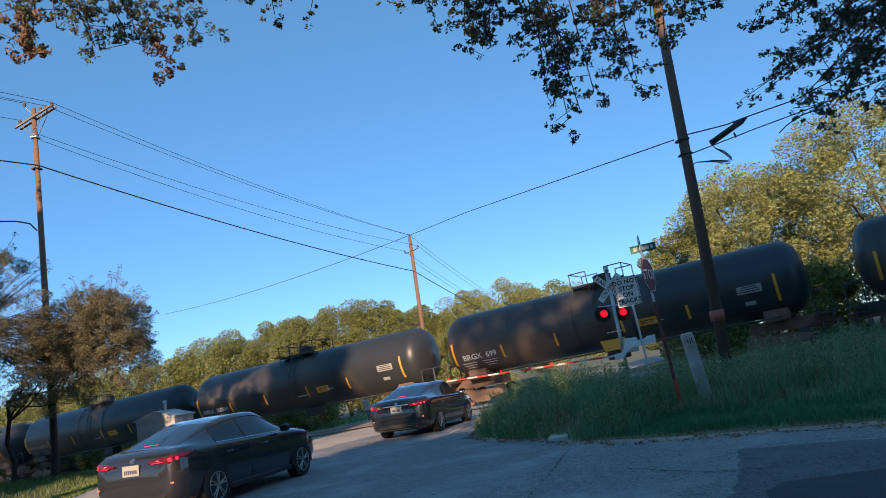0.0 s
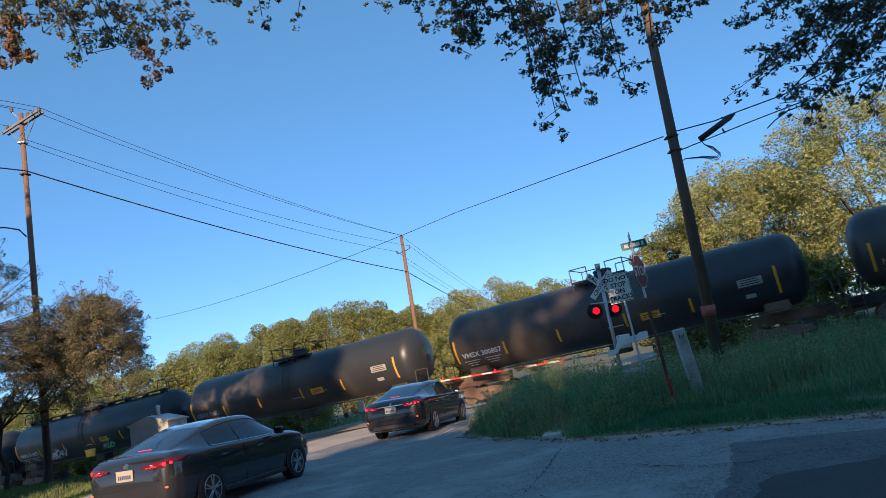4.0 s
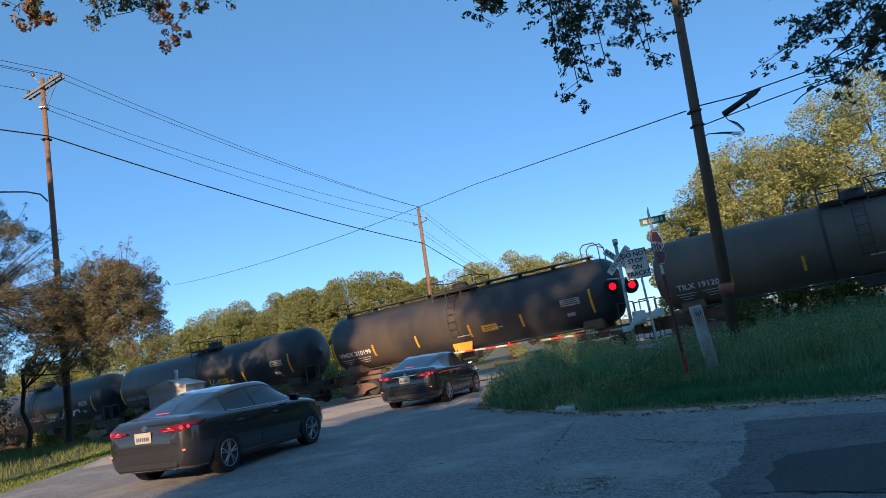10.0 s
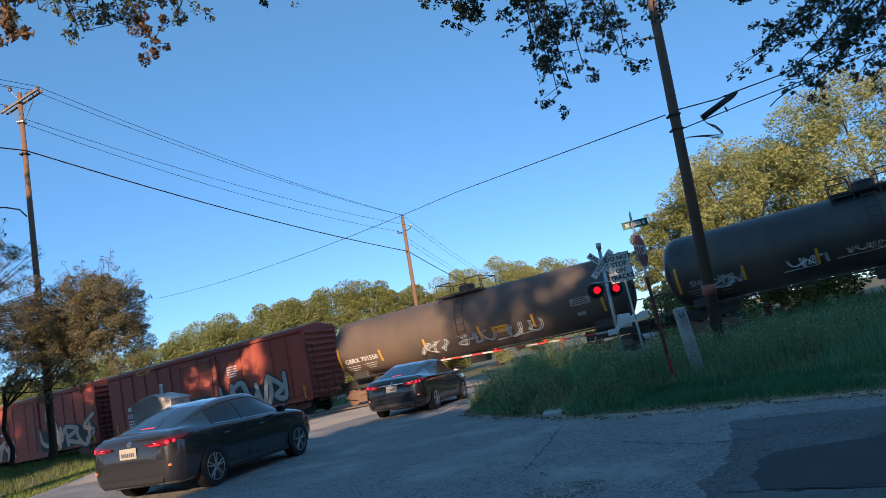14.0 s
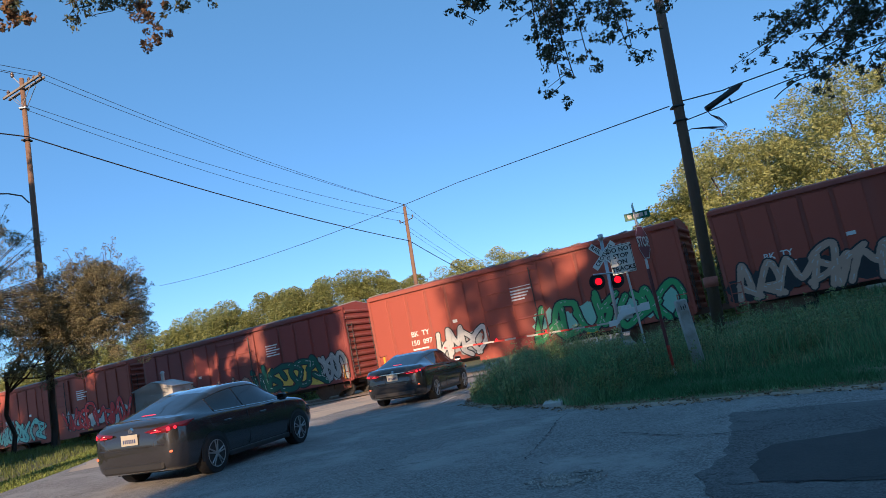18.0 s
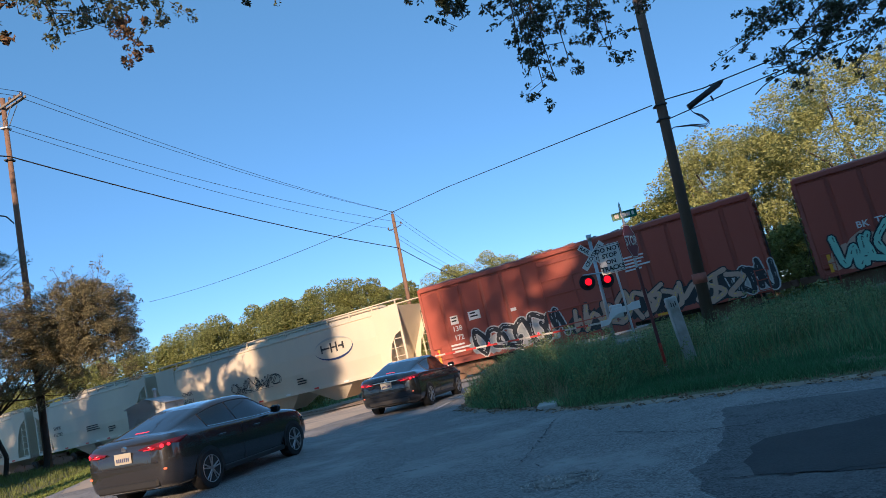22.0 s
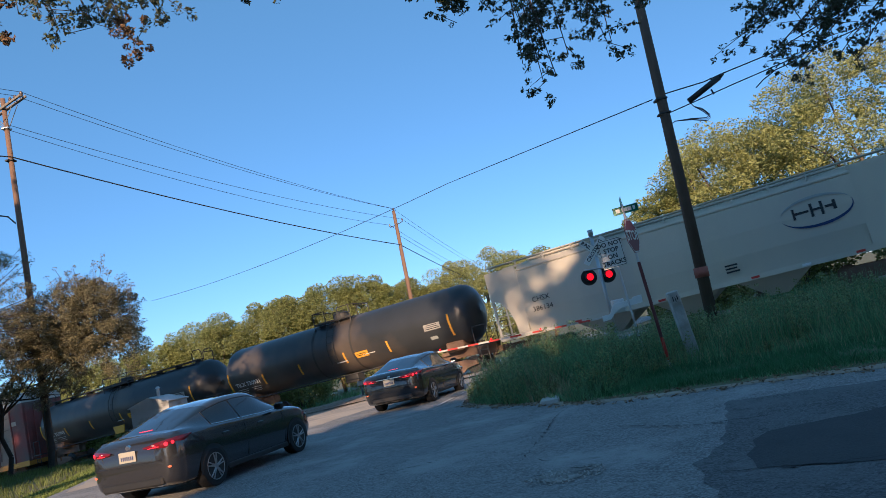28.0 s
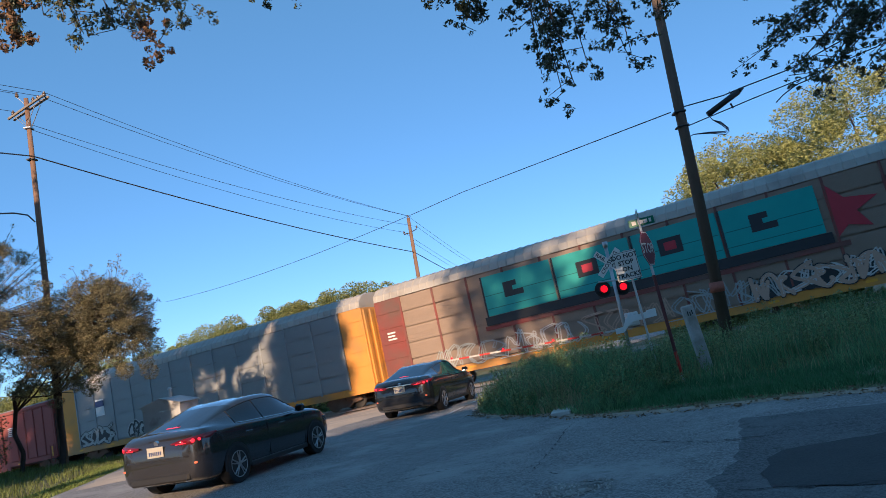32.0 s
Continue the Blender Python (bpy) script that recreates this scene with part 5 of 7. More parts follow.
def box_car(length, label, paint, text_a, text_b, seed=1, sill=0.85, eave=4.78, text_x=2.95):
    """A boxcar: ribbed side panels, sliding door, corrugated ends, peaked roof with ribs."""
    c = root("boxcar", Matrix.Identity(4), label, "boxcar", group="freight train")
    x0, x1 = 0.8, length - 0.8
    mid = length / 2
    b = box(x1 - x0, 2.9, eave - sill, mid, 0, sill)
    part("body", b, paint, c)
    n = 14
    pw = (x1 - x0) / n
    panel = None
    for i in range(n):
        xx = x0 + pw * (i + 0.5)
        for sy in (-1.5, 1.5):
            if abs(xx - mid) < 1.9 and sy < 0:
                continue
            if panel is None:
                pb = box(pw - 0.14, 0.1, eave - sill - 0.5, 0, 0, 0, bevel=0.04)
                p = part("side_panel", pb, paint, c)
                panel = p.data
            else:
                p = new("side_panel", panel)
                p.parent = c
            p.matrix_basis = pose(xx, sy * 0.985, sill + 0.25)
    b = box(3.1, 0.1, eave - sill - 0.45, mid, -1.49, sill + 0.15, bevel=0.02)
    d = part("door", b, paint, c)
    b = None
    for i in range(5):
        b = box(3.0, 0.05, 0.07, mid, -1.555, sill + 0.5 + i * 0.72, bevel=0.015, bm=b)
    for xx in (mid - 1.55, mid, mid + 1.55):
        b = box(0.08, 0.06, eave - sill - 0.45, xx, -1.55, sill + 0.15, bm=b)
    part("door_stiffener", b, paint, d)
    b = rod((mid + 1.2, -1.62, sill + 0.2), (mid + 1.2, -1.62, eave - 0.4), 0.025)
    part("lock_rod", b, steel_dark, d)
    b = None
    for sy in (-1.53, 1.53):
        b = box(x1 - x0, 0.1, 0.24, mid, sy * 0.985, sill - 0.06, bm=b)
        b = box(x1 - x0, 0.12, 0.16, mid, sy * 0.985, eave - 0.16, bm=b)
    b = box(4.4, 0.08, 0.3, mid, -1.5, sill - 0.3, bm=b)
    part("side_sill", b, paint, c)
    rib = None
    for ex, sg in ((x0, -1), (x1, 1)):
        for i in range(11):
            if rib is None:
                rb = part("end_rib", rod((0, -1.32, 0), (0, 1.32, 0), 0.1, sides=8), paint, c)
                rib = rb.data
            else:
                rb = new("end_rib", rib)
                rb.parent = c
            rb.matrix_basis = pose(ex + sg * 0.02, 0, sill + 0.25 + i * 0.34)
        for sy in (-1.45, 1.45):
            part("corner_post", box(0.14, 0.12, eave - sill, ex, sy, sill), paint, c)
        b = None
        for i in range(7):
            b = rod((ex + sg * 0.16, -1.45, sill + 0.2 + 0.45 * i), (ex + sg * 0.16, -1.0, sill + 0.2 + 0.45 * i), 0.018, sides=5, bm=b)
        for ly in (-1.45, -1.0):
            b = rod((ex + sg * 0.16, ly, sill + 0.1), (ex + sg * 0.16, ly, sill + 3.0), 0.02, sides=5, bm=b)
        part("end_ladder", b, steel_dark, c)
        b = None
        sx = ex - sg * 0.35
        for i in range(4):
            b = rod((sx - 0.22, -1.6, sill - 0.35 + 0.4 * i), (sx + 0.22, -1.6, sill - 0.35 + 0.4 * i), 0.018, sides=5, bm=b)
        for dx in (-0.22, 0.22):
            b = rod((sx + dx, -1.6, sill - 0.35), (sx + dx, -1.6, sill + 0.9), 0.02, sides=5, bm=b)
        part("side_ladder", b, paint, c)
    out = [(-1.55, 0), (-1.5, 0.05), (0, 0.26), (1.5, 0.05), (1.55, 0)]
    vs = [(x, y, eave + z) for x in (x0, x1) for y, z in out]
    roof = part("roof", mesh_from(vs, [(0, 1, 6, 5), (1, 2, 7, 6), (2, 3, 8, 7), (3, 4, 9, 8), (0, 5, 9, 4), (0, 4, 3, 2, 1), (5, 6, 7, 8, 9)]), paint, c)
    b = None
    for i in range(15):
        xx = x0 + 0.1 + i * (x1 - x0 - 0.2) / 14
        for sy in (-1, 1):
            b = rod((xx, sy * 1.5, eave + 0.07), (xx, 0, eave + 0.29), 0.035, sides=5, bm=b)
    part("roof_rib", b, rack_roof, roof, "weathered grey roof ribs")
    for bx in (2.6, length - 2.6):
        bogie(c, bx)
    couplers(c, length)
    b = box(x1 - x0 - 1, 0.6, 0.35, mid, 0, 0.6)
    part("centre_sill", b, steel_dark, c)
    lettering(text_a, 0.36, white_paint, c, side_at(text_x, sill + 1.6), "reporting_mark", bold=0.006)
    lettering(text_b, 0.36, white_paint, c, side_at(text_x, sill + 1.16), "reporting_mark", bold=0.006)
    bars(c, text_x, sill + 0.8, 1.1, 0.5, 3, white_paint, seed=seed)
    bars(c, mid + 0.6 if seed == 5 else mid + 3.0, sill + 2.7, 1.2, 0.7, 5, white_paint, seed=seed + 1)
    bars(c, mid - 3.1, sill + 1.75, 0.35, 0.3, 1, white_paint, seed=seed + 2)
    marks(c, (1.2, length - 1.2), sill + 0.1, yellow_paint, w=0.12, h=0.7)
    part("reflector", box(0.5, 0.006, 0.1, length * 0.7, -1.57, sill - 0.02), yellow_paint, c)
    return c


def hopper_car(length, label, text_a, text_b, seed=1, sill=1.3, eave=4.5, text_x=3.05):
    """A covered hopper: curved sides, top running board, slope sheets and open ends, discharge bays."""
    c = root("covered_hopper", Matrix.Identity(4), label, "hopper car", group="freight train")
    x0, x1 = 0.55, length - 0.55
    mid = length / 2
    prof = [(-1.42, sill), (-1.54, sill + 0.9), (-1.56, sill + 1.8), (-1.5, eave - 0.35), (-1.2, eave), (0, eave + 0.18), (1.2, eave), (1.5, eave - 0.35), (1.56, sill + 1.8), (1.54, sill + 0.9), (1.42, sill)]
    xs = (x0 + 1.6, x1 - 1.6)
    k = len(prof)
    vs = [(x, y, z) for x in xs for y, z in prof]
    fs = [(i, i + 1, k + i + 1, k + i) for i in range(k - 1)] + [tuple(range(k))[::-1], tuple(range(k, 2 * k)), (0, k, 2 * k - 1, k - 1)]
    part("body", mesh_from(vs, fs), hopper_grey, c)
    for ex, sg in ((xs[0], -1), (xs[1], 1)):
        # side sheet past the slope sheet, cut to an arch
        for sy in (-1, 1):
            prof2 = [(0, eave - 0.05), (sg * 1.6, eave - 0.05), (sg * 1.6, eave - 1.35), (sg * 1.15, eave - 1.55), (sg * 0.8, eave - 2.0), (sg * 0.6, sill + 0.55), (sg * 0.55, sill), (0, sill)]
            if length < 15:
                prof2 = [(0, eave - 0.05), (sg * 1.6, eave - 0.05), (sg * 1.6, eave - 0.55), (sg * 0.95, eave - 0.95), (sg * 0.5, eave - 1.7), (sg * 0.3, sill + 0.55), (sg * 0.25, sill), (0, sill)]
            b = prism(prof2, 0.06)
            bmesh.ops.translate(b, vec=(ex, sy * 1.52 - 0.03, 0), verts=b.verts)
            part("end_sheet", b, hopper_grey, c)
        b = bmesh.new()
        v = [b.verts.new(p) for p in ((ex + sg * 1.5, -1.45, eave - 0.1), (ex + sg * 1.5, 1.45, eave - 0.1), (ex, 1.4, sill + 0.1), (ex, -1.4, sill + 0.1))]
        b.faces.new(v)
        part("slope_sheet", b, hopper_grey, c)
        b = None
        for sy in (-1.48, 1.48):
            for xx, rr_ in ((ex + sg * 0.95, 0.04), (ex + sg * 1.52, 0.07)):
                b = rod((xx, sy, sill - 0.1), (xx, sy, eave - 0.1), rr_, sides=6, bm=b)
            for i in range(6):
                b = rod((ex + sg * 0.75, sy, sill + 0.1 + i * 0.45), (ex + sg * 1.45, sy, sill + 0.1 + i * 0.45), 0.02, sides=5, bm=b)
        b = box(1.6, 2.9, 0.08, ex + sg * 0.8, 0, sill - 0.15, bm=b)
        part("end_frame", b, hopper_grey, c, "end posts and ladder rungs")
    b = None
    for sy in (-1.46, 1.46):
        b = box(x1 - x0, 0.12, 0.2, mid, sy, sill - 0.16, bm=b)
        b = box(x1 - x0 - 0.2, 0.1, 0.1, mid, sy * 1.0, eave - 0.3, bevel=0.02, bm=b)
    part("side_sill", b, hopper_grey, c)
    b = None
    for sy in (-0.95, 0.95):
        b = box(x1 - x0, 0.5, 0.05, mid, sy * 1.15, eave + 0.2, bm=b)
    n = 13
    for i in range(n):
        xx = x0 + 0.2 + i * (x1 - x0 - 0.4) / (n - 1)
        for sy in (-1.32, 1.32):
            b = box(0.06, 0.06, 0.32, xx, sy, eave - 0.1, bm=b)
    part("running_board", b, hopper_grey, c, "steel roof running board on brackets")
    b = box(xs[1] - xs[0] - 0.6, 0.9, 0.14, mid, 0, eave + 0.14, bevel=0.04)
    part("roof_hatch", b, hopper_grey, c)
    bays = 3 if length > 15 else 2
    for i in range(bays):
        bx = 4.0 + (length - 8.0) * (i + 0.5) / bays
        w = (length - 8.0) / bays * 0.46
        vs = [(bx - w, -1.4, sill), (bx + w, -1.4, sill), (bx + w, 1.4, sill), (bx - w, 1.4, sill), (bx - 0.35, -0.6, 0.35), (bx + 0.35, -0.6, 0.35), (bx + 0.35, 0.6, 0.35), (bx - 0.35, 0.6, 0.35)]
        part("discharge_bay", mesh_from(vs, [(0, 1, 5, 4), (1, 2, 6, 5), (2, 3, 7, 6), (3, 0, 4, 7), (4, 5, 6, 7)]), hopper_grey, c)
    for bx in (2.3, length - 2.3):
        bogie(c, bx)
    couplers(c, length)
    lettering(text_a, 0.34, black_paint, c, side_at(text_x, sill + 1.38, -1.575), "reporting_mark")
    lettering(text_b, 0.34, black_paint, c, side_at(text_x, sill + 0.94, -1.575), "reporting_mark")
    bars(c, mid + 2.2, sill + 0.6, 0.7, 0.4, 3, SPRAY["dark"], y=-1.56, seed=seed)
    for i in range(8):
        part("reflector", box(0.32, 0.006, 0.09, 2.6 + i * (length - 5.2) / 7, -1.53, sill - 0.11), red_stripe if i % 2 else white_paint, c)
    return c


def oval_logo(parent, x, z, w, h):
    """A company mark as plain shapes: a dark arc over a broken oval ring."""
    for a0, a1, m_, sc in ((3.3, 6.6, SPRAY["navy"], 1.0), (0.3, 3.0, SPRAY["pale"], 1.0)):
        b = bmesh.new()
        an = np.linspace(a0, a1, 20)
        t = np.sin((an - a0) / (a1 - a0) * np.pi) * 0.09
        ring = [(b.verts.new((x + w * math.cos(a), -1.578, z + h * math.sin(a))), b.verts.new((x + w * math.cos(a) * (1 - q), -1.578, z + h * math.sin(a) * (1 - q * 2.0)))) for a, q in zip(an, t)]
        for (p0, p1), (q0, q1) in zip(ring, ring[1:]):
            b.faces.new((p0, q0, q1, p1))
        part("company_mark", b, m_, parent)
    for i, (dx, bw, bh) in enumerate(((-0.62, 0.07, 0.7), (-0.5, 0.2, 0.16), (-0.3, 0.2, 0.14), (-0.12, 0.08, 0.85), (0.02, 0.2, 0.14), (0.16, 0.08, 0.85), (0.36, 0.22, 0.16), (0.5, 0.09, 0.6))):
        b = box(w * bw, 0.004, h * bh, x + w * dx, -1.576 - 0.0004 * i, z + h * (0.1 - bh / 2))
        part("company_mark", b, SPRAY["dark"], parent)


def gondola(length, label, seed=1):
    c = root("gondola_car", Matrix.Identity(4), label, "gondola car", group="freight train")
    x0, x1, mid = 0.6, length - 0.6, length / 2
    b = None
    for sy in (-1.5, 1.5):
        b = box(x1 - x0, 0.07, 1.75, mid, sy, 1.05, bm=b)
    for ex in (x0, x1):
        b = box(0.07, 3.0, 1.75, ex, 0, 1.05, bm=b)
    b = box(x1 - x0, 3.0, 0.1, mid, 0, 1.0, bm=b)
    part("body", b, gondola_rust, c)
    b = None
    for i in range(15):
        xx = x0 + 0.15 + i * (x1 - x0 - 0.3) / 14
        for sy in (-1.56, 1.56):
            b = box(0.14, 0.1, 1.7, xx, sy, 1.05, bevel=0.02, bm=b)
    for sy in (-1.54, 1.54):
        b = box(x1 - x0, 0.16, 0.14, mid, sy, 2.75, bm=b)
        b = box(x1 - x0, 0.12, 0.25, mid, sy, 0.85, bm=b)
    part("side_post", b, gondola_rust, c)
    for bx in (2.3, length - 2.3):
        bogie(c, bx)
    couplers(c, length)
    part("centre_sill", box(x1 - x0, 0.6, 0.4, mid, 0, 0.6), steel_dark, c)
    return c


def autorack(length, label, panel_mat, end_mat, low_mat, seed=1, post_mat=None):
    """A tall autorack: roof, rows of perforated side panels between posts, doors, low frame."""
    c = root("autorack", Matrix.Identity(4), label, "autorack", group="freight train")
    x0, x1, mid = 0.45, length - 0.45, length / 2
    sill, eave = 1.0, 5.2
    part("body", box(x1 - x0, 2.86, eave - sill, mid, 0, sill), low_mat, c)
    part("deck_frame", box(x1 - x0, 3.05, 0.36, mid, 0, sill - 0.3), rack_yellow, c, "yellow low deck frame")
    n = 12
    pw = (x1 - x0 - 3.2) / n
    rowz = [sill + 0.12 + i * 0.82 for i in range(5)]
    mesh_ = None
    for i in range(n):
        for z in rowz:
            for sy in (-1.49, 1.49):
                if mesh_ is None:
                    b = box(pw - 0.1, 0.03, 0.74, bevel=0.0)
                    for q in range(7):
                        b = box(pw - 0.14, 0.03, 0.05, 0, -0.02, 0.06 + q * 0.1, bm=b)
                    p = part("side_panel", b, panel_mat, c)
                    mesh_ = p.data
                else:
                    p = new("side_panel", mesh_)
                    p.parent = c
                p.matrix_basis = pose(x0 + 1.6 + pw * (i + 0.5), sy, z)
    post = None
    for i in range(n + 1):
        for sy in (-1.52, 1.52):
            if post is None:
                p = part("post", box(0.1, 0.1, eave - sill, bevel=0.01), post_mat or end_mat, c)
                post = p.data
            else:
                p = new("post", post)
                p.parent = c
            p.matrix_basis = pose(x0 + 1.6 + pw * i, sy, sill)
    for ex in (x0 + 0.75, x1 - 0.75):
        b = box(1.55, 3.04, eave - sill, ex, 0, sill, bevel=0.03)
        for i in range(5):
            b = box(1.5, 3.1, 0.05, ex, 0, sill + 0.3 + i * 0.8, bm=b)
        part("end_door", b, end_mat, c)
        b = None
        sg = 1 if ex > mid else -1
        for k in range(5):
            b = box(0.1, 0.28, eave - sill - 0.2, ex + sg * 0.8, -1.2 + k * 0.6, sill + 0.1, bevel=0.02, bm=b)
        part("door_leaf", b, end_mat, c)
    out = [(-1.52, 0), (-1.48, 0.32), (-1.1, 0.66), (-0.4, 0.82), (0.4, 0.82), (1.1, 0.66), (1.48, 0.32), (1.52, 0)]
    k = len(out)
    vs = [(x, y, eave + z) for x in (x0, x1) for y, z in out]
    fs = [(i, i + 1, k + i + 1, k + i) for i in range(k - 1)] + [tuple(range(k))[::-1], tuple(range(k, 2 * k)), (0, k, 2 * k - 1, k - 1)]
    roof = part("roof", mesh_from(vs, fs), rack_roof, c)
    b = None
    for i in range(60):
        xx = x0 + 0.2 + i * (x1 - x0 - 0.4) / 59
        for (ya, za), (yb, zb) in zip(out, out[1:]):
            if abs(ya + yb) < 0.1:
                continue
            b = rod((xx, ya, eave + za), (xx, yb, eave + zb), 0.035, sides=4, bm=b, caps=False)
    part("roof_corrugation", b, rack_roof, roof)
    for bx in (3.0, length - 3.0):
        bogie(c, bx)
    couplers(c, length)
    for i in range(8):
        part("reflector", box(0.4, 0.006, 0.1, 2.0 + i * (length - 4) / 7, -1.535, sill - 0.16), yellow_paint, c)
    return c


# rear coupler of each car at the start, metres along the track, front to rear of the train
def made(car, q):
    TRAIN.append((car, q))
    return car


TRAIN = []
BLACK = "black tank car with white lettering in a passing freight train"
VM = "glossy black tank car with yellow reflectors and a top walkway"
made(tank_car(18.2, BLACK, tank_black, "GATX 701", seed=2)[0], 0.9)
made(tank_car(18.2, BLACK, tank_black, "BRGX  699", bands=True, outlet=True, seed=3, text_size=0.46)[0], -17.55)
made(tank_car(18.2, VM, tank_black, "VMSX  300881", seed=5)[0], -35.58)
made(tank_car(17.9, BLACK, tank_black, "NATX 303510", seed=4, bands=True, letter=SPRAY["peach"])[0], -53.55)
made(tank_car(18.1, VM, tank_black, "VMSX 300857", seed=7)[0], -71.7)
made(tank_car(18.2, BLACK, tank_black, "GBRX 708811", seed=6, letter=SPRAY["pale"])[0], -90.2)
c, skin, cz = tank_car(18.0, VM, tank_black, "VMSX 311072", walkway=True, outlet=True, seed=9)
squiggle(c, 4.75, 1.75, 2.1, 0.5, SPRAY["pale"], 3, y=-1.4, th=0.05)
squiggle(c, 10.8, 1.68, 1.0, 0.4, SPRAY["green"], 4, y=-1.33, th=0.05)
made(c, -108.4)
made(tank_car(18.5, BLACK, tank_black, "GBRX 708808", seed=8, letter=SPRAY["pale"])[0], -126.93)
made(tank_car(18.0, "weathered brown tank car with white lettering", tank_brown, "TILX 191206", bands=True, seed=11)[0], -144.94)
made(tank_car(18.2, VM, tank_black, "VMSX 310199", walkway=True, outlet=True, seed=13)[0], -163.2)
c, skin, cz = tank_car(18.4, "weathered black tank car with small graffiti", tank_black, "ADMX 28386", seed=10, letter=SPRAY["pale"])
squiggle(c, 7.8, 2.1, 1.5, 0.5, SPRAY["white"], 5, y=-1.42)
squiggle(c, 9.8, 2.2, 0.9, 0.4, SPRAY["white"], 6, y=-1.43)
made(c, -181.62)
c, skin, cz = tank_car(18.0, "dark tank car covered in chalky graffiti", tank_black, "SHQX 1842", seed=12, letter=SPRAY["pale"])
for i, (x, w, h) in enumerate(((2.2, 1.4, 0.5), (5.6, 1.3, 0.55), (7.6, 2.2, 0.6), (10.4, 1.4, 0.7), (12.4, 1.8, 0.6))):
    squiggle(c, x, 1.95 + 0.1 * (i % 3), w, h, SPRAY[("pale", "white", "peach")[i % 3]], 20 + i, y=-1.4, th=0.045)
made(c, -199.63)
c, skin, cz = tank_car(18.1, "dark tank car with faded graffiti letters", tank_brown, "GBRX 701550", seed=14)
for i, x in enumerate((6.2, 8.6, 11.0)):
    squiggle(c, x, 1.9, 1.9, 0.75, SPRAY["pale"], 30 + i, y=-1.4, th=0.06)
made(c, -217.76)
REDBOX = "red boxcar with graffiti along its lower side"
b1 = box_car(18.4, "bright orange-red boxcar with green and white graffiti", box_orange, "BK  TY", "152  553", 3)
tag_shapes(b1, 3.6, 1.0, 4.2, 1.1, [SPRAY["green"], SPRAY["yellow"], SPRAY["dark"]], 41)
tag_shapes(b1, 10.8, 0.95, 5.0, 1.7, [SPRAY["pale"], SPRAY["dark"], SPRAY["white"]], 42)
part("graffiti", box(1.9, 0.01, 1.3, 9.1, -1.62, 0.95), SPRAY["darkgreen"], b1)
made(b1, -236.2)
b2 = box_car(17.4, REDBOX, box_orange, "BK  TY", "152  588", 4)
tag_shapes(b2, 1.0, 0.9, 6.0, 1.5, [SPRAY["peach"], SPRAY["dark"], SPRAY["white"]], 43)
tag_shapes(b2, 10.4, 0.9, 6.0, 1.7, [SPRAY["peach"], SPRAY["dark"], SPRAY["pale"]], 44)
made(b2, -253.68)
b3 = box_car(17.7, "red boxcar with bright green graffiti", box_orange, "BK  TY", "150  097", 5, text_x=3.6)
tag_shapes(b3, 4.5, 0.95, 2.4, 1.25, [SPRAY["white"], SPRAY["pale"]], 45)
tag_shapes(b3, 9.9, 0.9, 6.4, 1.55, [SPRAY["green"], SPRAY["mint"], SPRAY["white"]], 46)
made(b3, -271.2)
b4 = box_car(17.8, "red boxcar with dark green and white graffiti", box_red, "BK  TY", "150  349", 6)
tag_shapes(b4, 1.2, 0.8, 2.4, 0.95, [SPRAY["peach"], SPRAY["yellow"]], 47)
tag_shapes(b4, 4.4, 1.0, 5.0, 1.1, [SPRAY["peach"], SPRAY["red"], SPRAY["white"]], 48)
tag_shapes(b4, 10.0, 0.95, 5.0, 1.55, [SPRAY["darkgreen"], SPRAY["mint"], SPRAY["yellow"], SPRAY["white"]], 49)
tag_shapes(b4, 15.0, 1.0, 1.6, 1.3, [SPRAY["pale"], SPRAY["white"]], 50)
made(b4, -289.23)
b5 = box_car(17.5, "red boxcar with mint and red graffiti lettering", box_orange, "BK  TY", "150  351", 7)
tag_shapes(b5, 1.4, 0.9, 5.6, 1.35, [SPRAY["mint"], SPRAY["peach"], SPRAY["dark"]], 51)
tag_shapes(b5, 9.6, 1.0, 6.6, 1.35, [SPRAY["red"], SPRAY["white"], SPRAY["white"]], 52)
made(b5, -306.75)
b6 = box_car(17.5, "red boxcar with black and white graffiti and sign plates", box_orange, "138", "172", 8, text_x=2.5)
for i, (x, z, w) in enumerate(((2.45, 2.68, 0.42), (3.57, 2.68, 0.64))):
    part("sign_plate", box(w, 0.01, 0.42, x, -1.57, z), white_paint, b6)
    bars(b6, x, z + 0.28, w * 0.7, 0.3, 2, SPRAY["dark"], y=-1.58, seed=i)
tag_shapes(b6, 3.2, 0.9, 4.4, 1.3, [SPRAY["dark"], SPRAY["white"], SPRAY["pale"], SPRAY["white"]], 53)
tag_shapes(b6, 8.2, 0.9, 7.2, 1.15, [SPRAY["peach"], SPRAY["dark"], SPRAY["dark"], SPRAY["yellow"]], 55)
tag_shapes(b6, 15.2, 0.9, 1.5, 1.1, [SPRAY["dark"], SPRAY["pale"]], 54)
made(b6, -324.34)
h1 = hopper_car(19.5, "pale cream covered hopper with company mark and dark scrawl", "CHSX", "581021", 1)
oval_logo(h1, 14.5, 3.1, 1.3, 0.62)
squiggle(h1, 6.6, 1.95, 3.6, 0.7, SPRAY["dark"], 60, y=-1.575, th=0.05)
made(h1, -343.87)
h2 = hopper_car(13.0, "short pale cream covered hopper with dark lettering", "SHPX", "433382", 2)
bars(h2, 6.9, 2.25, 1.5, 0.4, 3, black_paint, y=-1.575, seed=61)
bars(h2, 11.6, 2.35, 0.75, 0.45, 2, black_paint, y=-1.575, seed=62)
made(h2, -356.86)
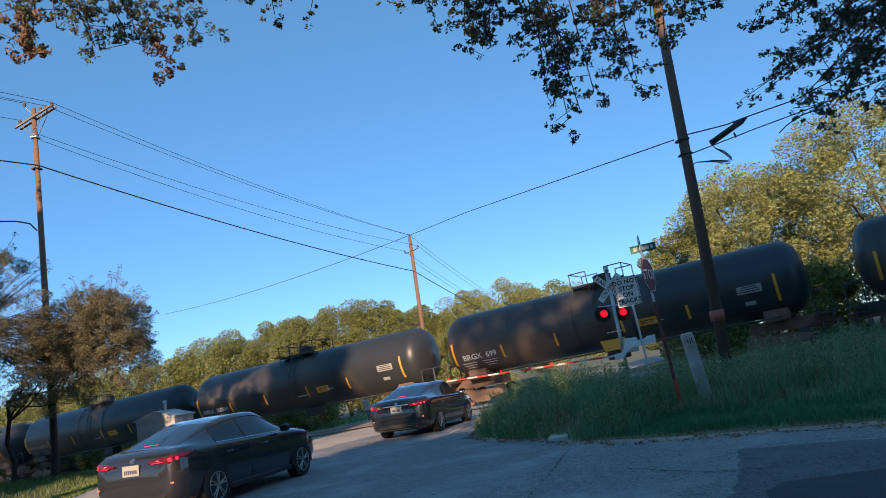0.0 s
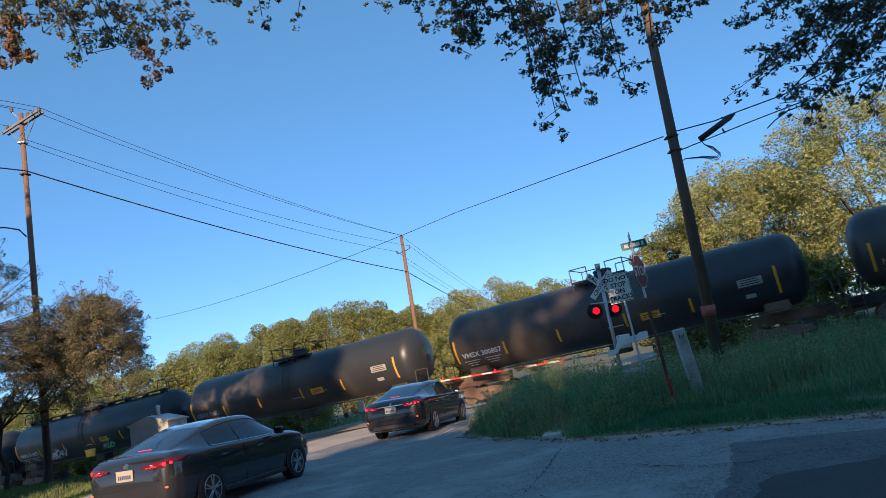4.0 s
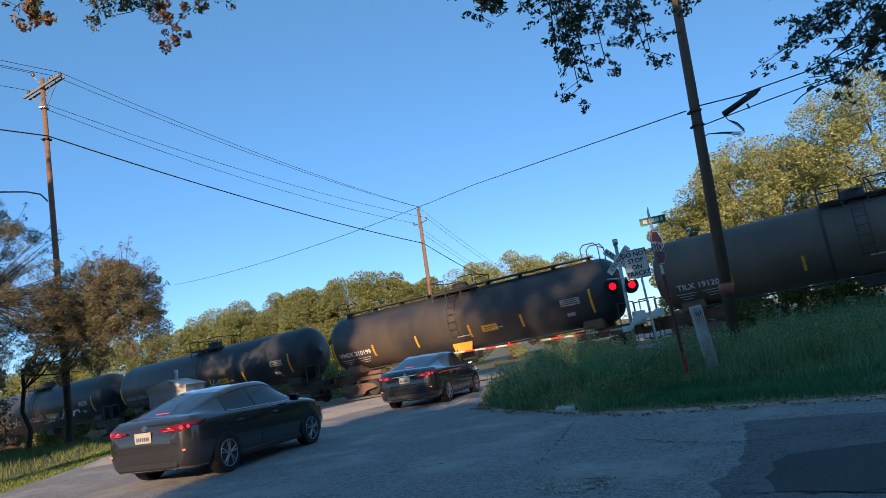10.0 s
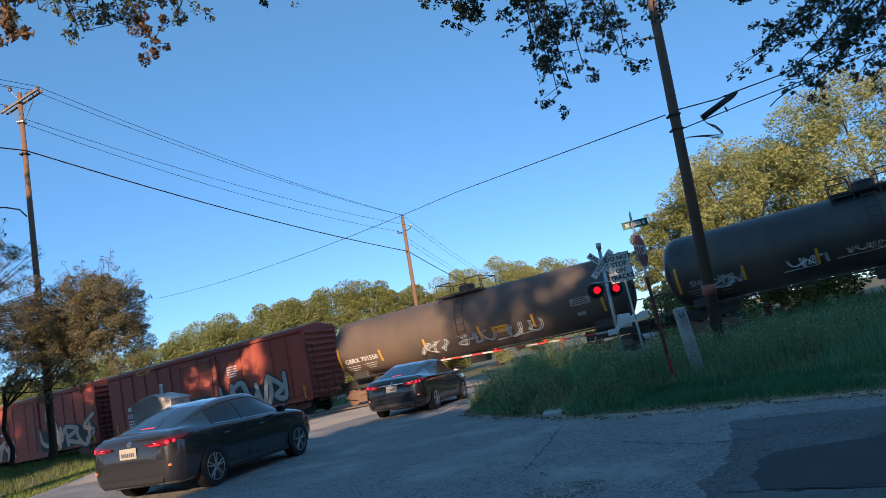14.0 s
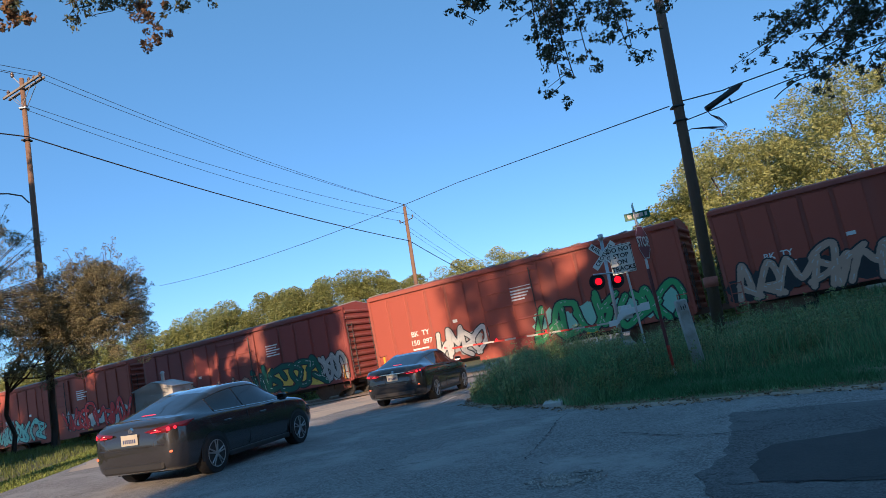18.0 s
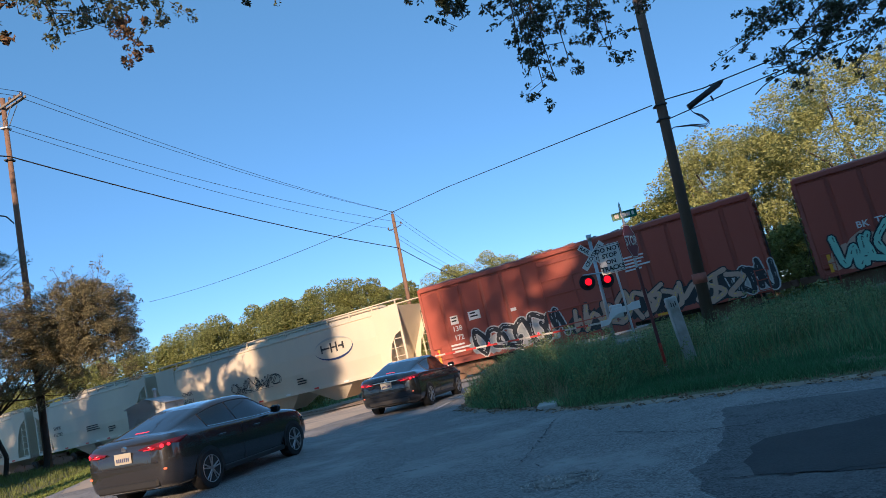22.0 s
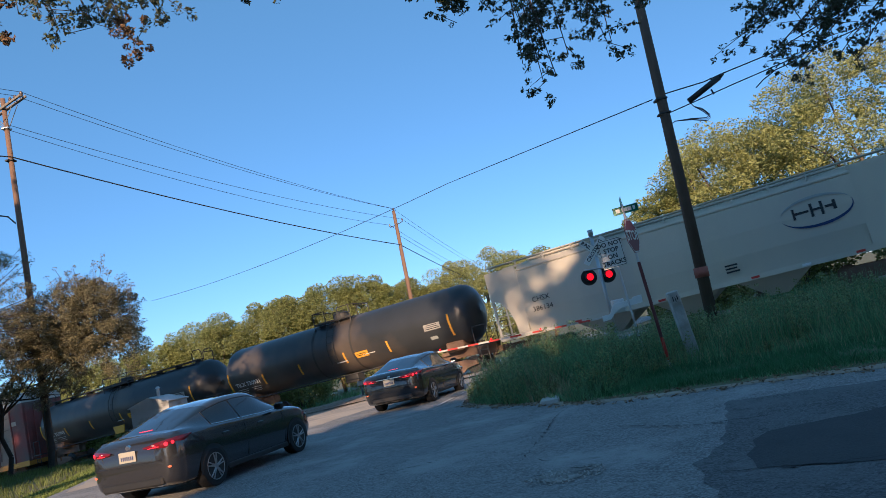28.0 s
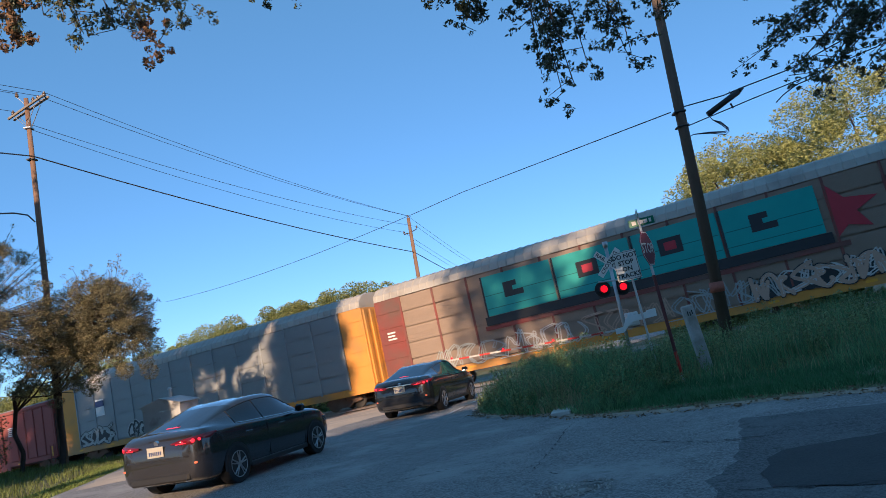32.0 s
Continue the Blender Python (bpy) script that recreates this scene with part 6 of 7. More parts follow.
made(hopper_car(12.5, "short pale cream covered hopper with a ladder at its end", "TILX", "339504", 3, text_x=2.6), -369.3)
g1 = gondola(18.85, "rusty brown gondola car with pink graffiti")
tag_shapes(g1, 10.6, 1.1, 4.4, 1.45, [SPRAY["pink"], SPRAY["red"], SPRAY["white"]], 62, y=-1.63)
tag_shapes(g1, 4.9, 1.1, 3.8, 1.2, [SPRAY["white"], SPRAY["dark"], SPRAY["pale"]], 63, y=-1.63)
tag_shapes(g1, 8.9, 1.15, 1.2, 1.1, [SPRAY["yellow"], SPRAY["white"], SPRAY["white"]], 64, y=-1.63)
made(g1, -388.15)
h4 = hopper_car(18.5, "pale grey covered hopper with a round company mark", "CHSX", "386134", 4)
oval_logo(h4, 14.9, 3.15, 1.3, 0.62)
made(h4, -406.7)
made(tank_car(18.5, VM, tank_black, "TILX 730931", bands=True, seed=15)[0], -425.23)
c = tank_car(18.6, VM, tank_black, "VMSX 310743", walkway=True, outlet=True, seed=17)[0]
made(c, -443.83)
a1 = autorack(28.1, "tall weathered autorack with teal block-letter graffiti and red end doors", rack_brown, rack_red, rack_brown, 1)
for i in range(4):
    x = 8.7 + i * 3.74
    part("graffiti", box(3.58, 0.012, 1.92, x, -1.578, 3.04), SPRAY["teal"], a1, "teal spray-painted block letter")
    part("graffiti", box(1.0, 0.016, 0.72, x - 0.24, -1.582, 3.75), SPRAY["dark"], a1)
    if i in (0, 3):
        part("graffiti", box(0.56, 0.018, 0.2, x + 0.02, -1.584, 4.02), SPRAY["teal"], a1)
        part("graffiti", box(0.3, 0.018, 0.3, x + 0.12, -1.5842, 4.2), SPRAY["teal"], a1)
    else:
        part("graffiti", box(0.5, 0.018, 0.36, x - 0.24, -1.584, 3.93), mat("spray_crimson", (0.4, 0.03, 0.05), 0.55, vary=0.15, scale=3), a1)
    part("graffiti", box(0.09, 0.014, 1.98, x - 1.83, -1.58, 3.0), SPRAY["dark"], a1)
    for q in range(2):
        part("graffiti", box(3.5, 0.014, 0.035, x, -1.5805, 3.04 + 0.64 * (q + 0.5)), mat("dark_teal", (0.025, 0.16, 0.15), 0.6), a1)
part("graffiti", box(15.2, 0.01, 0.42, 14.3, -1.574, 2.6), SPRAY["dark"], a1)
part("graffiti", box(15.8, 0.01, 0.2, 14.5, -1.576, 2.38), rack_red, a1)
part("graffiti", box(0.45, 0.01, 3.2, 24.2, -1.558, 1.4), rack_red, a1)
bst = prism([(22.0, 2.7), (22.0, 4.95), (22.6, 4.2), (23.7, 4.0), (22.9, 3.6), (23.3, 2.9), (22.5, 3.15)], 0.01)
bmesh.ops.translate(bst, vec=(0, -1.566, 0), verts=bst.verts)
part("graffiti", bst, mat("spray_crimson", (0.4, 0.03, 0.05), 0.55), a1, "red spray-painted burst")
for i in range(5):
    squiggle(a1, 3.4 + i * 4.0, 1.1, 3.7, 0.95, SPRAY[("pale", "white", "peach")[i % 3]], 70 + i, y=-1.578, th=0.075)
tag_shapes(a1, 18.5, 1.08, 5.0, 0.9, [SPRAY["peach"], SPRAY["dark"], SPRAY["white"]], 75, y=-1.57)
bars(a1, 1.3, 3.4, 0.7, 0.5, 3, white_paint, y=-1.56, seed=4)
bars(a1, 26.6, 3.7, 0.8, 0.6, 1, SPRAY["peach"], y=-1.56, seed=4)
made(a1, -471.94)
a2 = autorack(27.7, "tall autorack with galvanised side panels and yellow ends", rack_grey, rack_yellow, rack_grey, 2, post_mat=rack_grey)
part("company_mark", box(0.9, 0.012, 1.1, 4.6, -1.545, 2.9), white_paint, a2, "white shield-shaped mark")
part("company_mark", box(0.9, 0.014, 0.4, 4.6, -1.547, 3.5), SPRAY["navy"], a2)
tag_shapes(a2, 2.2, 1.1, 3.4, 1.0, [SPRAY["pale"], SPRAY["dark"]], 80, y=-1.56)
tag_shapes(a2, 7.2, 1.1, 3.0, 0.9, [SPRAY["dark"], SPRAY["white"]], 81, y=-1.56)
made(a2, -499.68)
made(box_car(17.7, "dark red boxcar at the rear of the visible train", box_red, "BK  TY", "150  360", 9), -517.4)

# ---- utility poles and wires ----
def wire(name, pts, r=0.012, label="thin black overhead wire"):
    return tagged(part(name, tube(pts, r), wire_black), label, "wire", group="overhead wires")


LP = Vector((-18.18, 31.2, 0))
pole = root("utility_pole", pose(LP.x, LP.y, ground_z(LP.x, LP.y) - 0.3, rx=0, ry=0), "tall sunlit wooden utility pole with a double crossarm", "utility pole")
H = 16.4 - (ground_z(LP.x, LP.y) - 0.3)
part("shaft", rod((0.1, 0, 0), (0, 0, H), 0.165, 0.1, 14), wood_pole, pole, smooth=True)
arm_dir = Vector((0.86, -0.5, 0))
for off in (-0.13, 0.13):
    n_ = Vector((0.5, 0.86, 0)) * off
    p, q = -arm_dir * 1.42 + n_ + Vector((0, 0, H - 0.62)), arm_dir * 1.62 + n_ + Vector((0, 0, H - 0.5))
    b = box((q - p).length, 0.09, 0.11, bevel=0.012)
    bmesh.ops.transform(b, matrix=Matrix.Translation((p + q) / 2) @ (q - p).to_track_quat("X", "Z").to_matrix().to_4x4(), verts=b.verts)
    part("crossarm", b, wood_grey, pole, "weathered grey wooden crossarm")
for sg in (-1, 1):
    part("arm_brace", rod(arm_dir * 0.9 * sg + Vector((0.06, 0.1, H - 0.62)), Vector((0, 0.16, H - 1.45)), 0.018), steel, pole)
    part("arm_brace", rod(arm_dir * 0.9 * sg + Vector((-0.06, -0.1, H - 0.62)), Vector((0, -0.16, H - 1.45)), 0.018), steel, pole)


def insulator_part(parent, p, k=1.0):
    b = None
    for i, (r_, z) in enumerate(((0.05, 0), (0.085, 0.06), (0.06, 0.1), (0.085, 0.14), (0.05, 0.2))):
        b = rod(p + Vector((0, 0, z * k)), p + Vector((0, 0, (z + 0.05) * k)), r_ * k, r_ * k * 0.8, 10, b)
    return part("insulator", b, insulator, parent, "brown-grey porcelain insulator", smooth=True)


ends_l = []
for k in (-1.2, 1.0, 1.5):
    p = arm_dir * k + Vector((0, 0, H - 0.44))
    insulator_part(pole, p)
    ends_l.append(LP + Vector((0, 0, pole.location.z)) + p + Vector((0, 0, 0.22)))
part("pin_bracket", rod((-0.06, 0, H - 0.3), (-0.42, 0, H + 0.15), 0.02), steel, pole)
p = Vector((-0.42, 0, H + 0.12))
insulator_part(pole, p)
ends_l.append(LP + Vector((0, 0, pole.location.z)) + p + Vector((0, 0, 0.2)))
insulator_part(pole, Vector((0.28, 0.1, H - 0.2)))
part("clamp", box(0.34, 0.34, 0.1, 0, 0, H - 1.52, bevel=0.02), steel, pole)
part("cable_clamp", box(0.36, 0.36, 0.08, 0, 0, H - 3.05, bevel=0.02), steel_dark, pole)
part("lamp_arm", tube([(-0.15, 0, H - 5.95), (-0.4, -0.1, H - 5.6), (-0.9, -0.3, H - 5.45), (-3.2, -1.2, H - 5.3)], 0.035), steel_dark, pole)

MP = Vector((-2.68, 56.2, 0))
mid_pole = root("utility_pole", pose(MP.x, MP.y, ground_z(MP.x, MP.y) - 0.3), "distant slender wooden utility pole with a small crossarm", "utility pole")
H2 = 12.4 - mid_pole.location.z
part("shaft", rod((-0.05, 0, 0), (0, 0, H2), 0.2, 0.13, 12), wood_pole, mid_pole, smooth=True)
part("crossarm", tube([(-0.55, 0.2, H2 - 1.25), (0, 0, H2 - 1.2), (0.55, -0.25, H2 - 1.05)], 0.035), steel_dark, mid_pole)
ends_m = []
for p in (Vector((0, 0, H2 + 0.02)), Vector((-0.55, 0.2, H2 - 1.2)), Vector((0.55, -0.25, H2 - 1.0))):
    insulator_part(mid_pole, p, 0.9)
    ends_m.append(MP + Vector((0, 0, mid_pole.location.z)) + p + Vector((0, 0, 0.15)))
ends_m.append(MP + Vector((0, 0, mid_pole.location.z + H2 - 2.0)))
far_end = Vector((14, 118, 7.5))
top_l = LP + Vector((0, 0, pole.location.z + H))
for a, b_, s_ in ((ends_l[1], ends_m[0], 0.45), (ends_l[2], ends_m[0] + Vector((0.25, 0, -0.1)), 0.45), (top_l - Vector((-0.1, 0, 1.3)), ends_m[2], 0.5)):
    wire("power_line", hang(a, b_, s_))
for e in ends_m:
    wire("power_line", hang(e, far_end + (e - ends_m[0]) * 0.9, 1.0))
for a in ends_l:
    wire("power_line", hang(a, a + Vector((-13, -24, -0.2)), 0.4))
tel_l = Vector((LP.x + 0.15, LP.y - 0.15, 13.5))
tel_m = Vector((MP.x, MP.y - 0.15, 9.55))
wire("telephone_cable", hang(tel_l, tel_m, 0.35), 0.03, "thick black telephone cable between the poles")
wire("telephone_cable", hang(tel_m, far_end - Vector((0, 0, 2.2)), 0.8), 0.03, "thick black telephone cable between the poles")
wire("telephone_cable", hang(tel_l, tel_l + Vector((-13, -24, 0.4)), 0.5), 0.03, "thick black telephone cable between the poles")
wire("power_line", hang(top_l - Vector((-0.1, 0, 1.55)), ends_m[1], 0.55))

RP = Vector((7.08, 19.62, 0))
rp = root("utility_pole", pose(RP.x, RP.y, ground_z(RP.x, RP.y) - 0.3), "dark shaded wooden utility pole at the street corner", "utility pole")
rz0 = rp.location.z
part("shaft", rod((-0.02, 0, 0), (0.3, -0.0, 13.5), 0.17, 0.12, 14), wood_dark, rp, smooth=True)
part("warning_band", rod((0.02, 0, 1.56 - rz0), (0.025, 0, 1.84 - rz0), 0.195, 0.195, 14), mat('faded_marker', (0.36, 0.12, 0.08), 0.7, vary=0.3, scale=8), rp, "faded red and white marker band", smooth=True)
part("clamp", box(0.34, 0.32, 0.07, 0.12, 0, 6.72 - rz0, bevel=0.02), steel_dark, rp)
part("clamp", box(0.34, 0.32, 0.06, 0.12, 0, 6.3 - rz0, bevel=0.02), steel_dark, rp)
drop = RP + Vector((-0.14, -0.1, 6.78))
wire("drop_wire", hang(drop, Vector((1.43, 39.1, 9.92)), 0.0, 3) + hang(Vector((1.43, 39.1, 9.92)), Vector((-30.5, 74.2, 11.8)), 0.6)[1:], 0.017, "black wire strung across the street over the train")
spl0, spl1 = Vector((7.98, 19.6, 6.54)), Vector((8.92, 19.45, 7.0))
run_end = Vector((16, 17.5, 9.0))
wire("drop_wire", [RP + Vector((0.26, 0, 6.9)), Vector((8.5, 19.5, 6.98)), spl1 + Vector((0.05, 0, 0.08)), Vector((10.4, 19.2, 7.3)), run_end], 0.018)
low = [RP + Vector((0.26, 0, 6.32)), Vector((9.2, 19.3, 6.68)), Vector((10.9, 19.0, 6.98)), Vector((16, 18, 8.0))]
wire("drop_wire", low, 0.016)
encl = root("splice_enclosure", Matrix.Identity(4), "black cable splice enclosure slung from the wires", "splice enclosure")
part("body", rod(spl0, spl1, 0.085, 0.085, 12), plastic_dark, encl, smooth=True)
part("end_cap", rod(spl1, spl1 + (spl1 - spl0).normalized() * 0.16, 0.07, 0.03, 12), plastic_dark, encl, smooth=True)
part("hanger", rod(spl0.lerp(spl1, 0.86), spl0.lerp(spl1, 0.86) + Vector((-0.12, 0, 0.1)), 0.025), steel_dark, encl)
for k in (0, 0.04, -0.05):
    part("cable_loop", tube([spl0, spl0 + Vector((0.1, 0, -0.18)), Vector((8.28, 19.55, 6.2 + k)), Vector((8.42, 19.5, 5.98 + k)), Vector((8.3, 19.5, 5.9 + k)), Vector((7.9, 19.55, 6.0 + k * 0.4)),
                             Vector((7.45, 19.6, 6.05)), RP + Vector((0.26, 0, 6.0))], 0.013), wire_black, encl)
wire("loose_cable", [Vector((9.75, 19.2, 6.42)), Vector((10.0, 19.2, 6.6)), Vector((10.4, 19.15, 6.8)), Vector((10.9, 19.1, 6.9))], 0.018, "loose cut cable end")
wire("cable_weight", [Vector((8.62, 19.45, 6.7)), Vector((8.66, 19.45, 6.55))], 0.025, "small weight hanging from the cable")

# ---- signs at the corner ----
g = ground_z(4.75, 18.4)
sign = root("do_not_stop_sign", pose(4.74, 18.42, g - 0.3, ry=-3.2), "white do-not-stop-on-tracks sign on a leaning steel post", "road sign")
part("post", rod((0, 0, 0), (0, 0, 3.35 - g), 0.03, sides=8), steel, sign)
face = box(0.61, 0.012, 0.762, 0, 0, 0, bevel=0.004)
pl = part("panel", face, sign_white, sign, at=pose(-0.06, -0.05, 2.27 - g + 0.3, ry=0, rz=-12))
b = None
for (x, z, w, h) in ((0, 0.025, 0.57, 0.012), (0, 0.737, 0.57, 0.012), (-0.285, 0.381, 0.012, 0.72), (0.285, 0.381, 0.012, 0.72)):
    b = box(w, 0.004, h, x, -0.008, z - h / 2, bm=b)
part("border", b, black_paint, pl)
for i, t_ in enumerate(("DO NOT", "STOP", "ON", "TRACKS")):
    lettering(t_, 0.165, black_paint, pl, pose(0, -0.01, 0.63 - i * 0.168), bold=0.004)

g = ground_z(4.45, 15.5)
st = root("stop_sign", pose(4.47, 15.5, g - 0.3, ry=-3.0), "dark red stop sign with a street-name blade on a maroon post", "stop sign")
part("post", rod((0, 0, 0), (0, 0, 3.78 - g), 0.03, sides=8), steel, st)
for z0_, z1_, m_ in ((0.3, 0.5, sign_white), (0.5, 1.0, red_stripe), (1.0, 2.7, mat("maroon_post", (0.12, 0.03, 0.03), 0.6, vary=0.2, scale=5))):
    part("post_sleeve", rod((0, 0, z0_), (0, 0, z1_), 0.037, sides=10), m_, st, "painted post sleeve")
oct_ = [(0.381 * math.cos(a) / math.cos(math.pi / 8), 0.381 * math.sin(a) / math.cos(math.pi / 8)) for a in (math.pi / 8 + k * math.pi / 4 for k in range(8))]
sp = part("stop_panel", prism(oct_, 0.01), red_paint, st, at=pose(0.02, -0.05, 2.72 - g + 0.3, rz=56))
rim = bmesh.new()
vo = [rim.verts.new((x * 0.97, -0.004, z * 0.97)) for x, z in oct_]
vi = [rim.verts.new((x * 0.92, -0.004, z * 0.92)) for x, z in oct_]
for k in range(8):
    rim.faces.new((vo[k], vo[(k + 1) % 8], vi[(k + 1) % 8], vi[k]))
part("border", rim, sign_white, sp)
lettering("STOP", 0.32, sign_white, sp, pose(0, -0.006, 0.0), bold=0.004)
blade = part("street_name_blade", box(0.56, 0.012, 0.17, bevel=0.004), green_sign, st, "green street-name blade with white bars", at=pose(0.05, -0.02, 3.24 - g + 0.3, rz=-6))
b = None
for x, w in ((-0.17, 0.09), (-0.07, 0.03), (0.0, 0.08), (0.09, 0.08), (0.19, 0.05)):
    b = box(w, 0.004, 0.085, x, -0.008, 0.045, bm=b)
part("lettering_bar", b, sign_white, blade)
part("street_name_blade", box(0.56, 0.012, 0.17, bevel=0.004), green_sign, st, at=pose(0.0, 0.0, 3.43 - g + 0.3, rz=78))

g = ground_z(5.2, 16.2)
wp = root("marker_post", pose(5.28, 16.2, g - 0.25, ry=-6), "weathered white concrete marker post leaning in the grass", "marker post")
part("post", box(0.25, 0.2, 1.36 - g + 0.25, bevel=0.03), mat("old_white_post", (0.5, 0.48, 0.45), 0.85, vary=0.2, scale=5, bump=0.4, dirt=(0.3, 0.27, 0.22), dirt_amount=0.4), wp)
b = None
for x, z in ((-0.05, 0), (0.0, -0.02), (0.05, 0.01)):
    b = box(0.02, 0.004, 0.1, x, -0.103, 1.36 - g + 0.02 + z, bm=b)
part("lettering_bar", b, black_paint, wp)

# ---- crossing signal with gate ----
sx, sy_ = 5.86, 26.1
g = ground_z(sx, sy_)
sig = root("crossing_signal", pose(sx, sy_, g - 0.1), "railroad crossing signal mast with crossbuck, red lamps and lowered gate", "crossing signal")
z0 = g - 0.1
part("mast", rod((0, 0, 0), (-0.08, 0, 4.0 - z0), 0.065, sides=12), steel, sig, smooth=True)
part("foundation", box(0.6, 0.6, 0.5, 0, 0, 0, bevel=0.03), concrete, sig)
part("bell", rod((-0.08, 0, 4.0 - z0), (-0.08, 0, 4.22 - z0), 0.09, 0.1, 14), steel, sig, smooth=True)
for rot, txt in ((-43, "RAIL  ROAD"), (47, "CROSSING")):
    bl = part("crossbuck_blade", box(1.22, 0.015, 0.23, 0, 0, -0.115, bevel=0.004), sign_white, sig,
              at=pose(-0.1, -0.09 - (0.02 if rot > 0 else 0), 3.42 - z0) @ pose(0, 0, 0, 0, -rot, 0))
    if rot > 0:
        lettering(txt, 0.2, black_paint, bl, pose(0, -0.01, 0), bold=0.003)
    else:
        for t_, x in (("RAIL", -0.36), ("ROAD", 0.36)):
            lettering(t_, 0.2, black_paint, bl, pose(x, -0.01, 0), bold=0.003)
part("cross_arm", rod((-0.62, -0.05, 2.78 - z0), (0.5, -0.05, 2.72 - z0), 0.03), steel, sig)
for lx, lz in ((-0.45, 2.5), (0.25, 2.46)):
    hood = part("lamp_hood", rod((lx - 0.06, -0.25, lz - z0), (lx - 0.06, 0.08, lz - z0), 0.15, 0.15, 20), black_paint, sig)
    part("backplate", rod((lx - 0.06, -0.02, lz - z0), (lx - 0.06, 0.0, lz - z0), 0.3, 0.3, 24), black_paint, sig)
    part("lens", rod((lx - 0.06, -0.262, lz - z0), (lx - 0.06, -0.252, lz - z0), 0.128, 0.128, 20), lamp_red, hood, "lit red signal lens")
part("gate_machine", box(0.42, 0.4, 0.5, 0.3, 0.0, 1.0 - z0, bevel=0.03), white_paint, sig, "white gate mechanism housing")
out = [(-0.5, -0.14), (-0.22, -0.12), (0.0, 0.1), (0.2, 0.2), (1.05, 0.26), (1.05, 0.54), (0.75, 0.52), (0.7, 0.46), (-0.02, 0.4), (-0.2, 0.08), (-0.5, 0.06)]
part("counterweight_arm", prism(out, 0.09, bevel=0.008), white_paint, sig, "white steel counterweight arm", at=pose(0.05, -0.45, 1.05 - z0 - 0.1))
tip = Vector((-0.75, 28.55, 0.9)) - Vector((sx, sy_, z0))
base = Vector((-0.45, -0.4, 0.92 - z0))
nseg = 15
# duller base than the other white paint
gate_white = mat("dull_gate_white", (0.5, 0.48, 0.45), 0.6, vary=0.15, scale=4)
ga = tip - base
for i in range(nseg):
    p, q = base + ga * (i / nseg), base + ga * ((i + 1) / nseg)
    b = box((q - p).length, 0.03, 0.065, bevel=0.004)
    bmesh.ops.transform(b, matrix=Matrix.Translation((p + q) / 2) @ (q - p).to_track_quat("X", "Z").to_matrix().to_4x4(), verts=b.verts)
    part("gate_arm_segment", b, red_stripe if i % 2 else gate_white, sig)
for f in (0.35, 0.65, 0.98):
    p = base + ga * f + Vector((0, 0, 0.12))
    part("gate_lamp", rod(p - Vector((0, 0, 0.06)), p + Vector((0, 0, 0.02)), 0.035, 0.03, 10), lamp_red, sig, "small red gate lamp")

# the second signal, across the tracks, seen from behind
fx, fy = -6.73, 48.2
g = ground_z(fx, fy)
fs_ = root("crossing_signal", pose(fx, fy, g - 0.1, ry=-3), "grey crossing signal mast with crossbuck beyond the tracks", "crossing signal")
part("mast", rod((0, 0, 0), (0, 0, 5.1), 0.07, sides=10), steel, fs_, smooth=True)
for rot in (-45, 45):
    part("crossbuck_blade", box(1.22, 0.015, 0.23, 0, 0, -0.115, bevel=0.004), sign_white, fs_, "bare grey back of the crossbuck", at=pose(0, 0.09 + (0.02 if rot > 0 else 0), 4.5) @ pose(0, 0, 0, 0, -rot, 0))
part("cross_arm", rod((-0.55, 0.05, 3.6), (0.55, 0.05, 3.6), 0.03), steel, fs_)
for lx in (-0.5, 0.5):
    part("backplate", rod((lx, 0.0, 3.4), (lx, 0.02, 3.4), 0.28, 0.28, 20), steel_dark, fs_)
    part("lamp_hood", rod((lx, 0.02, 3.4), (lx, 0.3, 3.4), 0.16, 0.16, 16), black_paint, fs_)
part("gate_machine", box(0.42, 0.4, 0.7, 0, 0, 0.75, bevel=0.03), steel, fs_)

# ---- railway equipment house ----
hx, hy = -14.2, 33.6
hut = root("signal_hut", pose(hx, hy, ground_z(hx, hy) - 0.05, rz=-12), "small grey metal railway equipment house with a roof vent", "equipment house")
part("wall", box(2.0, 1.5, 2.18, bevel=0.01), shed_paint, hut)
rf = prism([(-1.1, 2.18), (0, 2.5), (1.1, 2.18), (1.05, 2.13), (-1.05, 2.13)], 1.64)
bmesh.ops.translate(rf, vec=(0, -0.82, 0), verts=rf.verts)
part("roof", rf, shed_paint, hut, "low pitched sheet-metal roof")
part("vent_pipe", rod((0.05, 0, 2.4), (0.05, 0, 2.84), 0.08, sides=10), steel, hut)
part("vent_cap", rod((0.05, 0, 2.84), (0.05, 0, 2.94), 0.13, 0.05, 10), steel, hut)
part("door", box(0.8, 0.03, 1.8, 0.25, -0.76, 0.1, bevel=0.01), shed_paint, hut)

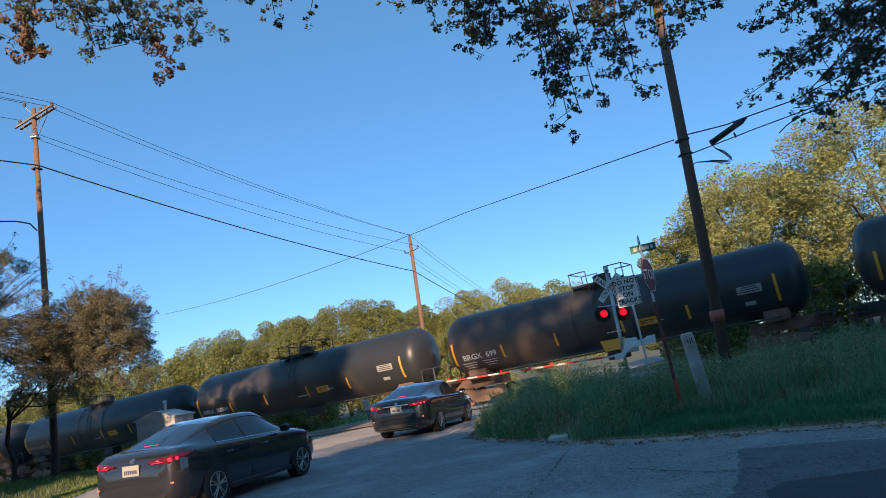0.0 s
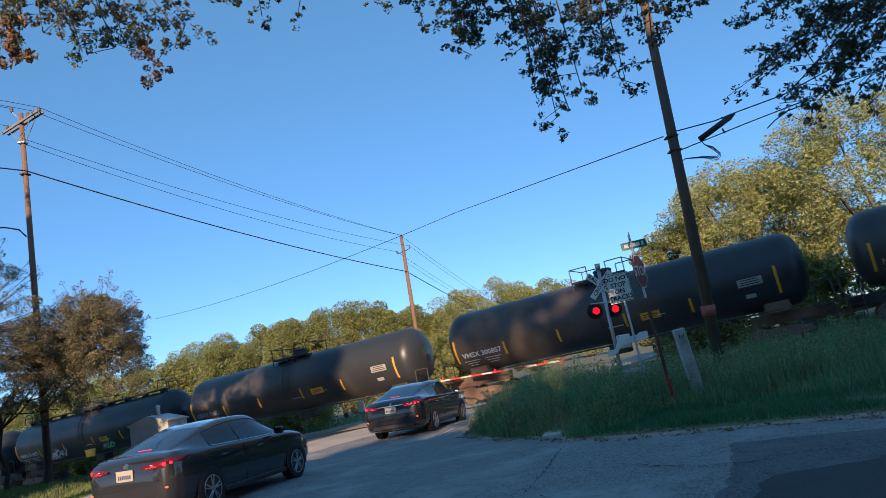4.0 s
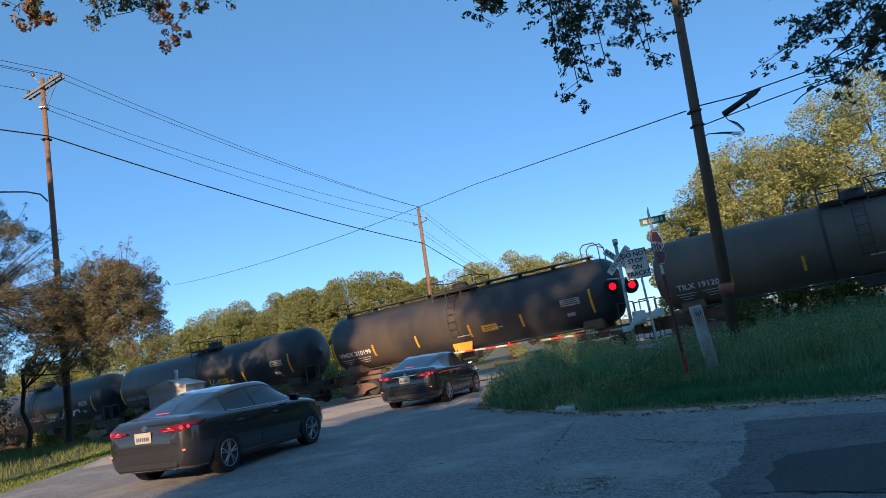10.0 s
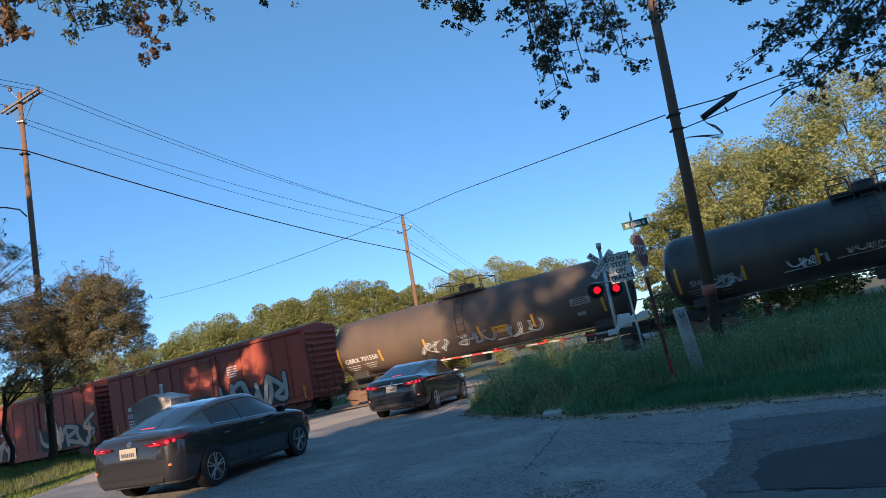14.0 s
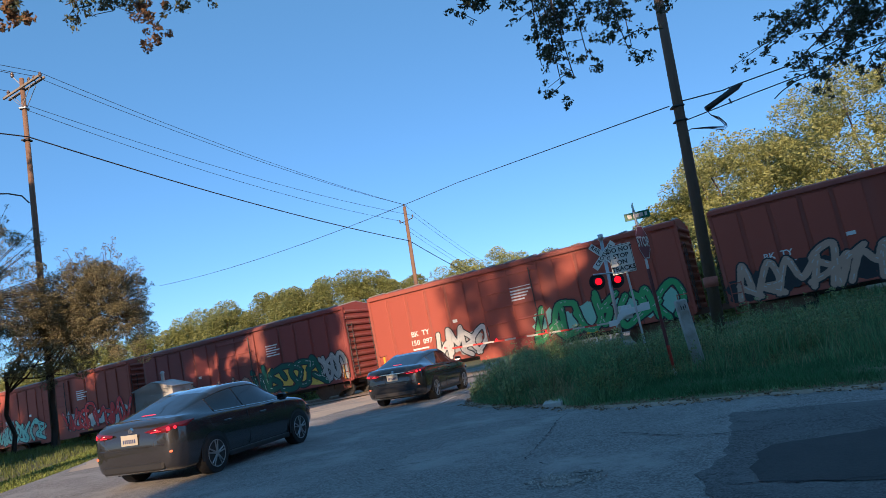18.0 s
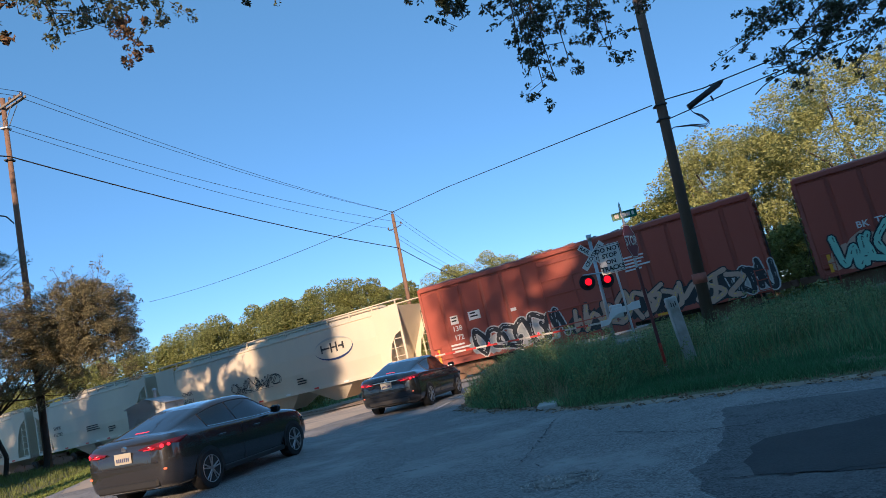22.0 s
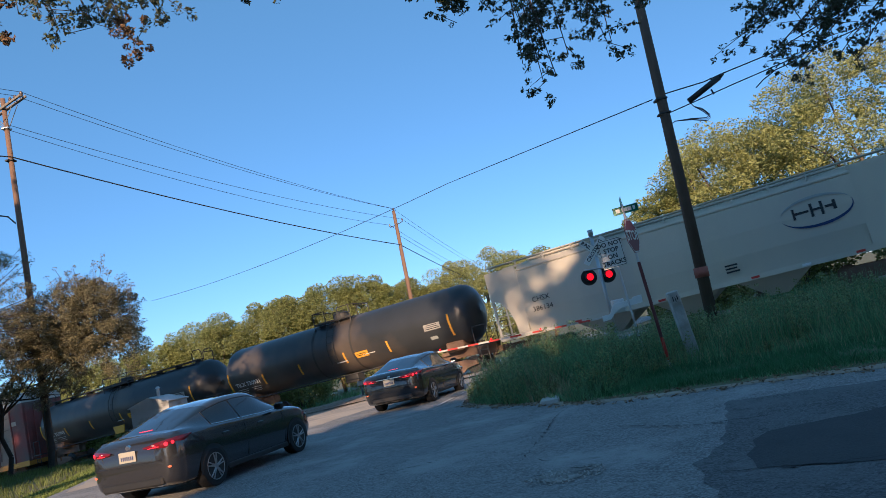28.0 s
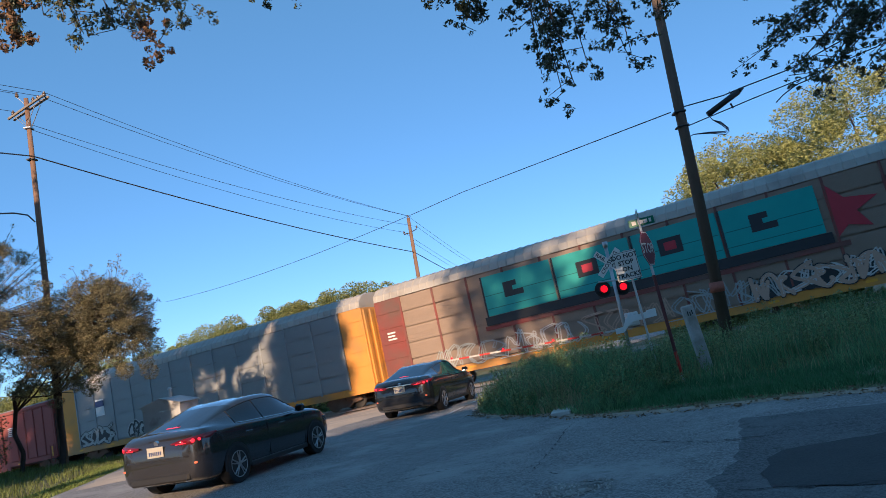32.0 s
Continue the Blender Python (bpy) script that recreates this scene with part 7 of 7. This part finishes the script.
# ---- sedans ----
def sedan(name, m, label, paint, L, W, Ht, wb, rear, chrome_bar=False):
    """A four-door sedan: lofted body with a tapering glasshouse, wheels, lamps. Local y runs forward from the rear axle."""
    c = root(name, m, label, "car")
    hw, k = W / 2, Ht / 1.45
    f = L - rear
    # y, half-width, underside, crease, shoulder, deck height or None, roof-rail height, roof-rail half-width, roof top
    st_ = [(-rear, 0.62, 0.44, 0.58, 0.74, 0.78, 0, 0, 0), (-rear + 0.04, 0.8, 0.31, 0.6, 0.86, 0.93, 0, 0, 0), (-rear + 0.13, 0.93, 0.27, 0.63, 0.93, 1.015, 0, 0, 0),
           (-rear + 0.24, 0.975, 0.24, 0.66, 0.965, 1.06, 0, 0, 0), (-rear + 0.38, 1.0, 0.22, 0.67, 0.97, 1.085, 0, 0, 0),
           (0.36, 1.0, 0.2, 0.67, 0.96, None, 1.318, 0.655, 1.372), (0.78, 1.0, 0.2, 0.67, 0.95, None, 1.388, 0.695, 1.438), (1.22, 1.0, 0.2, 0.66, 0.94, None, 1.402, 0.7, 1.45),
           (1.68, 1.0, 0.2, 0.66, 0.93, None, 1.355, 0.69, 1.405), (wb - 0.22, 1.0, 0.2, 0.65, 0.92, 1.0, 0, 0, 0), (wb + 0.3, 0.975, 0.22, 0.62, 0.86, 0.93, 0, 0, 0),
           (f - 0.38, 0.91, 0.25, 0.56, 0.76, 0.81, 0, 0, 0), (f - 0.08, 0.77, 0.28, 0.5, 0.64, 0.69, 0, 0, 0), (f, 0.6, 0.37, 0.46, 0.56, 0.58, 0, 0, 0)]
    rings = []
    for y, w, zb, zc, zs, zd, zr, wr, zt in st_:
        w *= hw
        half = [(0, zb), (0.8 * w, zb), (0.965 * w, zb + 0.1), (w, zc), (0.965 * w, zs)]
        if zd is None:
            half += [(0.915 * w, zs + 0.045), (wr * hw, zr), (0.55 * wr * hw, zt - 0.012), (0, zt)]
        else:
            half += [(0.87 * w, zd - 0.03), (0.66 * w, zd - 0.004), (0.33 * w, zd + 0.008), (0, zd + 0.012)]
        half = [(x, z * k) for x, z in half]
        rings.append([(x, y, z) for x, z in half] + [(-x, y, z) for x, z in half[-2:0:-1]])
    def bend(a, b, c_, d, t, s):
        """A smooth curve from b to c_, s: how freely it swings."""
        t2, t3 = t * t, t * t * t
        return [(2 * t3 - 3 * t2 + 1) * q + (t3 - 2 * t2 + t) * s * (r_ - p) + (-2 * t3 + 3 * t2) * r_ + (t3 - t2) * s * (u_ - q) for p, q, r_, u_ in zip(a, b, c_, d)]

    RJ, RI = 6, 4
    fine = []
    for ring in rings:
        h = ring[:9]
        row = []
        for j in range(8):
            a_ = h[j - 1] if j else h[0]
            d_ = h[j + 2] if j < 7 else h[8]
            for q in range(RJ):
                row.append(bend(a_, h[j], h[j + 1], d_, q / RJ, 0.22 if j in (4, 5) else 0.42))
        row.append(list(h[8]))
        fine.append(row)
    rows2 = []
    for i in range(len(fine) - 1):
        for q in range(RI):
            rows2.append([bend(fine[max(0, i - 1)][j], fine[i][j], fine[i + 1][j], fine[min(len(fine) - 1, i + 2)][j], q / RI, 0.4) for j in range(len(fine[0]))])
    rows2.append(fine[-1])
    nj = len(rows2[0])
    allv, groups = [], {"body": [], "rear_window": [], "windscreen": [], "side_window": [], "other_side": []}
    for sg in (1, -1):
        base_ = len(allv)
        allv += [(sg * v[0], v[1], v[2]) for r_ in rows2 for v in r_]
        for i in range(len(rows2) - 1):
            for j in range(nj - 1):
                quad = (base_ + i * nj + j, base_ + i * nj + j + 1, base_ + (i + 1) * nj + j + 1, base_ + (i + 1) * nj + j)
                quad = quad if sg > 0 else quad[::-1]
                I, J = i // RI, j // RJ
                kind = "body"
                if I == 4 and j >= 6 * RJ - 1:
                    kind = "rear_window"
                elif I == 8 and j >= 6 * RJ - 1:
                    kind = "windscreen"
                elif (I in (5, 6, 7) or (I == 8 and i % RI < 3) or (I == 4 and i % RI == 3)) and J == 5 and j < 6 * RJ - 1:
                    kind = "side_window" if sg > 0 else "other_side"
                groups[kind].append(quad)
        cap = tuple(base_ + j for j in range(nj))
        groups["body"].append(cap[::-1] if sg > 0 else cap)
    for kind, faces in groups.items():
        used = sorted({v for q in faces for v in q})
        back = {v: i for i, v in enumerate(used)}
        me = mesh_from([allv[v] for v in used], [tuple(back[v] for v in q) for q in faces])
        b = bmesh.new()
        b.from_mesh(me)
        bmesh.ops.remove_doubles(b, verts=b.verts, dist=0.0005)
        part("side_window" if kind == "other_side" else kind, b, paint if kind == "body" else glass_dark, c, "" if kind == "body" else "dark tinted glass", smooth=True)

    def skin(x, y, z):
        return (x, y, z * k)

    for sg in (-1, 1):
        belt = [rows2[i][5 * RJ] for i in range(4 * RI + 3, 8 * RI + 4)]
        part("window_trim", tube([(sg * (x + 0.003), y, z) for x, y, z in belt], 0.009), chrome, c, "bright lower window trim")
        top = [belt[0]] + [rows2[i][6 * RJ - 1] for i in range(4 * RI + 3, 8 * RI + 4)] + [belt[-1]]
        part("window_trim", tube([(sg * (x + 0.002), y, z) for x, y, z in top], 0.009), plastic_dark, c, "dark upper window trim")
        a, b_ = rows2[6 * RI + 2][5 * RJ], rows2[6 * RI + 1][6 * RJ - 1]
        part("door_pillar", rod((sg * (a[0] - 0.02), a[1], a[2]), (sg * (b_[0] - 0.02), b_[1], b_[2]), 0.026, sides=6), black_rubber, c)
        for dy in (0.42, 1.5):
            part("door_handle", box(0.025, 0.2, 0.035, sg * hw * 0.995, dy, 0.8 * k, bevel=0.01), paint, c)
        for dy in (1.02, wb - 0.42):
            part("door_seam", box(0.01, 0.007, 0.6, sg * (hw - 0.006), dy, 0.3), plastic_dark, c)
        part("side_skirt", box(0.05, wb - 0.75, 0.09, sg * (hw - 0.03), wb / 2, 0.2, bevel=0.015), plastic_dark, c)
        mir = part("wing_mirror", box(0.2, 0.11, 0.14, sg * (hw + 0.1), wb - 0.66, 0.95 * k, bevel=0.04), paint, c)
        part("mirror_glass", box(0.15, 0.008, 0.1, sg * (hw + 0.1), wb - 0.72, 0.965 * k), glass_dark, mir)
        for wy in (0.0, wb):
            wr = 0.322
            # flat dark face stands for the shade inside the wheel opening
            arch = [(0.375 * math.cos(t_), 0.375 * math.sin(t_)) for t_ in np.linspace(-0.2, math.pi + 0.2, 18)]
            ab = bmesh.new()
            outer = [ab.verts.new((sg * (hw + 0.003), wy + x, max(0.2, wr + z))) for x, z in arch]
            ab.faces.new(outer)
            part("wheel_arch", ab, plastic_dark, c)
            x0, x1 = sg * (hw - 0.2), sg * (hw + 0.004)
            tb = rod((x0, wy, wr), (x1, wy, wr), wr, wr, 40)
            tb = rod((x1, wy, wr), (sg * (hw + 0.014), wy, wr), wr, wr * 0.93, 40, tb)
            w_ = part("wheel", tb, black_rubber, c)
            part("rim", rod((sg * hw, wy, wr), (sg * (hw + 0.016), wy, wr), 0.225, 0.22, 32), plastic_dark, w_)
            part("hub", rod((sg * hw, wy, wr), (sg * (hw + 0.03), wy, wr), 0.05, 0.042, 14), alloy, w_)
            for q in range(5):
                a_ = q * 2 * math.pi / 5 + 0.3
                for da in (0.16, -0.16):
                    part("spoke", rod((sg * (hw + 0.022), wy + 0.035 * math.cos(a_ + da), wr + 0.035 * math.sin(a_ + da)), (sg * (hw + 0.02), wy + 0.215 * math.cos(a_ + da), wr + 0.215 * math.sin(a_ + da)), 0.016, 0.011, 5), alloy, w_)
            pts = [(sg * (hw + 0.017), wy + 0.22 * math.cos(t_), wr + 0.22 * math.sin(t_)) for t_ in np.linspace(0, 2 * math.pi, 29)]
            part("rim_lip", tube(pts, 0.008, 5), alloy, w_)
        # tail lamp wrapping the corner
        path_ = [(0.37, -rear + 0.005), (0.6, -rear + 0.025), (0.78, -rear + 0.06), (0.885, -rear + 0.15), (0.955, -rear + 0.3), (0.985, -rear + 0.48)]
        up_ = (0.895, 0.93, 0.95, 0.965, 0.975, 0.98)
        lo_ = (0.875, 0.845, 0.83, 0.835, 0.87, 0.955)
        b = bmesh.new()
        rows_ = []
        for (x, y), zu, zl in zip(path_, up_, lo_):
            o = Vector((sg * x * hw, y, 0))
            out_ = Vector((sg * max(0, x - 0.6) * 2.2, -max(0, 1 - x) * 1.2 - 0.3, 0)).normalized() * 0.02
            rows_.append([b.verts.new(skin(*(o + d_ + Vector((0, 0, z))))) for d_, z in ((Vector((0, 0.02, 0)), zu + 0.004), (out_, zu), (out_ * 1.5, (zu + zl) / 2), (out_, zl), (Vector((0, 0.02, 0)), zl - 0.004))])
        for r0, r1 in zip(rows_, rows_[1:]):
            for j in range(4):
                b.faces.new((r0[j], r0[j + 1], r1[j + 1], r1[j]))
        bmesh.ops.recalc_face_normals(b, faces=b.faces)
        tl = part("tail_lamp", b, tail_red, c, "dark red tail lamp", smooth=True)
        for f0, rr_ in ((2.15, 0.034), (2.9, 0.028), (1.1, 0.014)):
            i0 = int(f0)
            (xa, ya), (xb, yb) = path_[i0], path_[i0 + 1]
            q = f0 - i0
            x, y = xa + (xb - xa) * q, ya + (yb - ya) * q
            zc = (up_[i0] + lo_[i0]) / 2 * (1 - q) + (up_[i0 + 1] + lo_[i0 + 1]) / 2 * q
            way_ = Vector((sg * max(0, x - 0.6) * 2.2, -max(0, 1 - x) * 1.2 - 0.3, 0)).normalized()
            o = Vector(skin(sg * x * hw, y, zc)) + way_ * 0.022
            part("brake_light", rod(o, o + way_ * 0.014, rr_, rr_ * 0.9, 14), tail_lit, tl, "round lit red brake light")
        (xa, ya), (xb, yb) = path_[1], path_[2]
        rows_ = [Vector(skin(sg * (xa + (xb - xa) * q) * hw, ya + (yb - ya) * q - 0.035, 0.868 + 0.004 * q)) for q in (-0.6, 0.0, 0.5)]
        part("light_strip", tube(rows_, 0.006, 5), tail_lit, tl, "thin lit strip along the lamp")
        part("bumper_reflector", box(0.22, 0.03, 0.035, sg * hw * 0.74, -rear + 0.055, 0.52, bevel=0.01), amber, c)
        hb = bmesh.new()
        hb.faces.new([hb.verts.new((sg * x * hw, y, z)) for x, y, z in ((0.6, f - 0.03, 0.64), (0.93, f - 0.36, 0.76), (0.95, f - 0.42, 0.68), (0.78, f - 0.06, 0.58))])
        part("headlamp", hb, chrome, c)
        part("exhaust_tip", rod((sg * 0.55, -rear + 0.02, 0.29), (sg * 0.55, -rear + 0.25, 0.29), 0.04, sides=12), chrome, c)
    y = -rear
    part("licence_plate", box(0.335, 0.01, 0.17, 0, y - 0.015, 0.71 * k, bevel=0.003), plate_white, c, "dull off-white licence plate with dark bars")
    b = None
    for i in range(7):
        b = box(0.022, 0.004, 0.06, -0.115 + i * 0.038, y - 0.022, 0.745 * k, bm=b)
    part("plate_bar", b, SPRAY["navy"], c)
    part("emblem", rod((0, y + 0.02, 0.925 * k), (0, y + 0.06, 0.935 * k), 0.045, 0.05, 20), chrome, c, "round chrome badge")
    if chrome_bar:
        part("trunk_bar", box(0.78, 0.02, 0.03, 0, y - 0.004, 0.885 * k, bevel=0.008), chrome, c)
    part("lower_bumper", box(W * 0.68, 0.12, 0.14, 0, y + 0.05, 0.27, bevel=0.03), plastic_dark, c)
    part("bumper_crease", box(W * 0.72, 0.04, 0.03, 0, y + 0.015, 0.64, bevel=0.012), paint, c)
    for sg in (-1, 1):
        part("reversing_light", box(0.13, 0.012, 0.03, sg * hw * 0.53, y + 0.002, 0.878 * k, bevel=0.004), sign_white, c, "pale reversing light")
        part("trunk_seam", rod((sg * 0.5 * hw, y + 0.0, 0.66 * k), (sg * 0.62 * hw, y + 0.015, 0.85 * k), 0.006, sides=5), plastic_dark, c)
    part("trunk_seam", rod((-0.5 * hw, y, 0.66 * k), (0.5 * hw, y, 0.66 * k), 0.006, sides=5), plastic_dark, c)
    a, b_ = Vector(rows2[4 * RI][-1]), Vector(rows2[4 * RI + 1][-1])
    up = Vector((0, -(b_ - a).z, (b_ - a).y)).normalized() * 0.006
    b = bmesh.new()
    b.faces.new([b.verts.new(a.lerp(b_, q) + up + Vector((x, 0, -abs(x) * 0.03))) for x, q in ((-0.14, 0.45), (0.14, 0.45), (0.14, 0.62), (-0.14, 0.62))])
    part("high_brake_light", b, tail_lit, c)
    part("underbody", box(W * 0.8, L * 0.82, 0.14, 0, (L - 2 * rear) / 2, 0.19), plastic_dark, c)
    return c


def car_pose(x, y, heading, rear_z, front_z, wb):
    return pose(x, y, rear_z, rx=math.degrees(math.atan2(front_z - rear_z, wb)), rz=-heading)


NEAR_CAR = (-5.23, 12.5, 18.15)
near_car = sedan("sedan", car_pose(*NEAR_CAR, ground_z(-5.2, 12.5), ground_z(-4.4, 15.1), 2.7), "dark grey metallic sedan waiting with lit brake lamps", car_grey, 4.58, 1.79, 1.45, 2.70, 0.95)
sedan("sedan", car_pose(-1.76, 21.39, 17.3, ground_z(-1.76, 21.4), ground_z(-0.94, 24.0), 2.775), "charcoal sedan stopped first in line at the lowered gate", car_blue, 4.87, 1.83, 1.47, 2.775, 1.05, chrome_bar=True)


# ---- what moves ----
def train_way(t):
    k = t / 32.0
    return 435.01 * k + 15.94 * k * k


def motions():
    stamps = [i * 0.5 for i in range(65)]
    for car, q in TRAIN:
        rows = []
        for t in stamps:
            s = q - 0.5 + train_way(t)
            p = on_line(s, 1.55)
            tilt_ = math.degrees(math.atan2(rail_z(s + 18) - rail_z(s), 18))
            rows.append((t, Matrix.Translation(p) @ Matrix.Rotation(TURN, 4, "Z") @ pose(0, 0, 0, 0, -tilt_, 0)))
        walk(car, rows)
    x, y, h = NEAR_CAR
    rows = []
    for t, d in ((0, 0), (30.6, 0), (31.0, 0.03), (31.5, 0.18), (32.0, 0.4)):
        cx, cy = x + d * math.sin(radians(h)), y + d * math.cos(radians(h))
        rows.append((t, car_pose(cx, cy, h, ground_z(cx, cy), ground_z(cx + 0.84, cy + 2.57), 2.7)))
    walk(near_car, rows)


motions()
